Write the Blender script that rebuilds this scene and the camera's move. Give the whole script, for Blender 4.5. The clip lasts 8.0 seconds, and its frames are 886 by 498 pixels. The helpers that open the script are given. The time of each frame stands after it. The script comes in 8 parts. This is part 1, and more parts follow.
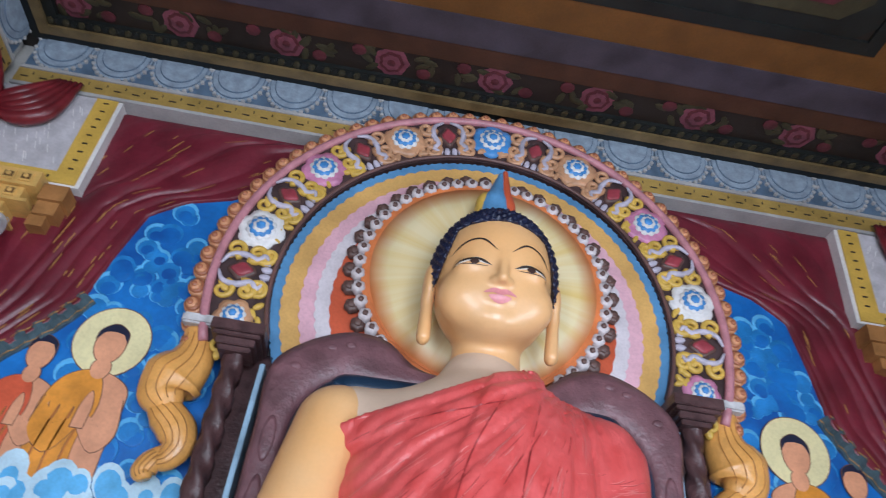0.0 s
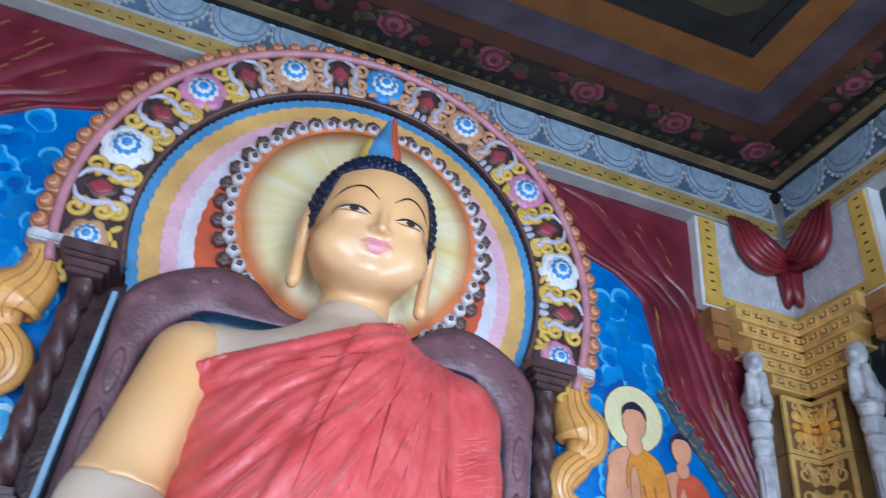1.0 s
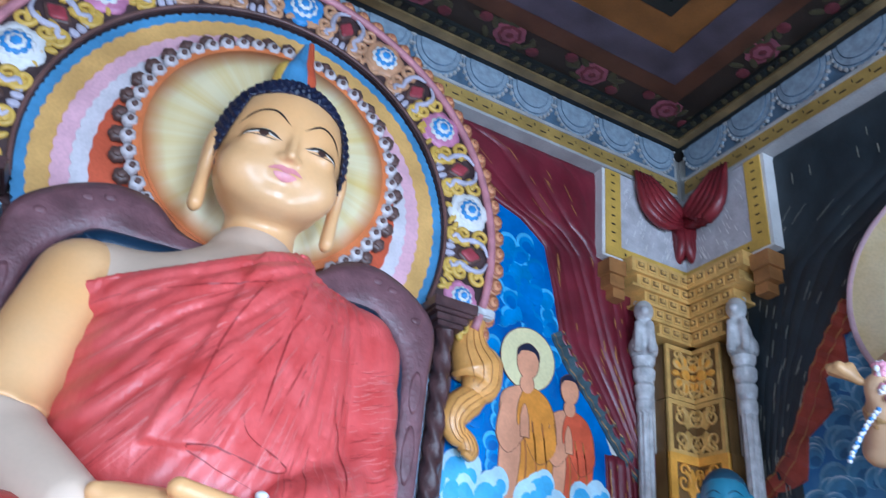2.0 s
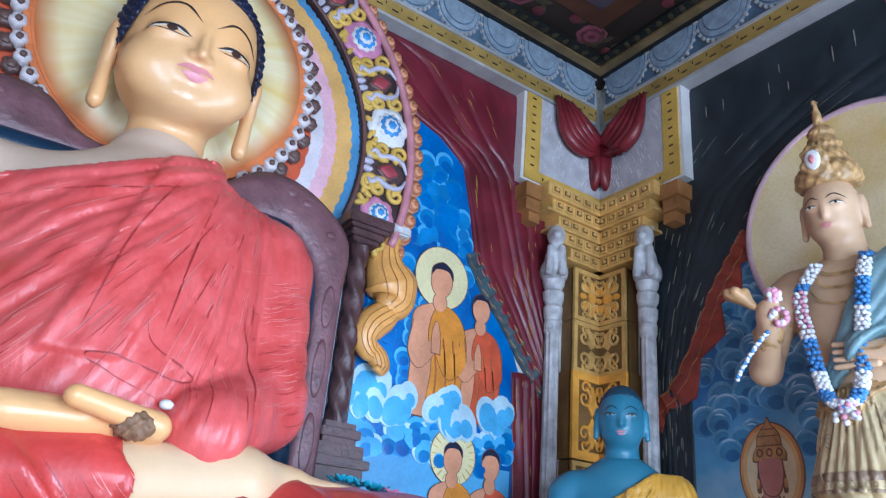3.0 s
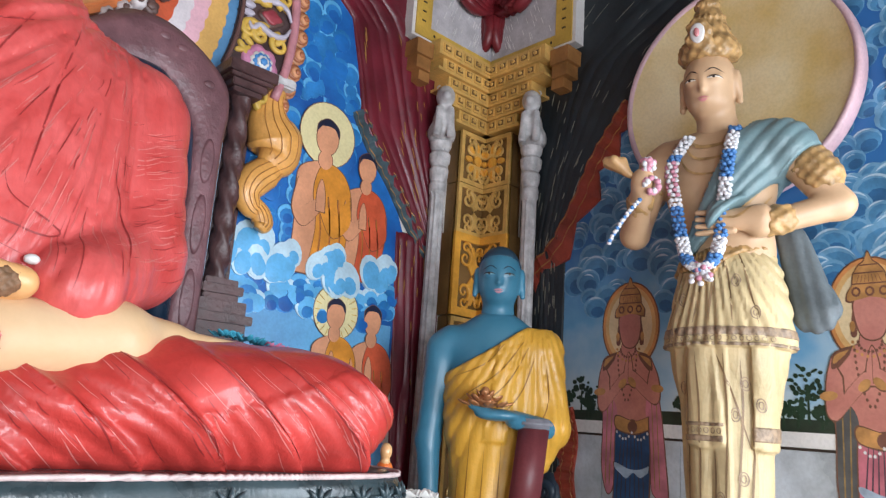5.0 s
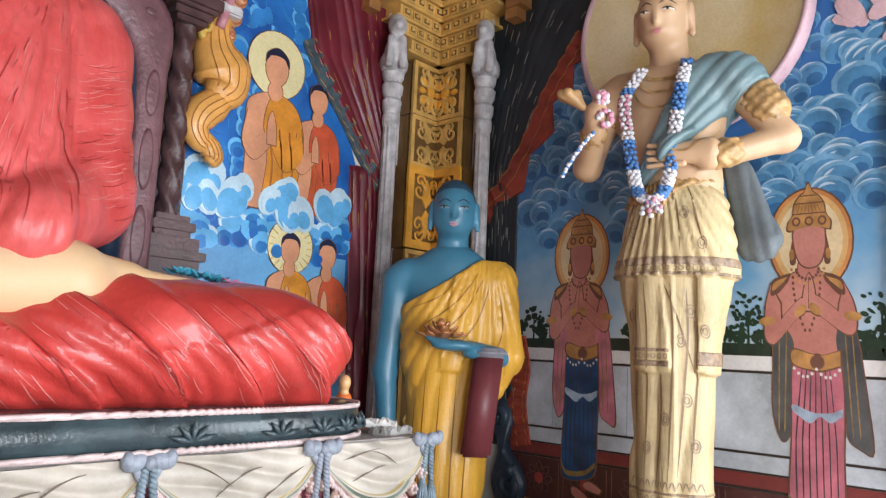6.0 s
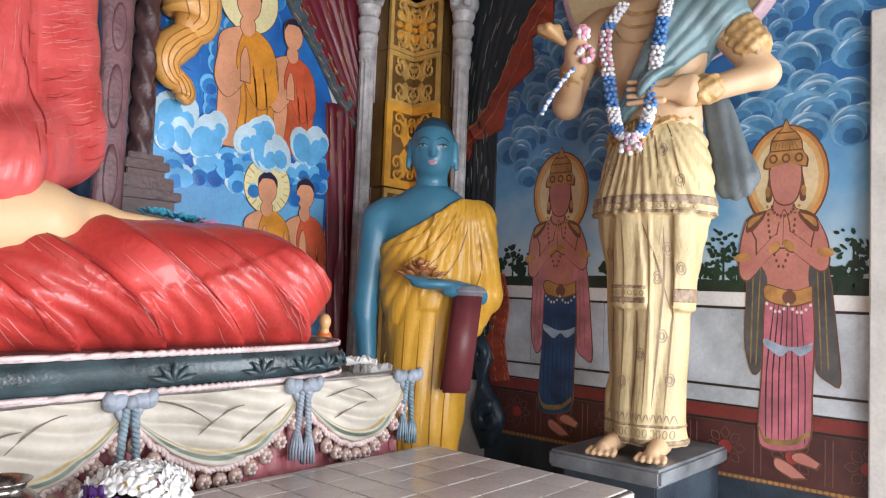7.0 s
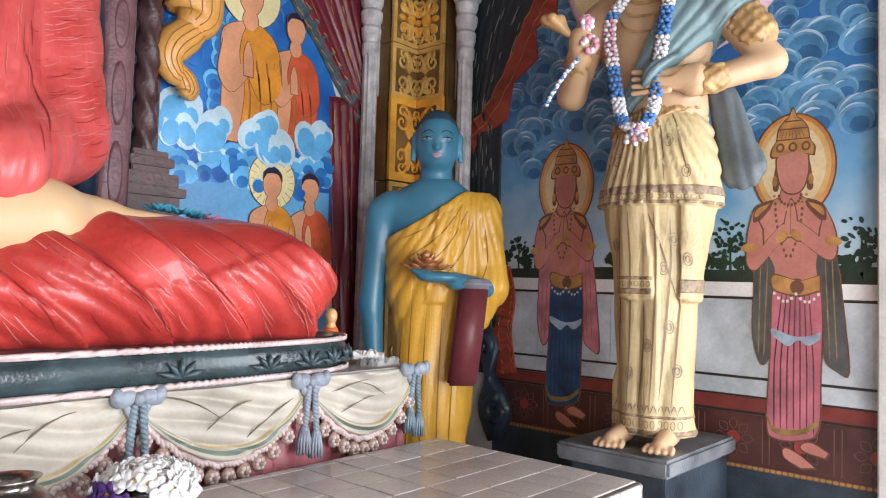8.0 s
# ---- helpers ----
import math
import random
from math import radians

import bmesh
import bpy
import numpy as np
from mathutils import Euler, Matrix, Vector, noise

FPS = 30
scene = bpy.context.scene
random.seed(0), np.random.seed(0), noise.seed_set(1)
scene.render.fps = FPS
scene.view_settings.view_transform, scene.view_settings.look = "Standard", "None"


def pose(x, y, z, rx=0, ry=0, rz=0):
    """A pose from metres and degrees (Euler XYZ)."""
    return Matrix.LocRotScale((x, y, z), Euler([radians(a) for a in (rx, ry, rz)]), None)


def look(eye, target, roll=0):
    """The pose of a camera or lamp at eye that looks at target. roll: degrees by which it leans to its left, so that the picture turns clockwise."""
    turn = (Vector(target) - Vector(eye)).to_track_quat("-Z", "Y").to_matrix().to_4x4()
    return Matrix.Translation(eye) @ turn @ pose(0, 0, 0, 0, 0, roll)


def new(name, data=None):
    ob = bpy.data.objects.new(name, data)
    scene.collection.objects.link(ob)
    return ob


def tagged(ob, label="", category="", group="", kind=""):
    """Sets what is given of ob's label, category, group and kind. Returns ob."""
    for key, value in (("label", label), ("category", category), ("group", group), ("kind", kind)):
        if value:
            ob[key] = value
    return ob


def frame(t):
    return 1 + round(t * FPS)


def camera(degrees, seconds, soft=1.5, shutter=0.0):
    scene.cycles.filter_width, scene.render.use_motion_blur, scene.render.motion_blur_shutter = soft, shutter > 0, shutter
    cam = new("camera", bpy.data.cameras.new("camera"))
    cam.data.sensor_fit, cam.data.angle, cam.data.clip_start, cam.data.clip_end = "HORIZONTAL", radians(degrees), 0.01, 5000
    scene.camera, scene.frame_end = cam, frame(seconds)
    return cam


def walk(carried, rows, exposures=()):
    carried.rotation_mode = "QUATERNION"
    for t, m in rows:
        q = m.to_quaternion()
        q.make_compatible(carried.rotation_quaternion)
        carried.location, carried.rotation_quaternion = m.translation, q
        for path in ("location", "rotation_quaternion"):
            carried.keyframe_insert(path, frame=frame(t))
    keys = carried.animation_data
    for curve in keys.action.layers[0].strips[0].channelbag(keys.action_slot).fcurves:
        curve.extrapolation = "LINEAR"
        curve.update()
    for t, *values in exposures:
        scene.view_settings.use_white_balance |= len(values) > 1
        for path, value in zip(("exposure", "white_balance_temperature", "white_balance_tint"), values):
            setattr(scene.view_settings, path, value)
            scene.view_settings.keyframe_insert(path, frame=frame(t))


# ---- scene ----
cam = camera(62.4, 8.0, soft=1.1, shutter=0.4)
PATH = [
    (0, (-3.42, -3.415, 1.467), (-3.326, -1.794, 2.633), 7.8),
    (0.5, (-3.446, -3.427, 1.46), (-3.185, -1.804, 2.599), 7.4),
    (1, (-3.437, -3.382, 1.514), (-2.98, -1.761, 2.594), 7.2),
    (1.5, (-3.434, -3.384, 1.512), (-2.827, -1.786, 2.551), 7.1),
    (2, (-3.43, -3.377, 1.517), (-2.7, -1.779, 2.475), 6.6),
    (2.2, (-3.425, -3.355, 1.514), (-2.617, -1.769, 2.426), 6.1),
    (3.3, (-3.409, -3.336, 1.504), (-2.375, -1.794, 2.247), 5.2),
    (3.5, (-3.425, -3.344, 1.502), (-2.352, -1.809, 2.203), 4.9),
    (4, (-3.404, -3.327, 1.512), (-2.224, -1.826, 2.107), 4.4),
    (4.5, (-3.402, -3.318, 1.508), (-2.14, -1.863, 2.046), 4.1),
    (4.7, (-3.403, -3.317, 1.509), (-2.114, -1.87, 2.014), 4.1),
    (5.8, (-3.439, -3.312, 1.52), (-2.014, -1.956, 1.834), 3.0),
    (6, (-3.439, -3.311, 1.521), (-1.987, -1.964, 1.797), 2.7),
    (6.5, (-3.435, -3.314, 1.521), (-1.953, -1.988, 1.732), 2.6),
    (7, (-3.431, -3.309, 1.523), (-1.925, -1.997, 1.635), 2.2),
    (7.5, (-3.428, -3.304, 1.525), (-1.916, -1.998, 1.612), 1.9),
    (8, (-3.426, -3.307, 1.526), (-1.93, -1.983, 1.617), 1.6),
]
walk(cam, [(t, look(eye, target, roll)) for t, eye, target, roll in PATH],
     exposures=[(0.0, -0.2, 5500, 9), (0.5, -0.03, 5200, 6), (1.5, -0.02, 4600, 3), (2.2, -0.02, 4650, 4), (3.5, -0.02, 5000, 6), (4.7, -0.12, 5850, 8), (6.0, -0.12, 6200, 11), (8.0, -0.12, 6250, 11)])

# ---- world, daylight from the doorways ----
world = bpy.data.worlds.new("world")
scene.world = world
world.use_nodes = True
_bg = world.node_tree.nodes["Background"]
_sky = world.node_tree.nodes.new("ShaderNodeTexSky")
_sky.sky_type, _sky.sun_disc = "NISHITA", False
_sky.sun_elevation, _sky.sun_rotation = radians(50), radians(160)
world.node_tree.links.new(_sky.outputs[0], _bg.inputs[0])
_bg.inputs[1].default_value = 0.12


def door_light(name, m, w, h, watts, col):
    li = bpy.data.lights.new(name, "AREA")
    li.shape, li.size, li.size_y, li.energy, li.color = "RECTANGLE", w, h, watts, col
    ob = new(name, li)
    ob.matrix_world = m
    return tagged(ob, "daylight area lamp set in a wall opening", "daylight", kind="structure")


XW, YS = -6.06, -6.4          # west wall, south wall
CEIL = 4.95
door_light("daylight", look((-2.35, YS + 0.05, 1.35), (-2.5, 0, 1.75)), 1.7, 2.6, 265, (0.97, 0.98, 1.0))
door_light("daylight", look((-0.06, -3.55, 1.5), (-3.2, -2.2, 1.6)), 1.1, 2.3, 95, (0.93, 0.97, 1.0))
# added fill lamp towards the north-east corner, no known source
door_light("daylight", look((-5.0, YS + 0.05, 1.3), (-3.2, 0, 1.8)), 0.9, 2.4, 120, (0.97, 0.98, 1.0))

# ---- materials ----
MATS = {}


def mat(name, base, rough=0.45, var=0.25, scale=5.0, bump=0.12, grain=70.0, metal=0.0, alt=None, coat=0.0, speck=0.2, streak=None, wear=0.0, wearcol=(0.5, 0.45, 0.4)):
    """Painted surface: broad patches, fine grain, a little relief, optional worn specks."""
    if name in MATS:
        return MATS[name]
    m = bpy.data.materials.new(name)
    m.use_nodes = True
    nt = m.node_tree
    n, l = nt.nodes, nt.links
    p = n["Principled BSDF"]
    tc = n.new("ShaderNodeTexCoord")
    big, fine = n.new("ShaderNodeTexNoise"), n.new("ShaderNodeTexNoise")
    big.inputs["Scale"].default_value, big.inputs["Detail"].default_value = scale, 6
    fine.inputs["Scale"].default_value, fine.inputs["Detail"].default_value = grain, 3
    l.new(tc.outputs["Object"], big.inputs["Vector"])
    l.new(tc.outputs["Object"], fine.inputs["Vector"])
    ramp = n.new("ShaderNodeValToRGB")
    c = Vector(base)
    a = Vector(alt) if alt else c * (1 - var)
    b = c * (1 + var * 0.6)
    ramp.color_ramp.elements[0].position, ramp.color_ramp.elements[1].position = 0.32, 0.68
    ramp.color_ramp.elements[0].color = (*a, 1)
    ramp.color_ramp.elements[1].color = (*[min(v, 0.95) for v in b], 1)
    l.new(big.outputs["Fac"], ramp.inputs["Fac"])
    mix = n.new("ShaderNodeMix")
    mix.data_type, mix.blend_type = "RGBA", "MULTIPLY"
    mix.inputs[0].default_value = speck
    fr = n.new("ShaderNodeValToRGB")
    fr.color_ramp.elements[0].position, fr.color_ramp.elements[1].position = 0.35, 0.6
    fr.color_ramp.elements[0].color = (0.55, 0.55, 0.55, 1)
    l.new(fine.outputs["Fac"], fr.inputs["Fac"])
    l.new(ramp.outputs["Color"], mix.inputs[6])
    l.new(fr.outputs["Color"], mix.inputs[7])
    out = mix.outputs[2]
    if wear:
        sp = n.new("ShaderNodeTexNoise")
        sp.inputs["Scale"].default_value, sp.inputs["Detail"].default_value = 23, 8
        l.new(tc.outputs["Object"], sp.inputs["Vector"])
        wr = n.new("ShaderNodeValToRGB")
        wr.color_ramp.elements[0].position, wr.color_ramp.elements[1].position = 0.74 - wear * 0.2, 0.78 - wear * 0.2
        l.new(sp.outputs["Fac"], wr.inputs["Fac"])
        m2 = n.new("ShaderNodeMix")
        m2.data_type = "RGBA"
        m2.inputs[7].default_value = (*wearcol, 1)
        l.new(wr.outputs["Color"], m2.inputs[0])
        l.new(out, m2.inputs[6])
        out = m2.outputs[2]
    l.new(out, p.inputs["Base Color"])
    p.inputs["Metallic"].default_value = metal
    p.inputs["Coat Weight"].default_value = coat
    p.inputs["Coat Roughness"].default_value = 0.12
    rr = n.new("ShaderNodeMapRange")
    rr.inputs[3].default_value, rr.inputs[4].default_value = max(rough - 0.12, 0.04), min(rough + 0.12, 1)
    l.new(big.outputs["Fac"], rr.inputs[0])
    l.new(rr.outputs[0], p.inputs["Roughness"])
    bp = n.new("ShaderNodeBump")
    bp.inputs["Strength"].default_value, bp.inputs["Distance"].default_value = bump, 0.01
    l.new(fine.outputs["Fac"], bp.inputs["Height"])
    if streak:
        mp, st, b2 = n.new("ShaderNodeMapping"), n.new("ShaderNodeTexNoise"), n.new("ShaderNodeBump")
        mp.inputs["Scale"].default_value, mp.inputs["Rotation"].default_value = streak[0], streak[1]
        st.inputs["Scale"].default_value, st.inputs["Detail"].default_value, st.inputs["Distortion"].default_value = 1.0, 3, 0.6
        l.new(tc.outputs["Object"], mp.inputs["Vector"])
        l.new(mp.outputs[0], st.inputs["Vector"])
        b2.inputs["Strength"].default_value, b2.inputs["Distance"].default_value = streak[2], 0.02
        l.new(st.outputs["Fac"], b2.inputs["Height"])
        l.new(bp.outputs["Normal"], b2.inputs["Normal"])
        l.new(b2.outputs["Normal"], p.inputs["Normal"])
    else:
        l.new(bp.outputs["Normal"], p.inputs["Normal"])
    MATS[name] = m
    return m


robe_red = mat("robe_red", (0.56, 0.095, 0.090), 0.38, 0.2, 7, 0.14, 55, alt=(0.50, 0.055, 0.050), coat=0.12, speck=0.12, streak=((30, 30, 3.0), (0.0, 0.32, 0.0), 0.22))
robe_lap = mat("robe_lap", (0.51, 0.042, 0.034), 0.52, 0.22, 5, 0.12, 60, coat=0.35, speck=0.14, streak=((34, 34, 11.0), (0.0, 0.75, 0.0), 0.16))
skin_paint = mat("skin_paint", (0.68, 0.37, 0.14), 0.36, 0.12, 2.5, 0.05, 60, alt=(0.68, 0.42, 0.20), coat=0.15, speck=0.06)
skin_beige = mat("skin_beige", (0.60, 0.45, 0.33), 0.5, 0.10, 3, 0.05, 60, speck=0.05)
hair_navy = mat("hair_navy", (0.012, 0.016, 0.045), 0.4, 0.3)
lip_pink = mat("lip_pink", (0.62, 0.24, 0.25), 0.35, 0.1)
line_dark = mat("line_dark", (0.03, 0.02, 0.015), 0.5, 0.2)
eye_white = mat("eye_white", (0.75, 0.70, 0.60), 0.35, 0.05)
halo_edge = mat("halo_edge", (0.65, 0.20, 0.06), 0.4)
white_paint = mat("white_paint", (0.74, 0.72, 0.70), 0.45, 0.12)
grey_white = mat("grey_white", (0.56, 0.55, 0.55), 0.45, 0.35, 14, 0.3, wear=0.1, wearcol=(0.15, 0.15, 0.17))
yellow_paint = mat("yellow_paint", (0.62, 0.40, 0.07), 0.45, 0.2)
gold_paint = mat("gold_paint", (0.70, 0.44, 0.13), 0.36, 0.25, 8, 0.2, metal=0.15)
orange_gold = mat("orange_gold", (0.78, 0.38, 0.05), 0.35, 0.2, 9, 0.2)
brown_panel = mat("brown_panel", (0.20, 0.11, 0.035), 0.45, 0.3)
bracket_brown = mat("bracket_brown", (0.34, 0.16, 0.05), 0.4, 0.3, 8)
maroon = mat("maroon", (0.15, 0.013, 0.026), 0.4, 0.4, 3, 0.2, 40, coat=0.08)
maroon_light = mat("maroon_light", (0.34, 0.05, 0.04), 0.4, 0.3)
dark_curtain = mat("dark_curtain", (0.020, 0.028, 0.034), 0.5, 0.4, 4, 0.2, 40)
sky_blue = mat("sky_blue", (0.02, 0.16, 0.48), 0.4, 0.4, 3, 0.12, 40, alt=(0.010, 0.07, 0.30), coat=0.1)
cloud_blue = mat("cloud_blue", (0.14, 0.46, 0.80), 0.35, 0.25, 7, 0.1, coat=0.2)
cloud_light = mat("cloud_light", (0.55, 0.74, 0.86), 0.35, 0.2, 7, 0.1, coat=0.2)
cloud_dark = mat("cloud_dark", (0.03, 0.12, 0.30), 0.4, 0.3, 7)
sky_pale = mat("sky_pale", (0.16, 0.46, 0.74), 0.4, 0.35, 1.6, alt=(0.10, 0.26, 0.50))
pink_cloud = mat("pink_cloud", (0.72, 0.50, 0.52), 0.45, 0.15)
monk_skin = mat("monk_skin", (0.70, 0.33, 0.18), 0.4, 0.2)
monk_orange = mat("monk_orange", (0.70, 0.28, 0.03), 0.4, 0.25, 8)
monk_red = mat("monk_red", (0.60, 0.10, 0.04), 0.4, 0.25, 8)
halo_pale = mat("halo_pale", (0.78, 0.70, 0.38), 0.4, 0.1)
blue_skin = mat("blue_skin", (0.055, 0.20, 0.30), 0.38, 0.18, 4, 0.06, coat=0.1, speck=0.06)
robe_yellow = mat("robe_yellow", (0.70, 0.38, 0.045), 0.42, 0.22, 4, 0.12, coat=0.08, speck=0.1, streak=((22, 22, 2.5), (0.0, 0.2, 0.0), 0.4))
cream_cloth = mat("cream_cloth", (0.54, 0.42, 0.22), 0.5, 0.22, 5, 0.15, 50, speck=0.15, streak=((26, 26, 2.0), (0.0, 0.06, 0.0), 0.4))
cream_skin = mat("cream_skin", (0.58, 0.38, 0.22), 0.45, 0.12, 5, 0.05, speck=0.04)
crown_gold = mat("crown_gold", (0.46, 0.28, 0.11), 0.38, 0.45, 22, 0.4, 50)
teal_shawl = mat("teal_shawl", (0.19, 0.29, 0.31), 0.45, 0.25)
grey_stone = mat("grey_stone", (0.16, 0.17, 0.18), 0.4, 0.4, 7, 0.3, wear=0.1)
dark_stone = mat("dark_stone", (0.035, 0.05, 0.065), 0.4, 0.5, 5, 0.3, alt=(0.015, 0.02, 0.03))
purple_wood = mat("purple_wood", (0.16, 0.075, 0.085), 0.42, 0.35, 9, 0.4, 50)
dark_wood = mat("dark_wood", (0.075, 0.035, 0.035), 0.4, 0.35, 12, 0.4, 50)
navy = mat("navy", (0.012, 0.03, 0.06), 0.3, 0.4, 4)
flame_orange = mat("flame_orange", (0.72, 0.36, 0.09), 0.36, 0.2, 7, 0.15, coat=0.15)
ring_blue = mat("ring_blue", (0.11, 0.27, 0.48), 0.4, 0.25)
ring_pink = mat("ring_pink", (0.72, 0.42, 0.48), 0.4, 0.15)
ring_red = mat("ring_red", (0.55, 0.10, 0.04), 0.4, 0.2)
pink_red = mat("pink_red", (0.50, 0.15, 0.17), 0.4, 0.3, 8, 0.2, wear=0.12, wearcol=(0.62, 0.36, 0.36))
cushion_green = mat("cushion_green", (0.035, 0.055, 0.062), 0.28, 0.6, 6, 0.2, coat=0.2)
rope_pink = mat("rope_pink", (0.64, 0.50, 0.48), 0.5, 0.25, 20, 0.4)
blue_grey = mat("blue_grey", (0.27, 0.30, 0.35), 0.45, 0.3, 12, 0.4)
drape_cream = mat("drape_cream", (0.47, 0.42, 0.35), 0.42, 0.25, 6, 0.15, wear=0.04, wearcol=(0.45, 0.36, 0.27), speck=0.1)
tile_white = mat("tile_white", (0.52, 0.47, 0.43), 0.22, 0.15, 3, 0.05, 60)
grout = mat("grout", (0.10, 0.075, 0.06), 0.8, 0.3)
marble = mat("marble", (0.52, 0.56, 0.60), 0.3, 0.4, 3.5, 0.05)
plaster = mat("plaster", (0.62, 0.60, 0.56), 0.7, 0.15)
# floor is unseen; its colour is lightened to throw light upward
floor_red = mat("floor_red", (0.30, 0.18, 0.13), 0.25, 0.3)

# ---- mesh helpers ----


def put_mesh(name, verts, faces, mats, midx=None, smooth=True):
    me = bpy.data.meshes.new(name)
    me.from_pydata([tuple(v) for v in verts], [], [tuple(f) for f in faces])
    for m in mats:
        me.materials.append(m)
    if midx is not None:
        me.polygons.foreach_set("material_index", np.asarray(midx, dtype=np.int32))
    me.polygons.foreach_set("use_smooth", np.full(len(faces), smooth))
    me.update()
    return me


def part(name, bm, material, parent, label="", smooth=False):
    me = bpy.data.meshes.new(name)
    bmesh.ops.recalc_face_normals(bm, faces=bm.faces)
    for f in bm.faces:
        f.smooth = smooth
    bm.to_mesh(me)
    bm.free()
    for m in (material if isinstance(material, (list, tuple)) else [material]):
        me.materials.append(m)
    ob = new(name, me)
    if parent is not None:
        ob.parent = parent
    if label:
        tagged(ob, label)
    return ob


def box(bm, lo, hi, bevel=0.0, mi=0):
    g = bmesh.ops.create_cube(bm, size=1.0)
    vs = g["verts"]
    for v in vs:
        v.co = Vector([lo[i] + (hi[i] - lo[i]) * (v.co[i] + 0.5) for i in range(3)])
    fs = {f for v in vs for f in v.link_faces}
    for f in fs:
        f.material_index = mi
    if bevel:
        bmesh.ops.bevel(bm, geom=list({e for v in vs for e in v.link_edges}), offset=bevel, segments=2, affect="EDGES")


def boxed(name, lo, hi, material, parent=None, bevel=0.0, label=""):
    bm = bmesh.new()
    box(bm, lo, hi, bevel)
    return part(name, bm, material, parent, label)


def tube(bm, pts, radii, n=10, mi=0, flat=(1, 1, 1)):
    """Round bar along points with a radius at each; flat squeezes it about its own line in x, y, z."""
    pts = [Vector(p) for p in pts]
    rings = []
    for i, p in enumerate(pts):
        d = (pts[min(i + 1, len(pts) - 1)] - pts[max(i - 1, 0)]).normalized()
        s = d.cross(Vector((0, 1, 0)))
        if s.length < 0.05:
            s = d.cross(Vector((1, 0, 0)))
        s.normalize()
        u = s.cross(d)
        r = radii[i] if isinstance(radii, (list, tuple)) else radii
        ring = []
        for k in range(n):
            a = 2 * math.pi * k / n
            o = (s * math.cos(a) + u * math.sin(a)) * r
            ring.append(bm.verts.new(p + Vector((o.x * flat[0], o.y * flat[1], o.z * flat[2]))))
        rings.append(ring)
    for a, b in zip(rings, rings[1:]):
        for k in range(n):
            f = bm.faces.new((a[k], a[(k + 1) % n], b[(k + 1) % n], b[k]))
            f.material_index = mi
    for ring in (rings[0], rings[-1]):
        f = bm.faces.new(ring)
        f.material_index = mi


def blob(bm, c, r, mi=0, seg=12, rings=8, m=None):
    g = bmesh.ops.create_uvsphere(bm, u_segments=seg, v_segments=rings, radius=1.0)
    for v in g["verts"]:
        co = Vector((v.co.x * r[0], v.co.y * r[1], v.co.z * r[2]))
        v.co = Vector(c) + (m @ co if m else co)
    for f in {f for v in g["verts"] for f in v.link_faces}:
        f.material_index = mi


def spline(pts, n):
    """n points of a smooth curve through pts."""
    pts = [Vector(p) for p in pts]
    q = [pts[0] * 2 - pts[1]] + pts + [pts[-1] * 2 - pts[-2]]
    out = []
    m = len(pts) - 1
    for i in range(n):
        s = i / (n - 1) * m
        k = min(int(s), m - 1)
        f = s - k
        a, b, c, d = q[k], q[k + 1], q[k + 2], q[k + 3]
        out.append(0.5 * ((2 * b) + (c - a) * f + (2 * a - 5 * b + 4 * c - d) * f * f + (3 * b - a - 3 * c + d) * f ** 3))
    return out


# walls as drawing planes: (u, v, depth off the wall) to the world
def north(u, v, d=0.0):
    return Vector((u, -d, v))


def east(u, v, d=0.0):
    return Vector((-d, u, v))


def west(u, v, d=0.0):
    return Vector((XW + d, u, v))


def plate(bm, wall, outline, d0, d1, mi=0, dome=0.0):
    """A flat shape on a wall from its outline, from depth d0 to d1; dome swells its middle."""
    n = len(outline)
    back = [bm.verts.new(wall(u, v, d0)) for u, v in outline]
    front = [bm.verts.new(wall(u, v, d1)) for u, v in outline]
    for k in range(n):
        f = bm.faces.new((back[k], back[(k + 1) % n], front[(k + 1) % n], front[k]))
        f.material_index = mi
    if dome:
        cu, cv = sum(p[0] for p in outline) / n, sum(p[1] for p in outline) / n
        last = front
        for s, h in ((0.75, 0.5), (0.45, 0.85)):
            ring = [bm.verts.new(wall(cu + (u - cu) * s, cv + (v - cv) * s, d1 + dome * h)) for u, v in outline]
            for k in range(n):
                f = bm.faces.new((last[k], last[(k + 1) % n], ring[(k + 1) % n], ring[k]))
                f.material_index = mi
            last = ring
        c = bm.verts.new(wall(cu, cv, d1 + dome))
        for k in range(n):
            f = bm.faces.new((last[k], last[(k + 1) % n], c))
            f.material_index = mi
    else:
        f = bm.faces.new(front)
        f.material_index = mi


def oval(u, v, a, b, n=20, tilt=0.0):
    c, s = math.cos(tilt), math.sin(tilt)
    return [(u + a * math.cos(t) * c - b * math.sin(t) * s, v + a * math.cos(t) * s + b * math.sin(t) * c)
            for t in (2 * math.pi * k / n for k in range(n))]


def smooth_line(pts, n):
    return [(p.x, p.y) for p in spline([(a, b, 0) for a, b in pts], n)]


# ---- modelled forms: distance functions turned into a skin ----
def ell(P, c, r):
    x, y, z = (P[0] - c[0]), (P[1] - c[1]), (P[2] - c[2])
    k0 = np.sqrt((x / r[0]) ** 2 + (y / r[1]) ** 2 + (z / r[2]) ** 2)
    k1 = np.sqrt((x / r[0] ** 2) ** 2 + (y / r[1] ** 2) ** 2 + (z / r[2] ** 2) ** 2) + 1e-9
    return k0 * (k0 - 1) / k1


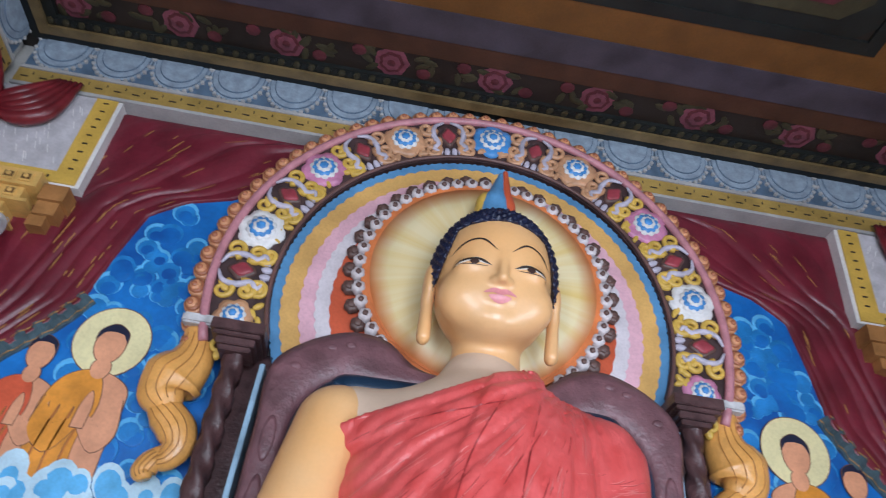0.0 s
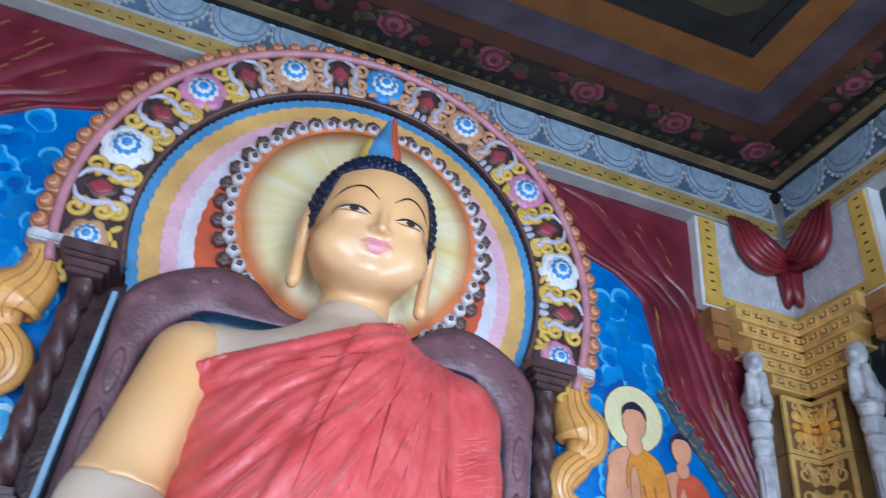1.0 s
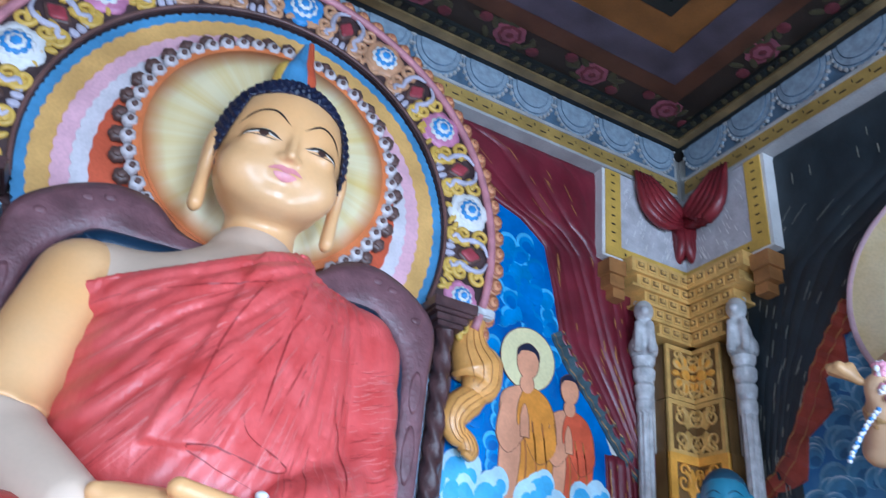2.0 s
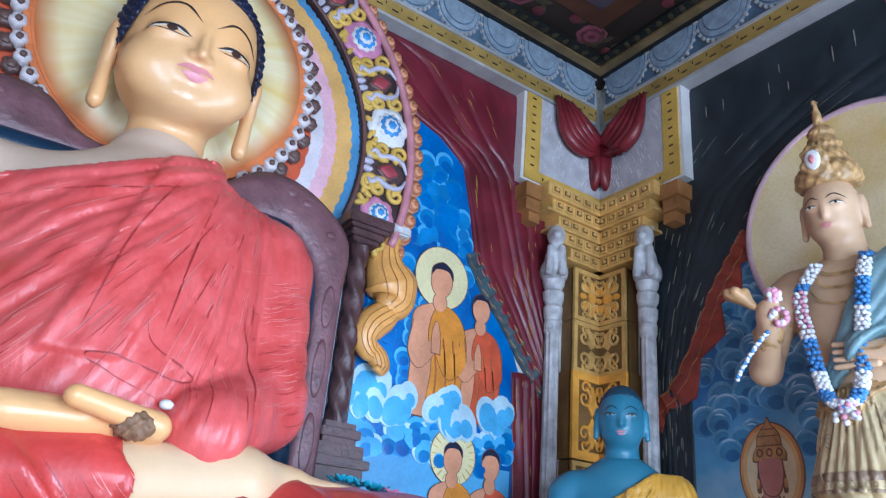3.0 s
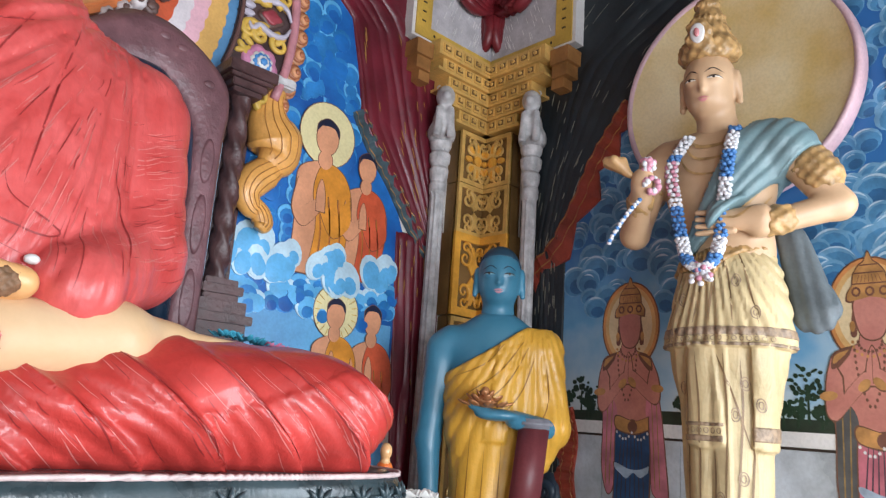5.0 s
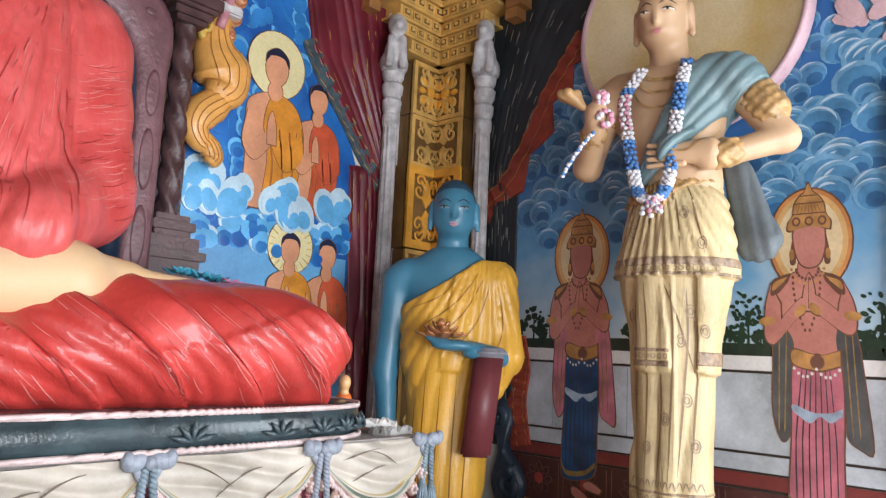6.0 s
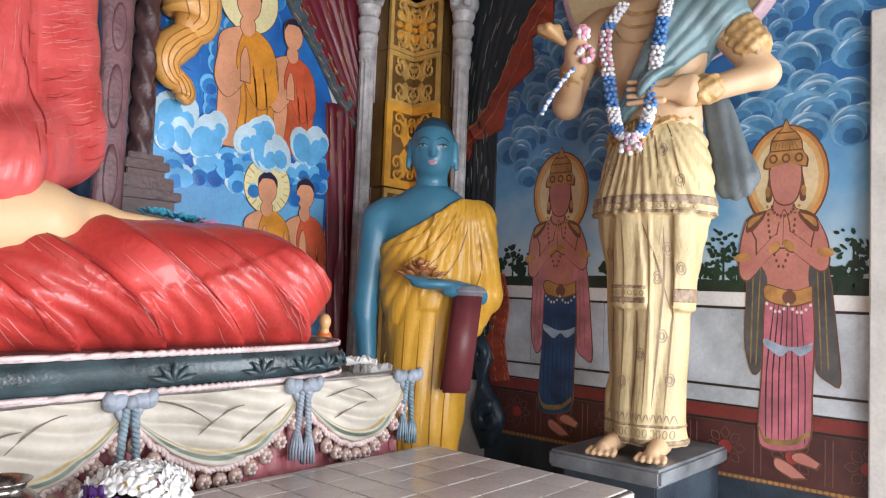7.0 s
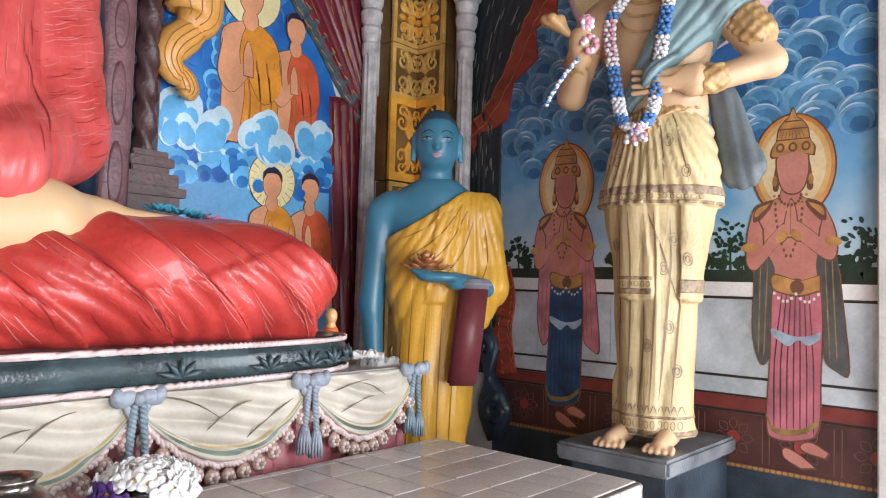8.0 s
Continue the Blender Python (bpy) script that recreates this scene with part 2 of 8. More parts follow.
def cap(P, a, b, ra, rb, sq=(1, 1, 1)):
    a, b = np.array(a, float), np.array(b, float)
    q = np.array(sq, float)
    d = (b - a) * q
    w = [(P[i] - a[i]) * q[i] for i in range(3)]
    t = np.clip((w[0] * d[0] + w[1] * d[1] + w[2] * d[2]) / (d @ d + 1e-9), 0, 1)
    return np.sqrt(sum((w[i] - d[i] * t) ** 2 for i in range(3))) - (ra + (rb - ra) * t)


def smin(a, b, k):
    h = np.clip(0.5 + 0.5 * (b - a) / k, 0, 1)
    return b + (a - b) * h - k * h * (1 - h)


def many(k, *ds):
    out = ds[0]
    for d in ds[1:]:
        out = smin(out, d, k)
    return out


def crease(p, sharp=2.0):
    """0..1 ridge profile with period 1."""
    return np.abs(np.sin(np.pi * p)) ** (1 / sharp)


def wob(X, Y, Z, s):
    return (np.sin(X * s * 1.3 + 2.1 * np.sin(Z * s * 0.7) + 1.0) + np.sin(Z * s * 1.1 + 1.7 * np.sin(Y * s * 0.9 + 2.0)) + np.sin((X + Y - Z) * s * 0.8 + 0.5)) / 3


def nets(f, lo, hi, h):
    ax = [np.arange(l, u + h, h) for l, u in zip(lo, hi)]
    G = np.meshgrid(*ax, indexing="ij")
    D = f(*G)
    S = D < 0
    sh = tuple(s - 1 for s in D.shape)
    acc, cnt = np.zeros(sh + (3,)), np.zeros(sh)
    quads = []
    for a in range(3):
        b, c = [i for i in range(3) if i != a]
        lo_s = [slice(None)] * 3
        hi_s = [slice(None)] * 3
        lo_s[a], hi_s[a] = slice(0, -1), slice(1, None)
        lo_s, hi_s = tuple(lo_s), tuple(hi_s)
        d0, d1 = D[lo_s], D[hi_s]
        m = S[lo_s] != S[hi_s]
        idx = np.argwhere(m)
        t = d0[m] / (d0[m] - d1[m])
        pos = np.stack([ax[i][idx[:, i]] for i in range(3)], 1)
        pos[:, a] += t * h
        inside = S[lo_s][m]
        for ob_ in (0, 1):
            for oc in (0, 1):
                k = idx.copy()
                k[:, b] -= ob_
                k[:, c] -= oc
                ok = (k[:, b] >= 0) & (k[:, c] >= 0) & (k[:, b] < sh[b]) & (k[:, c] < sh[c])
                kk = tuple(k[ok].T)
                np.add.at(acc, kk, pos[ok])
                np.add.at(cnt, kk, 1)
        ok = (idx[:, b] > 0) & (idx[:, c] > 0) & (idx[:, b] < sh[b]) & (idx[:, c] < sh[c])
        e, ins = idx[ok], inside[ok]
        q = []
        for ob_, oc in ((1, 1), (0, 1), (0, 0), (1, 0)):
            k = e.copy()
            k[:, b] -= ob_
            k[:, c] -= oc
            q.append(k)
        flip = ins if a != 1 else ~ins
        quads.append((q, flip))
    act = cnt > 0
    num = -np.ones(sh, dtype=np.int64)
    num[act] = np.arange(act.sum())
    verts = acc[act] / cnt[act][:, None]
    faces = []
    for q, flip in quads:
        ids = np.stack([num[tuple(k.T)] for k in q], 1)
        ids[~flip] = ids[~flip][:, ::-1]
        faces.append(ids)
    return verts, np.concatenate(faces)


class Sculpture:
    """Collects modelled shells and painted-on lines into one mesh."""

    def __init__(self):
        self.v, self.f, self.m, self.mats, self.n = [], [], [], [], 0

    def slot(self, material):
        if material not in self.mats:
            self.mats.append(material)
        return self.mats.index(material)

    def add(self, verts, faces, material):
        self.v.append(np.asarray(verts, float))
        fs = [tuple(int(i) + self.n for i in f) for f in faces]
        self.f.extend(fs)
        self.m.extend([self.slot(material)] * len(fs))
        self.n += len(verts)

    def shell(self, f, lo, hi, h, material):
        self.add(*nets(f, lo, hi, h), material)

    def bm(self, b, material):
        b.verts.index_update()
        self.add([v.co[:] for v in b.verts], [[v.index for v in f.verts] for f in b.faces], material)
        b.free()

    def stroke(self, f, pts, width, material, lift=0.004, n=24, y0=-3.0, rows=3):
        """A painted stroke laid on the form f, seen from the front: pts in x, z; width at each share of its length."""
        ctr = spline([(a, 0, b) for a, b in pts], n)
        grid = []
        for i, p in enumerate(ctr):
            d = (ctr[min(i + 1, n - 1)] - ctr[max(i - 1, 0)]).normalized()
            w = width(i / (n - 1)) if callable(width) else width * min(1, 4 * (0.02 + min(i, n - 1 - i) / (n - 1)))
            for r in range(rows):
                o = (r / (rows - 1) - 0.5) * w
                grid.append((p.x - d.z * o, p.z + d.x * o))
        g = np.array(grid)
        y = np.full(len(g), y0)
        for _ in range(50):
            y = y + 0.6 * f(g[:, 0], y, g[:, 1])
        verts = np.stack([g[:, 0], y - lift, g[:, 1]], 1)
        faces = [(i * rows + r, i * rows + r + 1, (i + 1) * rows + r + 1, (i + 1) * rows + r) for i in range(n - 1) for r in range(rows - 1)]
        self.add(verts, faces, material)

    def build(self, name):
        return new(name, put_mesh(name, np.concatenate(self.v), self.f, self.mats, self.m))


# ---- the room ----
def wall_with_gap(name, wall, u0, u1, gaps, material, label):
    bm = bmesh.new()
    spans, at = [], u0
    for g0, g1, gh in gaps:
        spans += [(at, g0, 0, CEIL + 0.3), (g0, g1, gh, CEIL + 0.3)]
        at = g1
    spans.append((at, u1, 0, CEIL + 0.3))
    for a, b, z0, z1 in spans:
        p, q = wall(a, z0, 0), wall(b, z1, -0.22)
        box(bm, [min(p[i], q[i]) for i in range(3)], [max(p[i], q[i]) for i in range(3)])
    return tagged(part(name, bm, material, None), label, "wall", kind="structure")


def south(u, v, d=0.0):
    return Vector((u, YS + d, v))


wall_with_gap("wall_north", north, XW - 0.22, 0.22, (), plaster, "painted plaster wall behind the seated statue")
wall_with_gap("wall_east", east, YS, 0, ((-4.1, -3.0, 2.65),), plaster, "plaster wall with painted figures and an open doorway")
wall_with_gap("wall_west", west, YS, 0, (), plaster, "plain plaster side wall")
# the gap at -5.45..-4.55 is added only to let the fill lamp in
wall_with_gap("wall_south", south, XW - 0.22, 0.22, ((-5.45, -4.55, 2.5), (-3.2, -1.5, 2.7)), plaster, "plain plaster wall, unseen, with a doorway and an opening added for a lamp")
tagged(boxed("floor", (XW - 0.22, YS - 0.22, -0.2), (0.22, 0.22, 0), floor_red), "reddish polished floor, unseen, lightened to bounce light up", "floor", kind="structure")
tagged(boxed("ground", (-40, -60, -0.4), (40, 40, -0.21), mat("sand", (0.32, 0.25, 0.17), 0.9)), "pale sand ground outside the doorways", "ground", kind="structure")

# ---- seated statue ----
BX = -3.0
HC = (BX, -0.50, 3.325)


def bow(P, c, deg):
    """Points seen from a form that bows forward by deg about c."""
    a = radians(deg)
    y, z = P[1] - c[1], P[2] - c[2]
    return P[0], c[1] + y * math.cos(a) + z * math.sin(a), c[2] - y * math.sin(a) + z * math.cos(a)


PIV, BOW, LIFT = (BX, -0.48, 3.05), 12.0, 0.070


def bz(z):
    """Height of a point of the bowed face front."""
    return 3.05 + LIFT + (z - 3.05) * math.cos(radians(BOW)) - 0.275 * math.sin(radians(BOW))


def b_head(X, Y, Z):
    neck = cap((X, Y, Z), (BX + 0.01, -0.46, 3.05), (BX + 0.01, -0.44, 2.66), 0.155, 0.19)
    P = X, Y, Z = bow((X, Y, Z - LIFT), PIV, BOW)
    d = ell(P, HC, (0.280, 0.30, 0.345))
    d = smin(d, ell(P, (BX, -0.56, 3.15), (0.240, 0.225, 0.145)), 0.08)
    d = smin(d, ell(P, (BX, -0.55, 3.085), (0.190, 0.20, 0.125)), 0.06)
    d = smin(d, ell(P, (BX, -0.71, 3.055), (0.11, 0.07, 0.05)), 0.06)
    d = smin(d, cap(P, (BX, -0.785, 3.34), (BX, -0.825, 3.222), 0.016, 0.024), 0.03)
    for s in (-1, 1):
        d = smin(d, ell(P, (BX + s * 0.030, -0.795, 3.215), (0.022, 0.026, 0.017)), 0.012)
        d = smin(d, ell(P, (BX + s * 0.125, -0.733, 3.285), (0.075, 0.045, 0.033)), 0.03)
        d = smin(d, ell(P, (BX + s * 0.15, -0.68, 3.15), (0.10, 0.08, 0.10)), 0.07)
    d = smin(d, ell(P, (BX, -0.782, 3.14), (0.06, 0.022, 0.020)), 0.02)
    return smin(d, neck, 0.03)


def b_ear(X, Y, Z):
    X, Y, Z = bow((X, Y, Z - LIFT), PIV, BOW)
    d = 9.0
    for s in (-1, 1):
        e = ell((X, Y, Z), (BX + s * 0.292, -0.52, 3.24), (0.034, 0.07, 0.115))
        e = smin(e, cap((X, Y, Z), (BX + s * 0.293, -0.54, 3.16), (BX + s * 0.290, -0.57, 2.985), 0.034, 0.042, (1.3, 1, 1)), 0.03)
        slot = cap((X, Y, Z), (BX + s * 0.31, -0.60, 3.10), (BX + s * 0.31, -0.62, 2.99), 0.012, 0.012)
        d = np.minimum(d, np.maximum(e, -slot))
    return d


def b_hair(X, Y, Z):
    X, Y, Z = bow((X, Y, Z - LIFT), PIV, BOW)
    d = ell((X, Y, Z), (HC[0], HC[1], HC[2] - 0.015), (0.302, 0.32, 0.368))
    u = np.arctan2(X - BX, Y - HC[1])
    d = d - 0.012 * np.sin(u * 30) * np.sin(Z * 150)
    cut = np.where(Y < -0.56, 3.525 - 1.0 * (X - BX) ** 2 - 4.2 * np.maximum(np.abs(X - BX) - 0.20, 0) ** 1.1 - Z, 3.16 - Z + (Y + 0.56) * 0.3)
    return np.maximum(d, cut)


def b_torso(X, Y, Z):
    P = (X, Y, Z)
    d = ell(P, (BX, -0.50, 2.35), (0.52, 0.36, 0.48))
    d = smin(d, ell(P, (BX, -0.55, 1.95), (0.50, 0.40, 0.45)), 0.2)
    d = smin(d, cap(P, (BX - 0.52, -0.48, 2.60), (BX + 0.50, -0.48, 2.60), 0.17, 0.18), 0.14)
    d = smin(d, cap(P, (BX, -0.46, 2.72), (BX, -0.46, 2.88), 0.26, 0.18), 0.16)
    return d


def b_arm_bare(X, Y, Z):
    P = (X, Y, Z)
    d = cap(P, (BX - 0.585, -0.50, 2.58), (BX - 0.70, -0.66, 1.98), 0.175, 0.150)
    d = smin(d, cap(P, (BX - 0.70, -0.66, 1.98), (BX - 0.40, -1.02, 1.76), 0.150, 0.10), 0.08)
    return d


def b_arm_robed(X, Y, Z):
    P = (X, Y, Z)
    d = cap(P, (BX + 0.53, -0.50, 2.57), (BX + 0.545, -0.64, 2.02), 0.185, 0.165)
    d = smin(d, cap(P, (BX + 0.53, -0.66, 1.98), (BX + 0.27, -0.98, 1.82), 0.155, 0.125), 0.10)
    return d


def b_robe(X, Y, Z):
    P = (X, Y, Z)
    body = ell(P, (BX + 0.01, -0.50, 2.35), (0.535, 0.375, 0.50))
    body = smin(body, ell(P, (BX, -0.57, 1.95), (0.50, 0.42, 0.45)), 0.2)
    body = smin(body, np.maximum(b_torso(X, Y, Z) - 0.012, (BX - 0.56) - X), 0.05)
    d = smin(body, b_arm_robed(X, Y, Z), 0.03)
    dx, dz = X - (BX + 0.42), Z - 2.95
    ang = np.arctan2(dx, -dz)
    f = crease(ang * 5.5 + 0.35 * wob(X, Y, Z, 5), 1.6)
    f2 = crease(ang * 15 + 0.8 * wob(X, Y, Z, 7), 1.6)
    sl = crease((Z - 0.45 * (X - BX)) * 6 + 0.5 * wob(X, Y, Z, 6), 1.5)
    side = np.clip((X - (BX + 0.42)) / 0.12, 0, 1)
    d = d - 0.016 * f * (1 - side) - 0.010 * f2 * (1 - side) - 0.009 * sl * side
    # pleated band falling from the shoulder, and a turned-over hem
    band = np.abs(X - (BX + 0.13 - (2.85 - Z) * 0.32)) - 0.115
    d = d - 0.018 * np.clip(-band / 0.014 + 0.5, 0, 1) * (Z > 1.98)
    cut = 2.57 + 0.50 * (X - BX + 0.46) + 0.015 * np.sin((X - BX) * 9)
    hem = Z - np.minimum(cut, 2.93)
    d = d - 0.010 * np.clip((hem + 0.13) / 0.012, 0, 1)
    d = np.maximum(d, hem)
    return np.maximum(d, 1.62 - Z)


def b_lap(X, Y, Z):
    P = (X, Y, Z)
    d = 9.0
    for s in (1, -1):
        e = cap(P, (BX + s * 0.15, -0.80, 1.43), (BX + s * 0.62, -0.81, 1.485), 0.205, 0.245, (1, 0.64, 1))
        e = smin(e, cap(P, (BX + s * 0.62, -0.81, 1.485), (BX + s * 1.205, -0.82, 1.485), 0.245, 0.252, (1, 0.64, 1)), 0.03)
        d = e if s == 1 else smin(d, e, 0.05)
    wrap = np.maximum(cap(P, (BX - 0.75, -0.93, 1.58), (BX + 0.05, -1.02, 1.64), 0.19, 0.145), X - (BX + 0.03 - 0.06 * (Z - 1.6)))
    d = np.minimum(d, wrap)
    ph = (X - BX) * 3.6 + (Z - 1.5) * 3.6 + 0.32 * wob(X, Y, Z, 4)
    fr = ph - np.floor(ph)
    saw = np.where(fr < 0.88, fr / 0.88, (1 - fr) / 0.12)
    ph2 = ph * 3.1 + 0.8 * wob(X, Y, Z, 7)
    amp = np.clip((1.76 - Z) / 0.12, 0.25, 1)
    d = d - amp * (0.036 * saw ** 1.8 + 0.008 * crease(ph2, 1.0) * (wob(X, Y, Z, 3) > -0.1))
    return np.maximum(d, 1.300 - Z)


def b_foot(X, Y, Z):
    P = (X, Y, Z)
    d = cap(P, (BX - 0.05, -1.02, 1.635), (BX + 0.40, -0.98, 1.675), 0.125, 0.115)
    d = smin(d, cap(P, (BX + 0.36, -0.97, 1.70), (BX + 0.60, -0.92, 1.70), 0.095, 0.06), 0.08)
    d = smin(d, cap(P, (BX + 0.56, -0.92, 1.70), (BX + 0.86, -0.92, 1.705), 0.055, 0.025), 0.05)
    return d


def b_hand(X, Y, Z):
    P = (X, Y, Z)
    d = cap(P, (BX - 0.28, -1.06, 1.78), (BX + 0.08, -1.05, 1.80), 0.085, 0.075, (1, 1, 1.4))
    d = smin(d, cap(P, (BX - 0.14, -1.20, 1.83), (BX + 0.10, -1.10, 1.80), 0.032, 0.04), 0.02)
    for k in range(4):
        d = smin(d, cap(P, (BX - 0.34 - 0.02 * k, -1.10 + 0.05 * k, 1.80), (BX + 0.05, -1.06 + 0.05 * k, 1.80), 0.028, 0.035), 0.015)
    return d


def seated_statue():
    s = Sculpture()
    s.shell(b_head, (BX - 0.4, -1.0, 2.6), (BX + 0.4, -0.1, 3.85), 0.0125, skin_paint)
    s.shell(b_ear, (BX - 0.4, -0.85, 2.8), (BX + 0.4, -0.3, 3.48), 0.0105, skin_paint)
    s.shell(b_hair, (BX - 0.4, -1.05, 3.0), (BX + 0.4, -0.05, 3.97), 0.0095, hair_navy)
    s.shell(lambda X, Y, Z: np.maximum(b_torso(X, Y, Z), 2.2 - Z), (BX - 0.9, -1.0, 2.15), (BX + 0.9, 0, 3.0), 0.02, skin_beige)
    s.shell(lambda X, Y, Z: np.maximum(b_arm_bare(X, Y, Z), 2.06 - 0.15 * (X - BX + 0.7) - Z), (BX - 1.15, -1.2, 1.9), (BX - 0.2, -0.2, 2.85), 0.015, skin_paint)
    s.shell(lambda X, Y, Z: np.maximum(b_arm_bare(X, Y, Z) + 0.002, Z - 2.07 + 0.15 * (X - BX + 0.7)), (BX - 1.15, -1.2, 1.55), (BX - 0.2, -0.2, 2.2), 0.02, skin_beige)
    s.shell(b_robe, (BX - 0.95, -1.25, 1.58), (BX + 1.0, 0, 2.95), 0.014, robe_red)
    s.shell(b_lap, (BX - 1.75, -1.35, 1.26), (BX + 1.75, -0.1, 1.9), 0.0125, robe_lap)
    s.shell(b_foot, (BX - 0.5, -1.25, 1.45), (BX + 0.95, -0.7, 1.95), 0.014, mat("shin_cream", (0.60, 0.43, 0.26), 0.45, 0.12, 2.5, 0.05, 60, alt=(0.60, 0.38, 0.19), coat=0.1, speck=0.05))
    s.shell(b_hand, (BX - 0.5, -1.3, 1.65), (BX + 0.25, -0.8, 1.95), 0.01, skin_paint)
    # flame on the crown of the head: yellow, blue and red tongues
    for dx, r, top, m_ in ((-0.06, 0.055, 4.04, yellow_paint), (-0.01, 0.08, 4.18, ring_blue), (0.055, 0.055, 4.20, ring_red)):
        s.shell(lambda X, Y, Z: many(0.03, ell((X, Y, Z), (BX + dx, -0.44 - 0.02 * (m_ is ring_blue), 3.86), (r, 0.05, 0.16)), cap((X, Y, Z), (BX + dx * 0.9, -0.44, 3.95), (BX + dx * 0.35 + 0.02, -0.42, top), r * 0.75, 0.016)), (BX - 0.2, -0.6, 3.65), (BX + 0.2, -0.3, 4.3), 0.011, m_)
    # bracelet and a wire on the wrist
    s.shell(lambda X, Y, Z: ell((X, Y, Z), (BX + 0.03, -1.13, 1.79), (0.06, 0.05, 0.045)) - 0.008 * np.sin(X * 160) * np.sin(Z * 170 + Y * 90), (BX - 0.15, -1.25, 1.68), (BX + 0.2, -0.95, 1.92), 0.008, mat("wreath_brown", (0.22, 0.12, 0.06), 0.6, 0.4, 30, 0.5))
    # fold shade of the robe, put on as dark strokes
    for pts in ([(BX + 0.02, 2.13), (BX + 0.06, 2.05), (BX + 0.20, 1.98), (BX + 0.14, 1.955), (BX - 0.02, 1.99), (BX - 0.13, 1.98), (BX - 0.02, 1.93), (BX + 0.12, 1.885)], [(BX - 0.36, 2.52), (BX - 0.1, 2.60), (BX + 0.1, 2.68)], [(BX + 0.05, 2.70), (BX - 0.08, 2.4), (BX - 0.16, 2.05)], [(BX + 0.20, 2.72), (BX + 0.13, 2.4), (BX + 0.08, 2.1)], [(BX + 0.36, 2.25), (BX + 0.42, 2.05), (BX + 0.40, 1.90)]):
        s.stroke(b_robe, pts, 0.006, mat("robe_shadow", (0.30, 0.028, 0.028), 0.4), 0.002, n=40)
    # fine wrinkles: lit and shaded edges coloured in as thin strokes
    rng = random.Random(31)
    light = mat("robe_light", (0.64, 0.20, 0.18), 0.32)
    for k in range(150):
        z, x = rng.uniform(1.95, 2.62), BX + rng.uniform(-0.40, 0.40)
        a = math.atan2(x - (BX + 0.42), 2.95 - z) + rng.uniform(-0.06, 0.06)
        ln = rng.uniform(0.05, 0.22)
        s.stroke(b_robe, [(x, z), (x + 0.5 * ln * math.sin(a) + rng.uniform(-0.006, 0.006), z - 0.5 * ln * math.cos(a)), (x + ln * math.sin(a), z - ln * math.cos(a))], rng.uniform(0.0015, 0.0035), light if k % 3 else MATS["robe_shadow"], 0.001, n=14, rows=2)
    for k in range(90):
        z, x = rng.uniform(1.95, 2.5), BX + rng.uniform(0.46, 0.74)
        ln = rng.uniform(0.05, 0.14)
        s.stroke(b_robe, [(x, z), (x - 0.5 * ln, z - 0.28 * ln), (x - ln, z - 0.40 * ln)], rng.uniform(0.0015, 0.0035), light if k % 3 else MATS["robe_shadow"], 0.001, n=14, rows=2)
    # lap: crease shade drawn along each ridge, then lit and shaded wrinkles
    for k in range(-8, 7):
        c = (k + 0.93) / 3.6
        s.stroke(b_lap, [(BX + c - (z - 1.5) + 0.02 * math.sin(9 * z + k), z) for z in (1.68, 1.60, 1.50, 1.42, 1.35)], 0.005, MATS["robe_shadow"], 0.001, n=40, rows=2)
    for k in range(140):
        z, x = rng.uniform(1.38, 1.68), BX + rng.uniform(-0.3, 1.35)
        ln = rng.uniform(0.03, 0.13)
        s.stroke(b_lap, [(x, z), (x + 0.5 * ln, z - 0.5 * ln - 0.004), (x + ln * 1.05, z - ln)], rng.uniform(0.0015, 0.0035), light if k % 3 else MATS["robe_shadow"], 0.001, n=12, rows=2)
    for x, z in ((BX + 0.13, 1.885), (BX + 0.28, 1.865)):
        s.shell(lambda X, Y, Z: ell((X, Y, Z), (x, -1.03, z - 0.01), (0.024, 0.02, 0.016)), (x - 0.05, -1.1, z - 0.06), (x + 0.05, -0.95, z + 0.05), 0.008, white_paint)
    # plain painted features
    def face(pts, *rest, **kw):
        s.stroke(b_head, [(BX + x, bz(z)) for x, z in pts], *rest, **kw)
    for k in (-1, 1):
        face([(k * 0.03, 3.345), (k * 0.10, 3.405), (k * 0.17, 3.40), (k * 0.225, 3.35)], 0.009, line_dark)
        face([(k * 0.055, 3.275), (k * 0.125, 3.30), (k * 0.20, 3.278)], lambda q: 0.021 * math.sin(math.pi * q) + 0.002, eye_white, 0.003, rows=4)
        face([(k * 0.05, 3.272), (k * 0.125, 3.302), (k * 0.215, 3.276)], 0.012, line_dark, 0.006)
        face([(k * 0.105, 3.286), (k * 0.148, 3.287)], 0.024, mat("iris_brown", (0.05, 0.022, 0.015), 0.4), 0.005, n=8)
        face([(k * 0.06, 3.268), (k * 0.125, 3.272), (k * 0.20, 3.276)], 0.003, line_dark, 0.005)
    for zz in (2.90, 2.86):
        s.stroke(b_head, [(BX - 0.12, zz + 0.02), (BX, zz), (BX + 0.12, zz + 0.02)], 0.007, mat("neck_line", (0.50, 0.25, 0.10), 0.5), 0.002)
    face([(-0.072, 3.147), (-0.03, 3.158), (0, 3.151), (0.03, 3.158), (0.072, 3.147)], lambda q: 0.027 * math.sin(math.pi * q) ** 0.7 + 0.002, lip_pink, 0.004)
    face([(-0.05, 3.131), (0, 3.120), (0.05, 3.131)], lambda q: 0.030 * math.sin(math.pi * q) ** 0.7 + 0.002, lip_pink, 0.004)
    return tagged(s.build("seated_statue"), "large seated statue in a glossy red robe, cross-legged on a cushion", "statue")


seated_statue()

# ---- blue standing statue ----


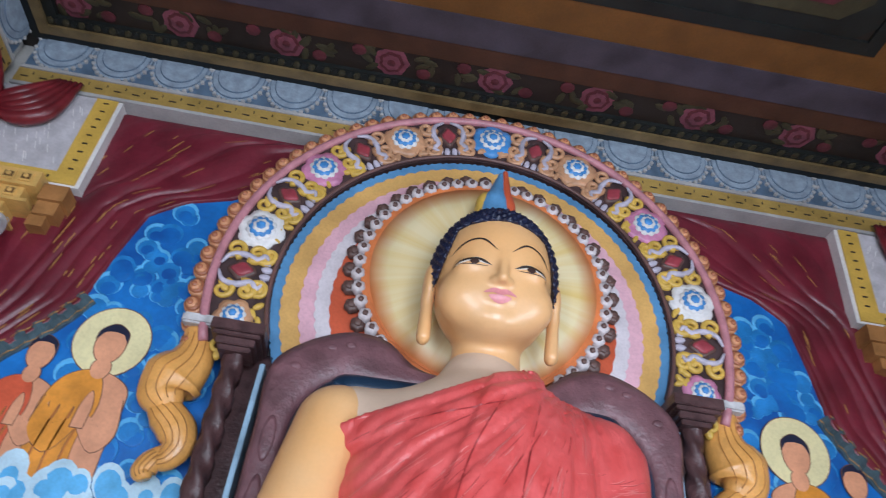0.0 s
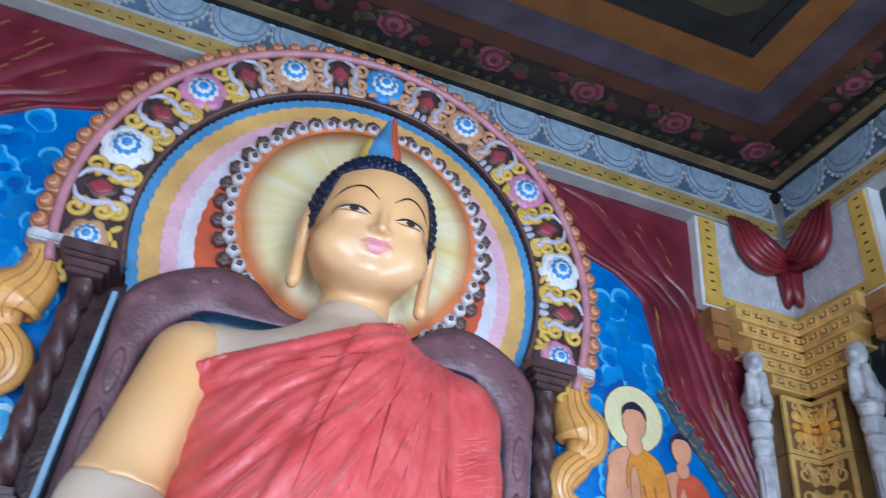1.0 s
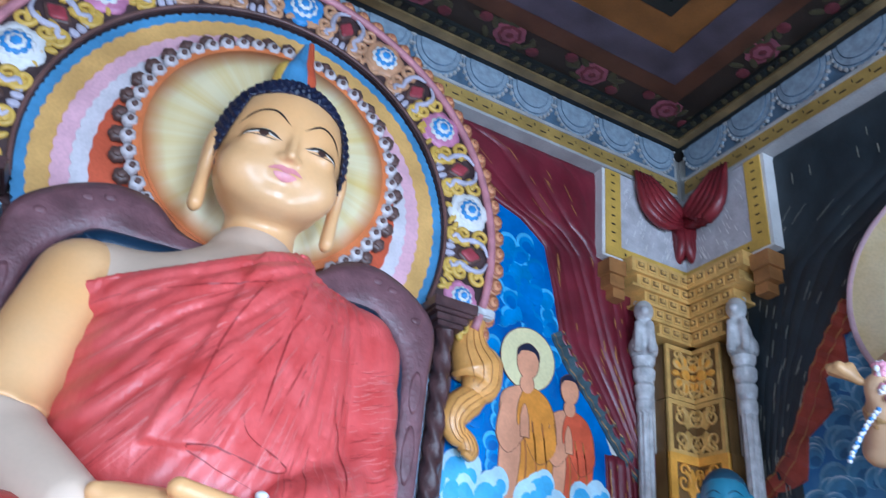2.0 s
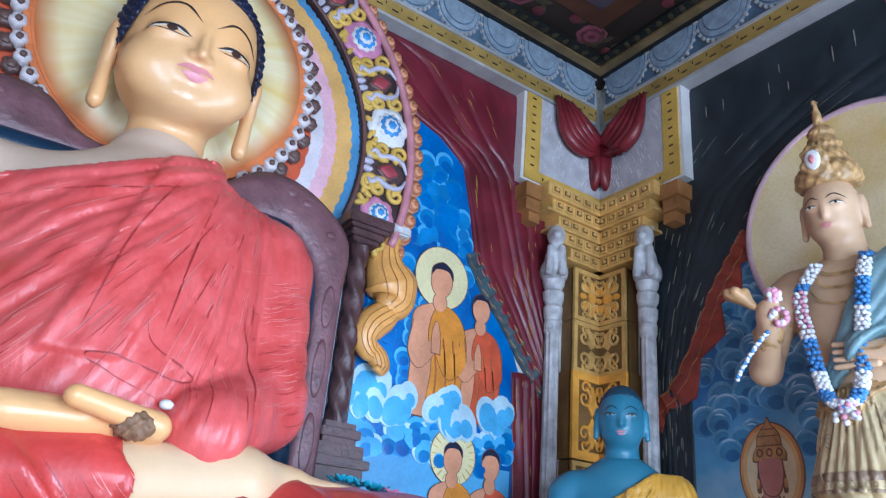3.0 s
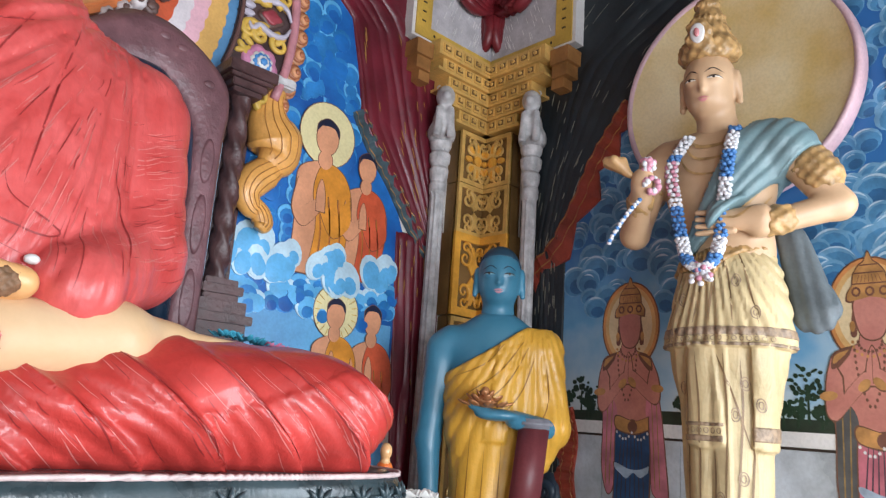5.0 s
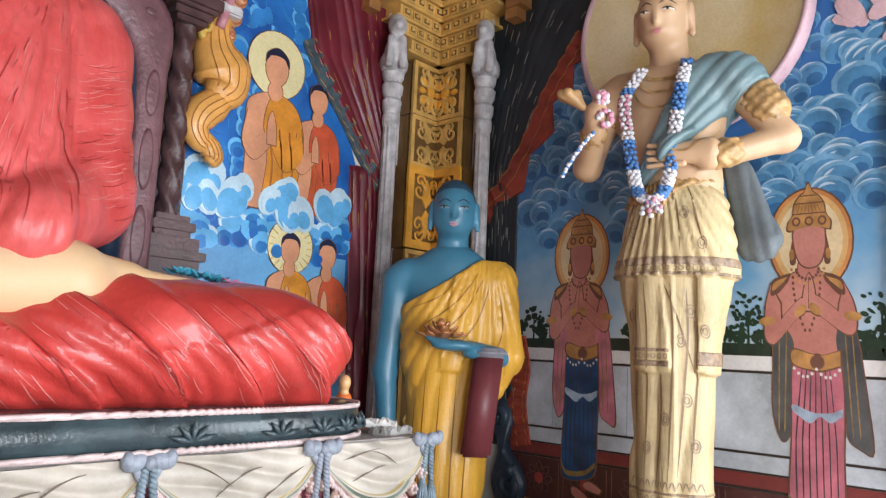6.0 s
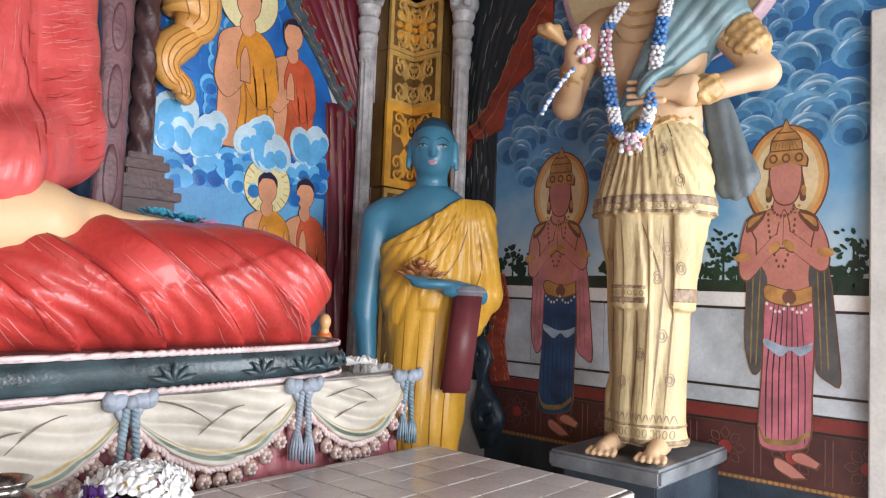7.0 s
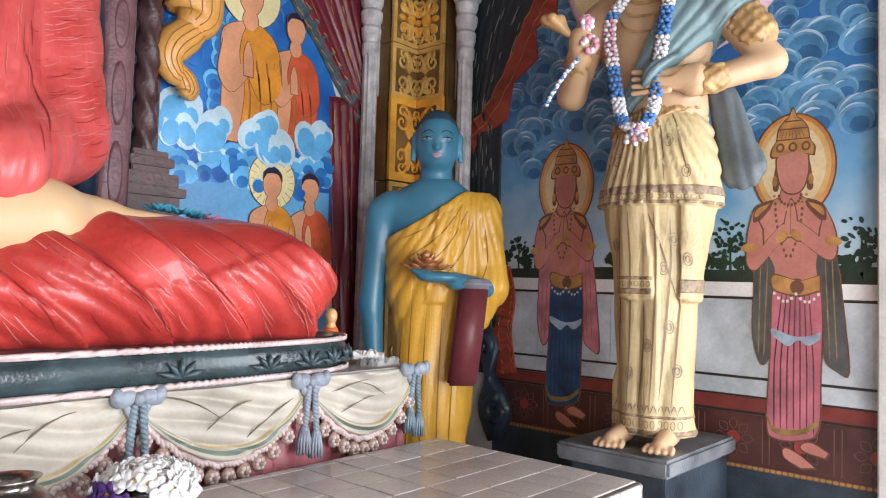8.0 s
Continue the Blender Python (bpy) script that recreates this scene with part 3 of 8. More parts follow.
def s_head(P, c, k, tip=0.0):
    """A plain statue head, k times life size, facing -y, its middle at c, bowed by tip degrees."""
    P = bow(P, c, tip)
    x, y, z = c
    d = ell(P, c, (0.084 * k, 0.095 * k, 0.112 * k))
    d = smin(d, ell(P, (x, y - 0.025 * k, z - 0.066 * k), (0.066 * k, 0.062 * k, 0.050 * k)), 0.03 * k)
    d = smin(d, cap(P, (x, y - 0.088 * k, z + 0.01 * k), (x, y - 0.098 * k, z - 0.030 * k), 0.005 * k, 0.009 * k), 0.016 * k)
    d = smin(d, ell(P, (x, y - 0.085 * k, z - 0.062 * k), (0.022 * k, 0.010 * k, 0.010 * k)), 0.008 * k)
    for s in (-1, 1):
        d = smin(d, ell(P, (x + s * 0.036 * k, y - 0.077 * k, z + 0.002 * k), (0.022 * k, 0.014 * k, 0.012 * k)), 0.01 * k)
        d = smin(d, ell(P, (x + s * 0.088 * k, y, z - 0.012 * k), (0.012 * k, 0.026 * k, 0.045 * k)), 0.01 * k)
        d = smin(d, cap(P, (x + s * 0.090 * k, y - 0.005 * k, z - 0.04 * k), (x + s * 0.092 * k, y - 0.012 * k, z - 0.075 * k), 0.011 * k, 0.011 * k), 0.01 * k)
    return d


def s_face(sc, f, c, k, brow, lip, white=None, tip=0.0):
    white = white or eye_white
    x, y, z = c[0], c[1], c[2] - 0.088 * k * math.sin(radians(tip))
    for s in (-1, 1):
        sc.stroke(f, [(x + s * 0.010 * k, z + 0.020 * k), (x + s * 0.035 * k, z + 0.034 * k), (x + s * 0.064 * k, z + 0.020 * k)], 0.004 * k, brow, 0.002, y0=-2)
        sc.stroke(f, [(x + s * 0.018 * k, z), (x + s * 0.038 * k, z + 0.004 * k), (x + s * 0.060 * k, z)], lambda q: 0.0085 * k * math.sin(math.pi * q) + 0.001, white, 0.002, y0=-2)
        sc.stroke(f, [(x + s * 0.016 * k, z + 0.001 * k), (x + s * 0.038 * k, z + 0.007 * k), (x + s * 0.062 * k, z)], 0.004 * k, line_dark, 0.003, y0=-2)
        sc.stroke(f, [(x + s * 0.034 * k, z + 0.002 * k), (x + s * 0.043 * k, z + 0.002 * k)], 0.008 * k, line_dark, 0.003, n=6, y0=-2)
    sc.stroke(f, [(x - 0.019 * k, z - 0.058 * k), (x, z - 0.056 * k), (x + 0.019 * k, z - 0.058 * k)], lambda q: 0.006 * k * math.sin(math.pi * q) + 0.001, lip, 0.002, y0=-2)
    sc.stroke(f, [(x - 0.015 * k, z - 0.063 * k), (x, z - 0.066 * k), (x + 0.015 * k, z - 0.063 * k)], lambda q: 0.008 * k * math.sin(math.pi * q) + 0.001, lip, 0.002, y0=-2)


def blue_statue():
    s = Sculpture()
    c, k = (0.0, -0.03, 2.245), 1.32

    def head(X, Y, Z):
        d = s_head((X, Y, Z), c, k, 6)
        return smin(d, cap((X, Y, Z), (0, 0.0, 2.15), (0, 0.01, 1.95), 0.075, 0.095), 0.03)

    def torso(X, Y, Z):
        P = (X, Y, Z)
        d = ell(P, (0, 0, 1.70), (0.235, 0.155, 0.34))
        d = smin(d, cap(P, (-0.22, 0.01, 1.905), (0.21, 0.01, 1.895), 0.085, 0.09), 0.08)
        return smin(d, ell(P, (0, 0, 1.98), (0.12, 0.10, 0.08)), 0.08)

    def bare(X, Y, Z):
        P = (X, Y, Z)
        d = smin(torso(X, Y, Z), cap(P, (-0.275, 0.01, 1.87), (-0.315, 0.02, 1.42), 0.078, 0.062), 0.04)
        d = smin(d, cap(P, (-0.315, 0.02, 1.42), (-0.285, -0.04, 1.10), 0.060, 0.045), 0.03)
        d = smin(d, cap(P, (-0.285, -0.04, 1.10), (-0.24, -0.07, 1.03), 0.05, 0.035), 0.03)
        return np.maximum(d, 0.98 - Z)

    def robe(X, Y, Z):
        P = (X, Y, Z)
        d = torso(X, Y, Z) - 0.012
        d = smin(d, cap(P, (0, 0, 1.45), (0.0, 0.0, 0.9), 0.205, 0.18, (1, 1.3, 1)), 0.12)
        d = smin(d, cap(P, (0, 0, 1.0), (0.0, 0.0, 0.0), 0.178, 0.168, (1, 1.2, 1)), 0.1)
        d = smin(d, cap(P, (0.235, 0.0, 1.86), (0.285, -0.02, 1.52), 0.095, 0.09), 0.06)
        d = smin(d, cap(P, (0.275, -0.04, 1.50), (0.245, -0.02, 1.34), 0.08, 0.04, (1, 1, 1)), 0.06)
        ang = np.arctan2(X - 0.20, -(Z - 2.25))
        f = np.where(Z > 1.35, crease(ang * 12 + 0.4 * wob(X, Y, Z, 8), 1.5), crease(X * 10 + 2 * Y + 0.25 * np.sin(Z * 3) + 0.3 * wob(X, Y, Z, 5), 1.5))
        d = d - 0.011 * f
        band = np.abs(X - (0.035 + (Z - 1.6) * 0.12)) - 0.055
        d = d - 0.012 * ((band < 0) & (Z > 1.42) & (Y < 0))
        cut = 1.84 + 0.66 * X + 0.35 * X * X
        d = np.maximum(d, Z - np.minimum(cut + 0.04, 1.985))
        return np.maximum(d, 0.02 - Z)

    def hand(X, Y, Z):
        P = (X, Y, Z)
        d = cap(P, (0.27, -0.10, 1.50), (0.10, -0.26, 1.535), 0.048, 0.042)
        d = smin(d, ell(P, (0.02, -0.30, 1.55), (0.10, 0.05, 0.028)), 0.02)
        return smin(d, cap(P, (-0.03, -0.31, 1.56), (-0.10, -0.30, 1.585), 0.022, 0.014), 0.02)

    s.shell(head, (-0.2, -0.3, 1.9), (0.2, 0.2, 2.45), 0.0085, blue_skin)
    s.shell(lambda X, Y, Z: np.maximum(ell((X, Y, Z), (0, -0.025, 2.262), (0.112, 0.128, 0.142)), np.where(Y < -0.06, 2.335 - 2.2 * X * X - Z, 2.26 - Z)), (-0.2, -0.25, 2.2), (0.2, 0.2, 2.45), 0.008, mat("hair_blue", (0.02, 0.06, 0.10), 0.5, 0.2))
    s.shell(bare, (-0.5, -0.3, 0.95), (0.45, 0.3, 2.1), 0.012, blue_skin)
    s.shell(robe, (-0.45, -0.4, 0.0), (0.5, 0.35, 2.05), 0.0105, robe_yellow)
    s.shell(hand, (-0.2, -0.42, 1.4), (0.4, 0.0, 1.65), 0.009, blue_skin)
    # robe end hanging from the forearm
    cloth = bmesh.new()
    box(cloth, (0.125, -0.27, 1.04), (0.265, -0.20, 1.51), 0.012)
    for v in cloth.verts:
        v.co.x -= (1.51 - v.co.z) * 0.10
    s.bm(cloth, mat("cloth_maroon", (0.16, 0.035, 0.04), 0.45, 0.25, 6))
    cloth = bmesh.new()
    box(cloth, (0.12, -0.28, 1.50), (0.28, -0.15, 1.545), 0.015)
    s.bm(cloth, mat("cloth_grey", (0.25, 0.25, 0.28), 0.5, 0.35, 12))
    for x0, z0, z1 in ((-0.10, 1.50, 0.15), (-0.03, 1.40, 0.1), (0.05, 1.45, 0.2), (0.11, 1.2, 0.1), (-0.15, 1.3, 0.3)):
        s.stroke(robe, [(x0, z0), (x0 - 0.015, (z0 + z1) / 2), (x0 + 0.01, z1)], 0.006, mat("robe_fold", (0.30, 0.13, 0.015), 0.5), 0.002, n=30, y0=-2)
    for x0, z0, x1, z1 in ((0.15, 1.93, -0.16, 1.62), (0.17, 1.90, -0.10, 1.55), (0.20, 1.86, 0.0, 1.5), (0.05, 1.90, -0.2, 1.72), (0.25, 1.80, 0.22, 1.5)):
        s.stroke(robe, [(x0, z0), ((x0 + x1) / 2 + 0.03, (z0 + z1) / 2 - 0.02), (x1, z1)], 0.005, MATS["robe_fold"], 0.002, n=30, y0=-2)
    s_face(s, head, c, k, mat("brow_blue", (0.01, 0.03, 0.06), 0.5), mat("lip_mauve", (0.44, 0.22, 0.27), 0.4), mat("eye_blue", (0.16, 0.34, 0.42), 0.4), 6)
    ob = s.build("standing_statue")
    ob.matrix_world = pose(-0.66, -0.80, 0, rz=-48)
    return tagged(ob, "blue-skinned standing statue in a yellow robe holding an offering", "statue")


blue_statue()

# ---- cream standing statue with crown ----


def cream_statue():
    s = Sculpture()
    c, k = (-0.02, -0.06, 2.195), 1.36     # z above its pedestal

    def head(X, Y, Z):
        d = s_head((X, Y, Z), c, k, 13)
        return smin(d, cap((X, Y, Z), (-0.01, -0.03, 2.12), (0, 0.0, 1.92), 0.075, 0.10), 0.03)

    def body(X, Y, Z):
        P = (X, Y, Z)
        d = ell(P, (0.0, 0, 1.72), (0.235, 0.15, 0.28))
        d = smin(d, cap(P, (-0.22, 0, 1.89), (0.24, 0.0, 1.87), 0.085, 0.085), 0.08)
        d = smin(d, ell(P, (0.03, 0, 1.42), (0.19, 0.14, 0.2)), 0.1)
        d = smin(d, cap(P, (0.28, 0, 1.85), (0.455, 0.03, 1.60), 0.082, 0.062), 0.04)
        d = smin(d, cap(P, (0.455, 0.03, 1.60), (0.19, -0.14, 1.49), 0.062, 0.046), 0.03)
        d = smin(d, cap(P, (0.20, -0.15, 1.52), (0.06, -0.19, 1.52), 0.05, 0.03, (1, 1, 0.8)), 0.02)
        d = smin(d, cap(P, (-0.29, 0, 1.85), (-0.36, -0.08, 1.52), 0.08, 0.062), 0.04)
        d = smin(d, cap(P, (-0.36, -0.08, 1.52), (-0.24, -0.30, 1.66), 0.06, 0.045), 0.03)
        d = smin(d, ell(P, (-0.23, -0.32, 1.69), (0.05, 0.045, 0.055)), 0.02)
        return d

    def skirt(X, Y, Z):
        P = (X, Y, Z)
        d = cap(P, (0.03, 0, 1.30), (0.03, 0, 1.0), 0.19, 0.222, (1, 1.3, 1))
        d = smin(d, cap(P, (0.0, 0, 1.0), (0.02, 0.0, 0.12), 0.180, 0.140, (1, 1.2, 1)), 0.08)
        d = smin(d, cap(P, (0.0, 0, 0.2), (0.02, 0.0, 0.02), 0.142, 0.162, (1, 1.2, 1)), 0.05)
        over = np.clip((Z - 1.0) / 0.006, 0, 1)
        d = d - 0.026 * over * np.clip((1.45 - Z) * 4, 0, 1)
        fan = np.arctan2(X + 0.02, 1.62 - Z)
        f = np.where(Z > 1.0, crease(fan * 13 + 0.2 * wob(X, Y, Z, 6), 1.3), crease(X * 9 + 0.30 * np.sin(Z * 4.0 + X * 5) + 0.25 * wob(X, Y, Z, 5), 1.3))
        d = d - (0.014 + 0.010 * (np.abs(X + 0.05) < 0.11)) * f
        # falling pleats over the lower skirt
        for x0, w, z0 in ((-0.04, 0.085, 0.60), (0.185, 0.055, 0.60)):
            p = np.maximum(np.abs(X - x0) - w * (0.65 + 0.35 * np.clip((1.0 - Z) / 0.4, 0, 1)), np.maximum(z0 + 0.25 * np.abs(X - x0) - Z, Z - 1.02))
            d = d - 0.022 * np.clip(-p / 0.008 + 0.5, 0, 1) * (Y < 0.02)
        d = np.maximum(d, Z - (1.44 + 0.25 * X))
        return np.maximum(d, 0.045 - Z)

    def ribbon(z0, z1, x0=-9.0, x1=9.0, k=0.0):
        return lambda X, Y, Z: np.maximum(np.maximum(skirt(X, Y, Z) - 0.004, np.maximum(z0 + k * np.abs(X) - Z, Z - z1 - k * np.abs(X))), np.maximum(x0 - X, X - x1))

    def shawl(X, Y, Z):
        d = np.abs(body(X, Y, Z) - 0.016) - 0.015
        axis = X - (-0.09 + (Z - 1.42) * 0.76)
        w = 0.035 + 0.13 * np.clip((Z - 1.42) / 0.45, 0, 1)
        d = d - 0.010 * crease(axis / w * 2.2, 1.3)
        d = np.maximum(d, (np.abs(axis) - w) * 0.75)
        return np.maximum(np.maximum(d, 1.40 - Z), np.maximum(Z - 1.99, -0.20 - X))

    def crown(X, Y, Z):
        X, Y, Z = bow((X, Y, Z), c, 13)
        P = X, Y, Z = X / 0.90 + 0.02 / 0.90 - 0.02, Y / 0.90, (Z - c[2]) / 0.92 + 2.225
        d = ell(P, (-0.02, -0.03, 2.385), (0.148, 0.158, 0.085))
        d = smin(d, cap(P, (-0.02, -0.02, 2.42), (-0.02, 0, 2.62), 0.125, 0.05), 0.02)
        d = smin(d, ell(P, (-0.02, -0.01, 2.55), (0.085, 0.085, 0.03)), 0.01)
        d = smin(d, ell(P, (-0.02, 0.0, 2.63), (0.06, 0.06, 0.03)), 0.01)
        d = smin(d, cap(P, (-0.02, 0, 2.62), (-0.02, 0, 2.80), 0.03, 0.008), 0.01)
        d = smin(d, ell(P, (-0.02, -0.185, 2.44), (0.065, 0.025, 0.085)), 0.012)
        a = np.arctan2(X + 0.02, Y + 0.03)
        d = d - 0.007 * np.sin(a * 14) * np.sin(Z * 95) - 0.005 * np.abs(np.sin(Z * 42))
        return np.maximum(d, 2.335 - Z)

    def feet(X, Y, Z):
        d = 9.0
        for k_ in (-1, 1):
            e = cap((X, Y, Z), (k_ * 0.09, -0.05, 0.05), (k_ * 0.10, -0.235, 0.033), 0.045, 0.033)
            for t in range(5):
                e = smin(e, cap((X, Y, Z), (k_ * 0.10 + (t - 2) * 0.023, -0.235, 0.028), (k_ * 0.10 + (t - 2) * 0.026, -0.285 + abs(t - 1.5) * 0.008, 0.020), 0.015, 0.012), 0.008)
            d = np.minimum(d, e)
        return np.maximum(d, -Z)

    s.shell(head, (-0.25, -0.3, 1.9), (0.2, 0.2, 2.45), 0.0085, cream_skin)
    s.shell(body, (-0.52, -0.45, 1.2), (0.65, 0.3, 2.02), 0.011, cream_skin)
    s.shell(skirt, (-0.35, -0.3, 0.0), (0.4, 0.3, 1.6), 0.0095, cream_cloth)
    s.shell(shawl, (-0.5, -0.3, 1.35), (0.6, 0.3, 2.05), 0.0095, teal_shawl)
    trim = mat("trim_brown", (0.30, 0.21, 0.13), 0.45, 0.45, 45, 0.5)
    s.shell(ribbon(1.005, 1.022), (-0.4, -0.3, 0.98), (0.45, 0.3, 1.1), 0.0085, trim)
    s.shell(ribbon(1.045, 1.085), (-0.4, -0.3, 1.02), (0.45, 0.3, 1.12), 0.0085, trim)
    s.shell(ribbon(0.05, 0.075), (-0.4, -0.3, 0.03), (0.45, 0.3, 0.2), 0.0085, trim)
    s.shell(ribbon(0.12, 0.135), (-0.4, -0.3, 0.03), (0.45, 0.3, 0.2), 0.0085, trim)
    s.shell(ribbon(0.63, 0.66, -0.12, 0.04), (-0.2, -0.3, 0.55), (0.1, 0.1, 0.75), 0.0085, trim)
    s.shell(ribbon(0.69, 0.71, -0.12, 0.04), (-0.2, -0.3, 0.55), (0.1, 0.1, 0.75), 0.0085, trim)
    s.shell(ribbon(0.64, 0.70, 0.13, 0.24), (0.1, -0.3, 0.55), (0.3, 0.1, 0.75), 0.0085, trim)
    s.shell(lambda X, Y, Z: np.maximum(np.maximum(skirt(X, Y, Z) - 0.016, 1.36 + 0.25 * X - 0.10 * np.exp(-((X + 0.02) / 0.06) ** 2) - Z), Z - 1.42 - 0.25 * X) - 0.004 * np.sin(X * 90) * np.sin(Z * 110), (-0.35, -0.3, 1.15), (0.4, 0.3, 1.56), 0.009, crown_gold)
    # cloth hanging behind the hip, bracelets, armlet, necklace chains
    s.shell(lambda X, Y, Z: cap((X, Y, Z), (0.26, 0.06, 1.50), (0.34, 0.08, 1.18), 0.05, 0.09, (1, 1.8, 1)) - 0.012 * crease(X * 18 + Z * 3, 1.3), (0.1, -0.15, 1.0), (0.5, 0.25, 1.6), 0.011, mat("shawl_grey", (0.10, 0.12, 0.13), 0.5, 0.3, 8))
    for p, q, r in (((0.36, 0.01, 1.775), (0.40, 0.015, 1.725), 0.088), ((0.235, -0.12, 1.512), (0.265, -0.10, 1.525), 0.062), ((-0.30, 0.0, 1.78), (-0.315, -0.015, 1.73), 0.082), ((-0.275, -0.23, 1.625), (-0.285, -0.215, 1.615), 0.058)):
        s.shell(lambda X, Y, Z: cap((X, Y, Z), p, q, r, r) - 0.006 * np.sin(X * 110) * np.sin(Z * 120), [v - 0.14 for v in p], [v + 0.14 for v in p], 0.009, crown_gold)
    for dx, dz, w in ((0.10, 0.06, 0.016), (0.13, 0.12, 0.012), (0.17, 0.19, 0.010)):
        s.stroke(body, [(-dx, 1.93), (-dx * 0.6, 1.93 - dz * 0.8), (0, 1.93 - dz), (dx * 0.6, 1.93 - dz * 0.8), (dx, 1.93)], w, crown_gold, 0.010, n=40, y0=-2)
    for pts in ([(0.20, 1.80), (0.10, 1.70), (0.02, 1.66)], [(0.23, 1.74), (0.14, 1.60), (0.05, 1.57)], [(0.22, 1.64), (0.14, 1.53), (0.06, 1.52)]):
        s.stroke(body, pts, 0.010, crown_gold, 0.008, n=24, y0=-2)
    for x0, z0, x1, z1 in ((-0.12, 1.36, -0.2, 1.09), (-0.08, 1.36, -0.13, 1.09), (-0.04, 1.34, -0.07, 1.09), (0.0, 1.36, 0.0, 1.09), (0.05, 1.38, 0.09, 1.09), (0.1, 1.4, 0.18, 1.09), (-0.10, 0.98, -0.13, 0.15), (-0.055, 0.98, -0.07, 0.15), (0.0, 0.6, -0.02, 0.15), (0.05, 0.98, 0.03, 0.15), (0.11, 0.95, 0.06, 0.15), (0.14, 0.9, 0.11, 0.15), (0.02, 0.98, 0.13, 0.6)):
        s.stroke(skirt, [(x0, z0), ((x0 * 2 + x1) / 3 + 0.008, (z0 * 2 + z1) / 3), (x1, z1)], 0.007, mat("skirt_line", (0.24, 0.15, 0.07), 0.5), 0.002, n=34, y0=-2)
    s.shell(lambda X, Y, Z: ell(bow((X, Y, Z), c, 13), (-0.02, -0.192, 2.402), (0.034, 0.012, 0.046)), (-0.1, -0.34, 2.3), (0.06, -0.16, 2.54), 0.006, white_paint)
    s.shell(lambda X, Y, Z: ell(bow((X, Y, Z), c, 13), (-0.02, -0.204, 2.402), (0.013, 0.008, 0.022)), (-0.06, -0.34, 2.32), (0.02, -0.18, 2.5), 0.005, lip_pink)
    # medallions on the cloth and a row of ovals in each hem
    def ring(x, z, a, b, w):
        s.stroke(skirt, [(x + a * math.cos(t), z + b * math.sin(t)) for t in (2 * math.pi * j / 8 for j in range(9))], lambda q: w, trim, 0.0025, n=18, y0=-2, rows=2)
    for x, z in ((0.10, 1.27), (0.17, 1.14), (-0.12, 1.20), (0.12, 0.86), (0.08, 0.74), (0.17, 0.78), (-0.13, 0.84), (-0.12, 0.52), (0.10, 0.50), (0.02, 0.42), (0.13, 0.32), (-0.06, 0.30)):
        ring(x, z, 0.016, 0.026, 0.004)
        ring(x, z, 0.008, 0.014, 0.004)
    for k_ in range(17):
        ring(-0.19 + 0.026 * k_, 1.0335, 0.008, 0.009, 0.003)
    for k_ in range(12):
        ring(-0.13 + 0.025 * k_, 0.098, 0.008, 0.016, 0.003)
        s.stroke(skirt, [(-0.14 + 0.025 * k_, 0.14), (-0.1275 + 0.025 * k_, 0.175), (-0.115 + 0.025 * k_, 0.14)], 0.004, trim, 0.0025, n=10, y0=-2, rows=2)
    for k_ in range(6):
        ring(-0.105 + 0.026 * k_, 0.675, 0.008, 0.010, 0.003)
    # lotus bud in the raised hand
    s.shell(lambda X, Y, Z: many(0.01, *[cap((X, Y, Z), (-0.285, -0.34, 1.72), (-0.34 + 0.035 * math.cos(k), -0.36 + 0.035 * math.sin(k), 1.775), 0.012, 0.022) for k in range(6)], cap((X, Y, Z), (-0.25, -0.33, 1.69), (-0.29, -0.34, 1.73), 0.01, 0.012)), (-0.45, -0.5, 1.6), (-0.2, -0.25, 1.85), 0.009, mat("lotus_tan", (0.50, 0.30, 0.13), 0.45, 0.3))
    for j in range(4):
        s.shell(lambda X, Y, Z: cap((X, Y, Z), (0.10, -0.185, 1.545 - j * 0.024), (-0.04, -0.205, 1.555 - j * 0.03), 0.016, 0.011), (-0.1, -0.26, 1.40), (0.16, -0.13, 1.62), 0.006, cream_skin)
    s.shell(crown, (-0.25, -0.34, 2.25), (0.2, 0.2, 2.85), 0.0085, crown_gold)
    s.shell(feet, (-0.25, -0.4, -0.01), (0.25, 0.05, 0.14), 0.007, cream_skin)
    s_face(s, head, c, k, line_dark, lip_pink, None, 13)
    ob = s.build("standing_statue")
    ob.matrix_world = pose(-0.443, -1.89, 0.868, rz=-80)
    return tagged(ob, "cream standing statue with a tall gilt crown and pleated skirt", "statue")


cream_statue()

# ---- painted and moulded setting ----
rose_pink = mat("rose_pink", (0.16, 0.045, 0.065), 0.5, 0.3, 12)
rose_dark = mat("rose_dark", (0.085, 0.016, 0.022), 0.5, 0.3, 12)
ceil_green = mat("ceil_green", (0.007, 0.009, 0.008), 0.5, 0.4, 6)
ceil_brown = mat("ceil_brown", (0.016, 0.010, 0.007), 0.5, 0.4, 5)
ceil_rust = mat("ceil_rust", (0.060, 0.022, 0.010), 0.5, 0.3, 5)
ceil_purple = mat("ceil_purple", (0.050, 0.040, 0.055), 0.5, 0.35, 5)
ceil_orange = mat("ceil_orange", (0.13, 0.052, 0.009), 0.5, 0.25, 5)
leaf_olive = mat("leaf_olive", (0.04, 0.034, 0.015), 0.5, 0.3, 10)
lace_white = mat("lace_white", (0.28, 0.34, 0.41), 0.5, 0.25, 18, 0.3)
lace_blue = mat("lace_blue", (0.10, 0.15, 0.22), 0.5, 0.3, 10)


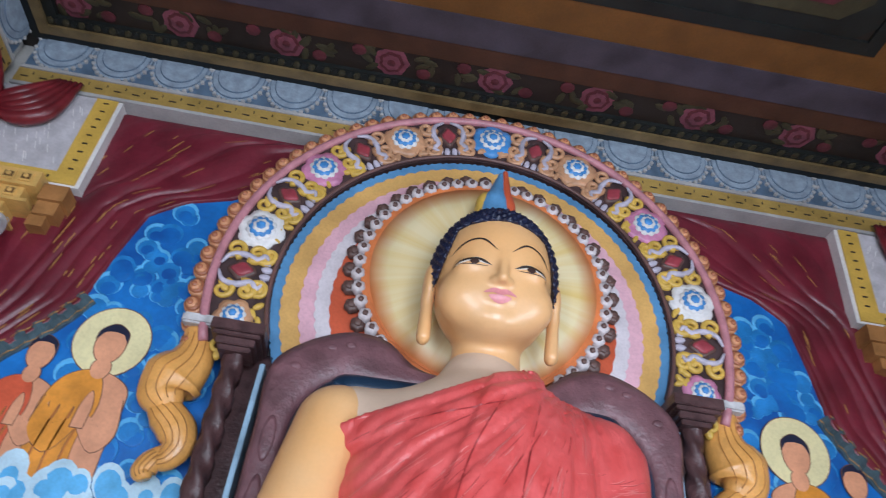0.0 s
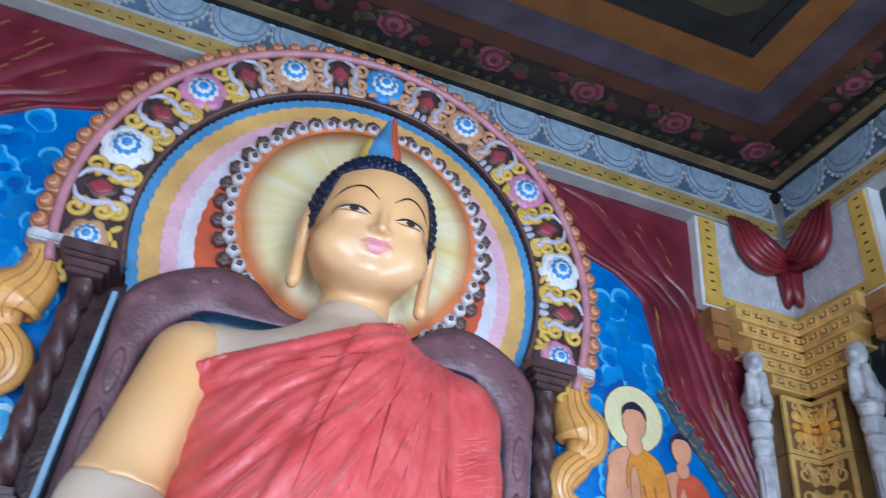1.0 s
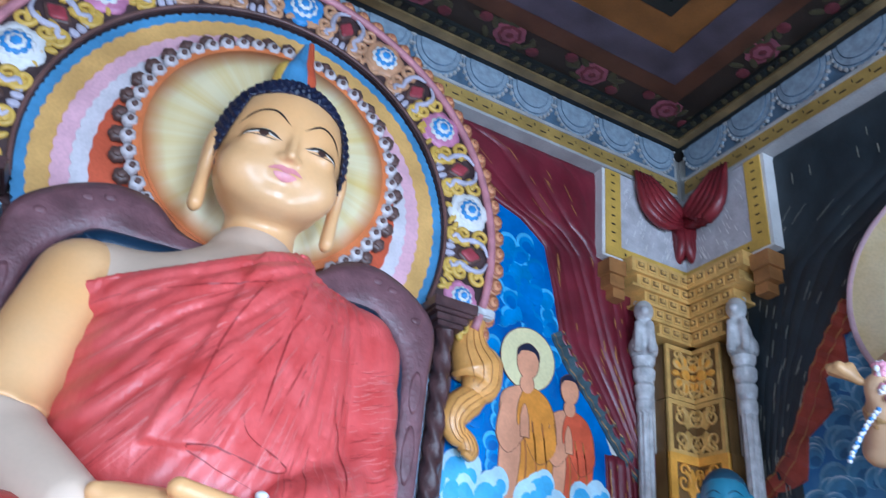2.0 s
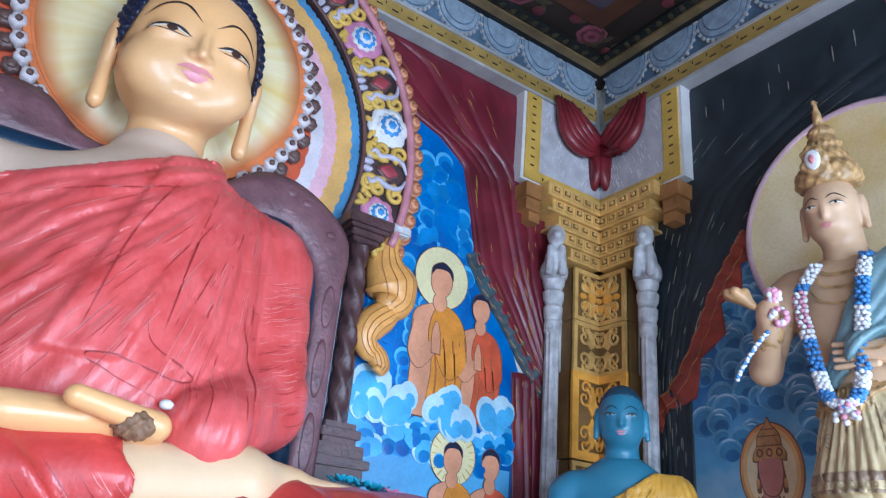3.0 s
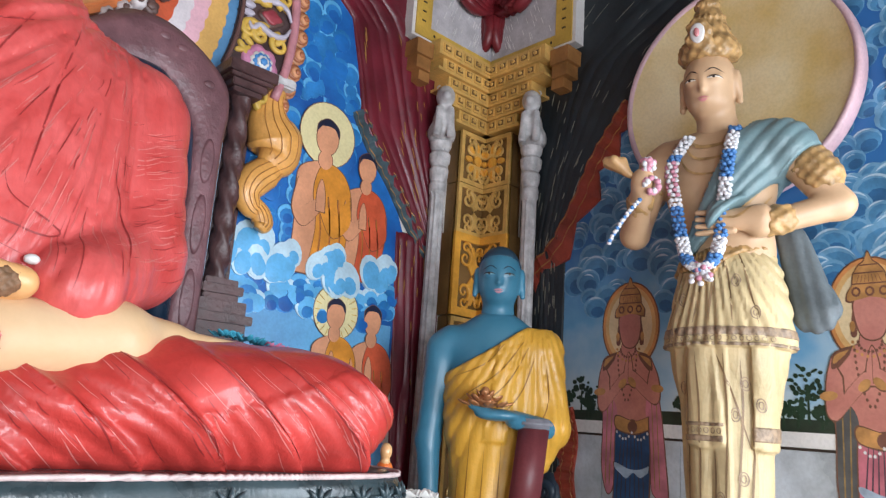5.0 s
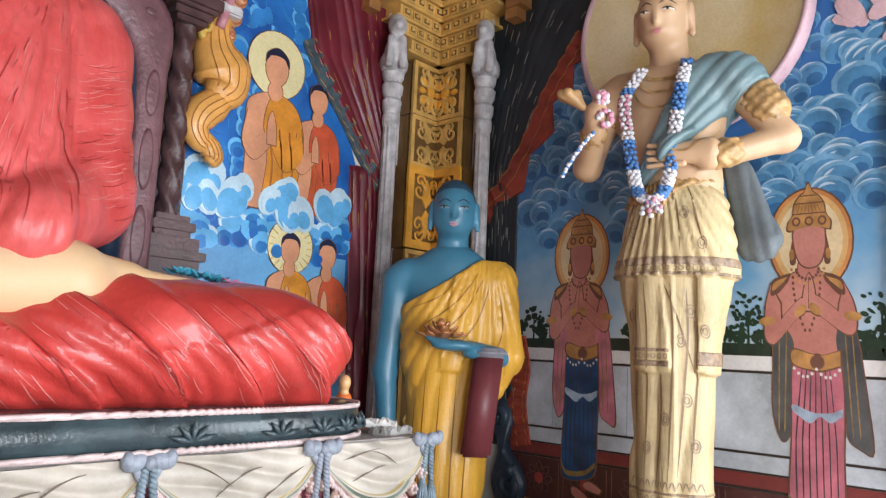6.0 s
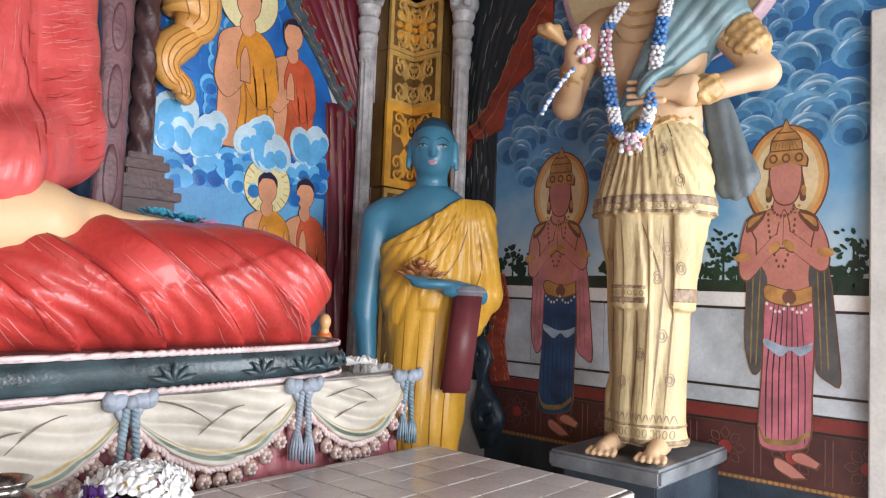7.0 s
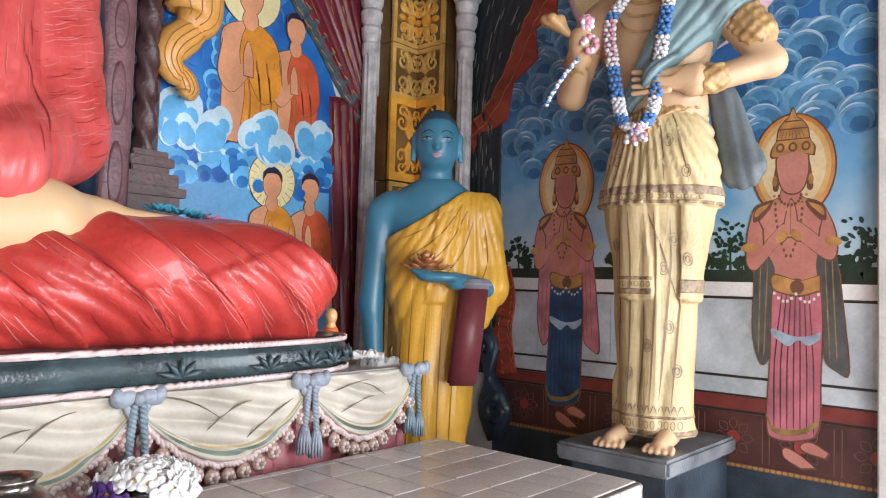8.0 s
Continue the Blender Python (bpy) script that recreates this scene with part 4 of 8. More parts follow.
def ceiling():
    bm = bmesh.new()
    mats = [ceil_green, mat("ceil_gold", (0.16, 0.11, 0.045), 0.45, 0.4, 6), ceil_brown, ceil_rust, ceil_purple, ceil_orange, rose_pink, rose_dark, leaf_olive, white_paint]
    box(bm, (XW - 0.2, YS - 0.2, CEIL), (0.2, 0.2, CEIL + 0.22), mi=2)
    x0, x1, y0, y1 = XW, 0.0, YS, 0.0
    # bands: inner offset, outer offset, drop, material
    for a, b, drop, mi in ((0.10, 0.18, 0.020, 0), (0.18, 0.245, 0.055, 1), (0.245, 0.315, 0.035, 0), (0.315, 0.51, 0.010, 2), (0.51, 0.645, 0.016, 3), (0.645, 0.85, 0.022, 4), (0.85, 1.07, 0.014, 5), (1.07, 1.15, 0.020, 0)):
        z0, z1 = CEIL - drop, CEIL + 0.02
        box(bm, (x0 + a, y1 - b, z0), (x1 - a, y1 - a, z1), mi=mi)
        box(bm, (x0 + a, y0 + a, z0), (x1 - a, y0 + b, z1), mi=mi)
        box(bm, (x1 - b, y0 + b, z0), (x1 - a, y1 - b, z1), mi=mi)
        box(bm, (x0 + a, y0 + b, z0), (x0 + b, y1 - b, z1), mi=mi)

    def over(u, v, d=0.0):
        return Vector((u, v, CEIL - d))

    # eight-sided dark fields with a rose in the middle
    for k in range(2):
        cx = (-1.13 - 0.95) - k * 1.95
        for a, d, mi in ((0.94, 0.010, 0), (0.82, 0.016, 8), (0.74, 0.02, 7), (0.6, 0.024, 0)):
            ch = 0.12
            plate(bm, over, [(cx - a, -2.2 + (a + 0.13) - ch), (cx - a + ch, -2.2 + a + 0.13), (cx + a - ch, -2.2 + a + 0.13), (cx + a, -2.2 + a + 0.13 - ch), (cx + a, -2.2 - a), (cx - a, -2.2 - a)], 0, d, mi)
        for j in range(14):
            u, v = cx + random.uniform(-0.65, 0.65), -2.2 + random.uniform(-0.4, 0.75)
            plate(bm, over, oval(u, v, 0.07, 0.05, 9, random.uniform(0, 3)), 0.02, 0.03, 6 if j % 2 else 8, 0.006)
    # roses along the band
    rng = random.Random(4)
    spots = [(-0.51 - 0.64 * k, -0.418) for k in range(9)] + [(-0.418, -0.51 - 0.645 * k) for k in range(1, 8)]
    for u, v in spots:
        for r, d, mi in ((0.105, 0.012, 6), (0.075, 0.018, 7), (0.055, 0.022, 6), (0.025, 0.026, 7)):
            plate(bm, over, [(u + r * (1 + 0.07 * math.cos(7 * t)) * math.cos(t), v + r * (1 + 0.07 * math.cos(7 * t)) * math.sin(t)) for t in (2 * math.pi * k / 20 for k in range(20))], 0.01, d, mi, 0.004)
        for j in range(9):
            t = rng.uniform(0, 6.28)
            q = rng.uniform(0.14, 0.27)
            du, dv = q * math.cos(t), q * math.sin(t) * 0.32
            if abs(u + 0.418) < 0.01 and v < -0.6:
                du, dv = dv, du
            plate(bm, over, oval(u + du, v + dv, 0.05, 0.022, 8, rng.uniform(0, 3)), 0.008, 0.014, 8, 0.003)
        for s in (-1, 1):
            if v > -0.45:
                plate(bm, over, oval(u + s * 0.2, v + 0.05 * s, 0.045, 0.04, 9), 0.008, 0.017, 7, 0.004)
            else:
                plate(bm, over, oval(u + 0.05 * s, v + s * 0.2, 0.045, 0.04, 9), 0.008, 0.017, 7, 0.004)
    # rope ornament on the dark green margin
    for k in range(120):
        plate(bm, over, oval(-0.2 - k * 0.047, -0.28, 0.021, 0.028, 7, 0.5), 0.034, 0.040, 8 if k % 2 else 0, 0.003)
    for k in range(60):
        plate(bm, over, oval(-0.28, -0.2 - k * 0.047, 0.028, 0.021, 7, 0.5), 0.034, 0.040, 8 if k % 2 else 0, 0.003)
    return tagged(part("ceiling", bm, mats, None), "painted board ceiling with rose bands and coloured borders", "ceiling", kind="structure")


ceiling()


def frieze(name, wall, u0, u1, sgn):
    """Yellow band with a white soffit, dark dashes and a row of lace scallops up to the ceiling."""
    bm = bmesh.new()
    a, b = min(u0, u1), max(u0, u1)
    plate(bm, wall, [(a, 4.515), (b, 4.515), (b, 4.537), (a, 4.537)], 0, 0.112, 1)
    plate(bm, wall, [(a, 4.539), (b, 4.539), (b, 4.655), (a, 4.655)], 0, 0.104, 0)
    plate(bm, wall, [(a, 4.657), (b, 4.657), (b, 4.680), (a, 4.680)], 0, 0.112, 1)
    plate(bm, wall, [(a, 4.681), (b, 4.681), (b, CEIL), (a, CEIL)], 0, 0.085, 2)
    n = int((b - a) / 0.11)
    for k in range(n):
        u = a + (k + 0.5) * (b - a) / n
        plate(bm, wall, [(u - 0.022, 4.585), (u + 0.022, 4.585), (u + 0.022, 4.594), (u - 0.022, 4.594)], 0.09, 0.107, 3)
        plate(bm, wall, [(u + 0.04, 4.61), (u + 0.046, 4.61), (u + 0.046, 4.63), (u + 0.04, 4.63)], 0.09, 0.107, 3)
    m = max(1, int((b - a) / 0.36))
    w = (b - a) / m
    for k in range(m):
        u = a + (k + 0.5) * w
        for s, d, mi in ((1.0, 0.095, 4), (0.93, 0.098, 2), (0.90, 0.101, 4), (0.74, 0.104, 2), (0.71, 0.107, 4)):
            pts = [(u + w * 0.49 * s * math.cos(t), CEIL - 0.015 - 0.24 * s * math.sin(t) ** 0.8) for t in (math.pi * j / 14 for j in range(15))]
            plate(bm, wall, pts, 0.08, d, mi)
        for j in range(15):
            t = math.pi * j / 14
            plate(bm, wall, oval(u + w * 0.48 * math.cos(t), CEIL - 0.02 - 0.245 * max(math.sin(t), 0) ** 0.8, 0.013, 0.013, 7), 0.08, 0.102, 1, 0.004)
    # yellow and white are dimmed in the colour for the weak light up here
    return tagged(part(name, bm, [mat("frieze_yellow", (0.36, 0.24, 0.06), 0.5, 0.25), mat("frieze_white", (0.40, 0.39, 0.38), 0.5, 0.2), lace_blue, line_dark, lace_white], None), "yellow painted frieze with white edges and lace scallops", "frieze", kind="structure")


frieze("trim_north", north, XW + 0.14, -0.14, 1)
frieze("trim_east", east, -3.0, -0.14, 1)
frieze("trim_west", west, -3.0, -0.14, 1)


def sheet(name, wall, zs, left, right, folds, depth, material, label, amp=0.03, parent=None, strokes=None, nz=60, ns=90, seed=1, cat="mural"):
    """A cloth relief on a wall between two edges that change with height; its folds follow the edges."""
    def at(tab, z):
        return float(np.interp(z, [p[0] for p in tab][::-1], [p[1] for p in tab][::-1]))
    rng = random.Random(seed)
    ph = [rng.uniform(-0.25, 0.25) for _ in range(40)]
    verts, faces, mi = [], [], []
    for i in range(nz + 1):
        z = zs[0] + (zs[1] - zs[0]) * i / nz
        a, b = at(left, z), at(right, z)
        for j in range(ns + 1):
            s = j / ns
            q = s * folds + 0.35 * math.sin(z * 2.3 + s * 5 + seed) + 0.12 * math.sin(z * 7 + s * 17)
            d = depth + amp * (abs(math.sin(math.pi * q)) ** 0.7) * (0.65 + 0.35 * math.sin(s * 9 + seed))
            if j in (0, ns) or i in (0, nz):
                d = 0.001
            verts.append(wall(a + (b - a) * s, z, d))
    for i in range(nz):
        for j in range(ns):
            k = i * (ns + 1) + j
            faces.append((k, k + 1, k + ns + 2, k + ns + 1))
            mi.append(0)
    # painted gold dashes on the folds
    mats = [material]
    if strokes:
        mats.append(strokes[0])
        for _ in range(strokes[1]):
            z = rng.uniform(min(zs) + 0.1, max(zs) - 0.05)
            s = rng.uniform(0.06, 0.94)
            ln = rng.uniform(0.03, 0.11)
            base = len(verts)
            for dz in (0, 0.5, 1):
                zz = max(z - ln * dz, min(zs))
                a, b = at(left, zz), at(right, zz)
                w = 0.0045 * (1 - abs(dz - 0.4))
                for e in (-1, 1):
                    q = s * folds + 0.35 * math.sin(zz * 2.3 + s * 5 + seed) + 0.12 * math.sin(zz * 7 + s * 17)
                    d = depth + amp * (abs(math.sin(math.pi * q)) ** 0.7) * (0.65 + 0.35 * math.sin(s * 9 + seed)) + 0.004
                    verts.append(wall(a + (b - a) * s + e * w, zz, d))
            for r in range(2):
                faces.append((base + r * 2, base + r * 2 + 1, base + r * 2 + 3, base + r * 2 + 2))
                mi.append(1)
    ob = new(name, put_mesh(name, verts, faces, mats, mi))
    if parent:
        ob.parent = parent
    return tagged(ob, label, cat, kind="structure")


gold_dash = mat("gold_dash", (0.42, 0.22, 0.06), 0.45, 0.3)
pale_dash = mat("pale_dash", (0.30, 0.30, 0.24), 0.45, 0.3)


def mx(x):
    return XW - x


def flip(tab):
    return [(z, mx(x)) for z, x in tab]


CURT_L = [(4.52, -2.9), (4.4, -2.25), (4.15, -1.85), (4.0, -1.60), (3.93, -1.38), (3.8, -1.20), (3.5, -1.12), (3.2, -1.06), (3.0, -0.90), (2.7, -0.66), (2.45, -0.48)]
CURT_R = [(4.52, -0.60), (3.7, -0.50), (3.2, -0.38), (2.45, -0.36)]
LOW_L = [(2.75, -0.74), (2.3, -0.715), (1.2, -0.64)]
LOW_R = [(2.75, -0.36), (1.2, -0.36)]
for side in (0, 1):
    g = (lambda t: t) if side == 0 else flip
    sheet("wall_curtain", north, (4.52, 2.45), g(CURT_L), g(CURT_R), 7, 0.02, maroon, "maroon painted curtain relief with gold brush strokes", 0.020, strokes=(gold_dash, 70), seed=3 + side)
    sheet("wall_curtain", north, (2.6, 0.95), g(LOW_L), g(LOW_R), 5, 0.012, maroon, "maroon painted curtain relief hanging in straight folds", 0.018, strokes=(gold_dash, 26), seed=5 + side)

# ---- cloud murals on the back wall ----


def inside(p, poly):
    x, y = p
    r = False
    for (x1, y1), (x2, y2) in zip(poly, poly[1:] + poly[:1]):
        if (y1 > y) != (y2 > y) and x < (x2 - x1) * (y - y1) / (y2 - y1) + x1:
            r = not r
    return r


def puffs(bm, wall, poly, n, r0, r1, tall, mis, seed, d0=0.006, rise=0.005):
    rng = random.Random(seed)
    us, vs = [p[0] for p in poly], [p[1] for p in poly]
    pts = []
    while len(pts) < n:
        p = (rng.uniform(min(us), max(us)), rng.uniform(min(vs), max(vs)))
        if inside(p, poly):
            pts.append(p)
    pts.sort(key=lambda p: -p[1])
    for k, (u, v) in enumerate(pts):
        r = rng.uniform(r0, r1)
        d = d0 + 0.007 * (k / n) + rng.uniform(0, 0.002)
        t = rng.uniform(-0.5, 0.5)
        rim, mid, core = mis[k % len(mis)]
        plate(bm, wall, oval(u, v, r, r * tall, 14, t), 0.002, d, rim, rise * 0.6)
        plate(bm, wall, oval(u + r * 0.06, v - r * 0.20, r * 0.82, r * tall * 0.80, 12, t), d, d + rise * 0.62, mid, rise * 0.35)
        plate(bm, wall, oval(u + r * 0.12, v - r * 0.42, r * 0.55, r * tall * 0.5, 10, t), d, d + rise * 0.95, core, rise * 0.2)


def back_mural(side):
    g = (lambda pts: pts) if side == 0 else (lambda pts: [(mx(x), z) for x, z in pts])
    bm = bmesh.new()
    mats = [sky_blue, cloud_blue, cloud_light, cloud_dark, sky_pale, mat("cloud_mid", (0.035, 0.21, 0.54), 0.35, 0.3, 8)]
    plate(bm, north, g([(-1.84, 1.2), (-0.70, 1.2), (-0.68, 2.6), (-0.86, 3.0), (-1.10, 3.5), (-1.2, 3.8), (-1.40, 3.97), (-1.62, 4.06), (-1.86, 4.0), (-1.86, 1.2)]), 0.0, 0.006, 0)
    plate(bm, north, g([(-1.86, 1.2), (-0.70, 1.2), (-0.71, 2.02), (-1.86, 2.02)]), 0.0, 0.008, 4)
    up = [(-1.80, 2.35), (-1.05, 2.4), (-1.12, 3.2), (-1.20, 3.68), (-1.40, 3.9), (-1.62, 3.5), (-1.80, 3.1)]
    puffs(bm, north, g(up), 120, 0.045, 0.075, 1.0, [(1, 5, 0), (5, 0, 0), (1, 5, 5)], 11 + side)
    low = [(-1.86, 2.02), (-0.74, 2.02), (-0.74, 2.2), (-1.2, 2.2), (-1.86, 2.25)]
    puffs(bm, north, g(low), 46, 0.05, 0.085, 1.0, [(2, 1, 5), (1, 5, 0), (2, 1, 1)], 21 + side, 0.008)
    edge = [(-1.86, 2.22), (-0.76, 2.20), (-0.76, 2.34), (-1.86, 2.36)]
    puffs(bm, north, g(edge), 26, 0.055, 0.085, 1.35, [(2, 1, 1), (2, 2, 1)], 31 + side, 0.022, 0.007)
    return tagged(part("cloud_mural", bm, mats, None), "bright blue painted cloud mural in low relief", "mural", kind="stuff")


back_mural(0)
back_mural(1)


def figure(name, wall, u, z0, z1, pieces, mats, label, sx=1.0, off=0.0):
    """A plain painted silhouette: pieces of (material, shape in the unit figure, depth)."""
    bm = bmesh.new()
    h = z1 - z0
    ln = len(mats)
    mats = list(mats) + [mat("outline_brown", (0.16, 0.07, 0.04), 0.5)]
    for mi, pts, d, dome in pieces:
        xs, zs = [p[0] for p in pts], [p[1] for p in pts]
        cx, cz, ex, ez = sum(xs) / len(xs), sum(zs) / len(zs), max(xs) - min(xs), max(zs) - min(zs)
        if min(ex, ez) > 0.03:
            fx, fz = 1 + 0.010 / ex, 1 + 0.010 / ez
            plate(bm, wall, [(u + sx * (cx + (a - cx) * fx) * h, z0 + (cz + (b - cz) * fz) * h) for a, b in pts], max(off + d * 0.06 - 0.004, 0.001), off + d * 0.06 - 0.0002, ln)
        plate(bm, wall, [(u + sx * a * h, z0 + b * h) for a, b in pts], max(off + d * 0.06 - 0.004, 0.001), off + d * 0.06, mi)
    return tagged(part(name, bm, mats, None), label, "mural")


def monk(wall, u, z0, z1, robe, halo, label, sx=1.0, arms=True):
    hd = 0.86
    p = []
    if halo:
        p.append((0, oval(0, hd, 0.195, 0.20, 28), 0.024, 0.004))
        if halo == "rayed":
            p += [(4, oval(0.165 * math.cos(t), hd + 0.17 * math.sin(t), 0.03, 0.0035, 6, t), 0.030, 0) for t in (2 * math.pi * k / 22 for k in range(22))]
    p.append((1, smooth_line([(-0.17, 0), (-0.165, 0.3), (-0.18, 0.52), (-0.16, 0.62), (-0.05, 0.68), (0.06, 0.68), (0.17, 0.61), (0.22, 0.45), (0.20, 0.2), (0.21, 0.0)], 40), 0.030, 0.012))
    p.append((2, smooth_line([(-0.05, 0.0), (-0.02, 0.3), (-0.06, 0.5), (-0.02, 0.66), (0.07, 0.68), (0.17, 0.61), (0.22, 0.45), (0.20, 0.2), (0.21, 0.0)], 36), 0.036, 0.012))
    for k in range(3):
        a = 0.0 + 0.07 * k
        p.append((5, smooth_line([(a, 0.04), (a + 0.01, 0.25), (a - 0.02, 0.45), (a - 0.012, 0.46), (a + 0.018, 0.25), (a + 0.008, 0.04)], 14), 0.046, 0))
    if arms:
        p.append((1, smooth_line([(-0.17, 0.55), (-0.19, 0.36), (-0.10, 0.27), (0.02, 0.42), (0.0, 0.47), (-0.10, 0.40)], 22), 0.044, 0.012))
        p.append((2, smooth_line([(0.20, 0.52), (0.22, 0.34), (0.10, 0.24), (-0.0, 0.38), (0.02, 0.43), (0.12, 0.38)], 22), 0.046, 0.012))
        p.append((1, smooth_line([(-0.03, 0.38), (-0.035, 0.50), (-0.01, 0.575), (0.02, 0.50), (0.03, 0.38)], 16), 0.056, 0.010))
    p.append((1, oval(0.0, 0.70, 0.05, 0.06, 14), 0.038, 0.008))
    p.append((1, oval(0.0, hd - 0.02, 0.078, 0.108, 20), 0.040, 0.016))
    p.append((3, smooth_line([(-0.079, hd), (-0.07, hd + 0.06), (0, hd + 0.10), (0.07, hd + 0.06), (0.079, hd), (0.05, hd + 0.045), (0, hd + 0.055), (-0.05, hd + 0.045)], 28), 0.055, 0.002))
    return tagged(figure("painted_monk", wall, u, z0, z1, p, [halo_pale, monk_skin, robe, hair_navy, yellow_paint, mat("robe_line", (0.48, 0.16, 0.025), 0.5)], label, sx, 0.019), group="robed figures on the mural")


for side in (0, 1):
    g = (lambda x: x) if side == 0 else mx
    sx = 1 if side == 0 else -1
    monk(north, g(-0.99), 2.24, 3.03, monk_red, False, "painted figure in a dull red robe on the mural", sx)
    monk(north, g(-1.285), 2.22, 3.15, monk_orange, True, "painted figure in an orange robe with a pale halo", sx)
    monk(north, g(-0.855), 1.39, 2.15, monk_red, False, "painted figure in a red robe below the clouds", sx)
    monk(north, g(-1.11), 1.40, 2.15, monk_orange, "rayed", "painted figure in an orange robe with a rayed halo", sx)

# sash edge of the curtain
sash_teal = mat("sash_teal", (0.07, 0.11, 0.13), 0.4, 0.4, 12, 0.3)
sash_red = mat("sash_red", (0.34, 0.055, 0.03), 0.4, 0.35, 8, 0.2)


def sash(name, wall, pts, width, material, label, zig=0.0, d=0.022):
    bm = bmesh.new()
    n = 36
    c = spline([(a, b, 0) for a, b in pts], n)
    prev = None
    for i, p in enumerate(c):
        t = (c[min(i + 1, n - 1)] - c[max(i - 1, 0)]).normalized()
        nrm = Vector((-t.y, t.x, 0))
        o = zig * abs(((i / 4.0) % 2) - 1)
        a, b = p - nrm * width * 0.5, p + nrm * (width * 0.5 + o)
        dd = d + 0.008 * math.sin(i * 1.9)
        row = [bm.verts.new(wall(a.x, a.y, 0.004)), bm.verts.new(wall(a.x, a.y, dd)), bm.verts.new(wall((a.x + b.x) / 2, (a.y + b.y) / 2, dd + 0.004)), bm.verts.new(wall(b.x, b.y, dd)), bm.verts.new(wall(b.x, b.y, 0.004))]
        if prev:
            for k in range(4):
                bm.faces.new((prev[k], prev[k + 1], row[k + 1], row[k]))
        prev = row
    # thin gold piping on both edges
    for s in (-0.36, 0.36):
        prev = None
        for i, p in enumerate(c):
            t = (c[min(i + 1, n - 1)] - c[max(i - 1, 0)]).normalized()
            q = p + Vector((-t.y, t.x, 0)) * width * s
            dd = d + 0.008 * math.sin(i * 1.9) + 0.007
            row = [bm.verts.new(wall(q.x, q.y - 0.004, dd)), bm.verts.new(wall(q.x, q.y + 0.004, dd))]
            if prev:
                bm.faces.new((prev[0], prev[1], row[1], row[0])).material_index = 1
            prev = row
    return tagged(part(name, bm, [material, gold_dash], None), label, "mural")


for side in (0, 1):
    g = (lambda x: x) if side == 0 else mx
    sash("curtain_sash", north, [(g(-1.09), 3.24), (g(-0.97), 3.06), (g(-0.81), 2.89), (g(-0.66), 2.70), (g(-0.47), 2.50)], 0.10, sash_teal, "dull teal curtain sash with gold edging")
sash("curtain_sash", east, [(-0.44, 2.42), (-0.62, 2.54), (-0.80, 2.80), (-0.92, 3.04), (-1.05, 3.22), (-1.16, 3.36)], 0.10, sash_red, "rust-red curtain sash with zigzag edge", zig=0.09)
sash("curtain_sash", east, [(-0.76, 1.62), (-0.80, 1.45), (-0.78, 1.25), (-0.82, 1.02)], 0.09, sash_red, "rust-red hanging sash end in folds", zig=0.06)

# ---- east wall mural ----
DARK_L = [(4.52, -0.36), (1.0, -0.36)]
DARK_R = [(4.52, -2.98), (4.1, -2.98), (4.0, -2.5), (3.9, -2.1), (3.68, -1.45), (3.40, -1.18), (3.20, -1.05), (3.04, -0.92), (2.80, -0.80), (2.60, -0.72), (1.0, -0.72)]
sheet("wall_curtain", east, (4.52, 1.0), DARK_L, DARK_R, 9, 0.012, dark_curtain, "blackish green painted curtain relief with pale strokes", 0.010, strokes=(pale_dash, 150), seed=9, nz=90)
sheet("wall_curtain", west, (4.52, 1.0), [(4.52, -0.42), (1.0, -0.42)], [(4.52, -2.9), (1.0, -1.2)], 9, 0.012, dark_curtain, "blackish green painted curtain relief", 0.010, strokes=(pale_dash, 60), seed=10)


def graded(name, stops, rough=0.4):
    """Painted sky whose colour changes with height, with cloudy brushwork."""
    m = bpy.data.materials.new(name)
    m.use_nodes = True
    n, l = m.node_tree.nodes, m.node_tree.links
    p = n["Principled BSDF"]
    geo, sep, add, nz, mr, rp = n.new("ShaderNodeNewGeometry"), n.new("ShaderNodeSeparateXYZ"), n.new("ShaderNodeMath"), n.new("ShaderNodeTexNoise"), n.new("ShaderNodeMapRange"), n.new("ShaderNodeValToRGB")
    nz.inputs["Scale"].default_value, nz.inputs["Detail"].default_value = 3.2, 8
    l.new(geo.outputs["Position"], sep.inputs[0])
    l.new(geo.outputs["Position"], nz.inputs["Vector"])
    l.new(sep.outputs["Z"], mr.inputs[0])
    mr.inputs[1].default_value, mr.inputs[2].default_value = 1.5, 4.0
    l.new(mr.outputs[0], add.inputs[0])
    sc = n.new("ShaderNodeMath")
    sc.operation = "MULTIPLY_ADD"
    sc.inputs[1].default_value, sc.inputs[2].default_value = 0.5, -0.25
    l.new(nz.outputs["Fac"], sc.inputs[0])
    l.new(sc.outputs[0], add.inputs[1])
    l.new(add.outputs[0], rp.inputs[0])
    el = rp.color_ramp.elements
    while len(el) < len(stops):
        el.new(0.5)
    for e, (q, c) in zip(el, stops):
        e.position, e.color = q, (*c, 1)
    l.new(rp.outputs[0], p.inputs["Base Color"])
    p.inputs["Roughness"].default_value = rough
    return m


sky_mural = graded("sky_mural", [(0.0, (0.56, 0.62, 0.64)), (0.10, (0.40, 0.54, 0.64)), (0.24, (0.15, 0.36, 0.58)), (0.42, (0.04, 0.17, 0.42)), (0.65, (0.03, 0.13, 0.36)), (1.0, (0.04, 0.16, 0.42))])
swirl = mat("swirl", (0.28, 0.48, 0.66), 0.45, 0.35, 9)
tree_green = mat("tree_green", (0.012, 0.035, 0.016), 0.5, 0.4, 14)
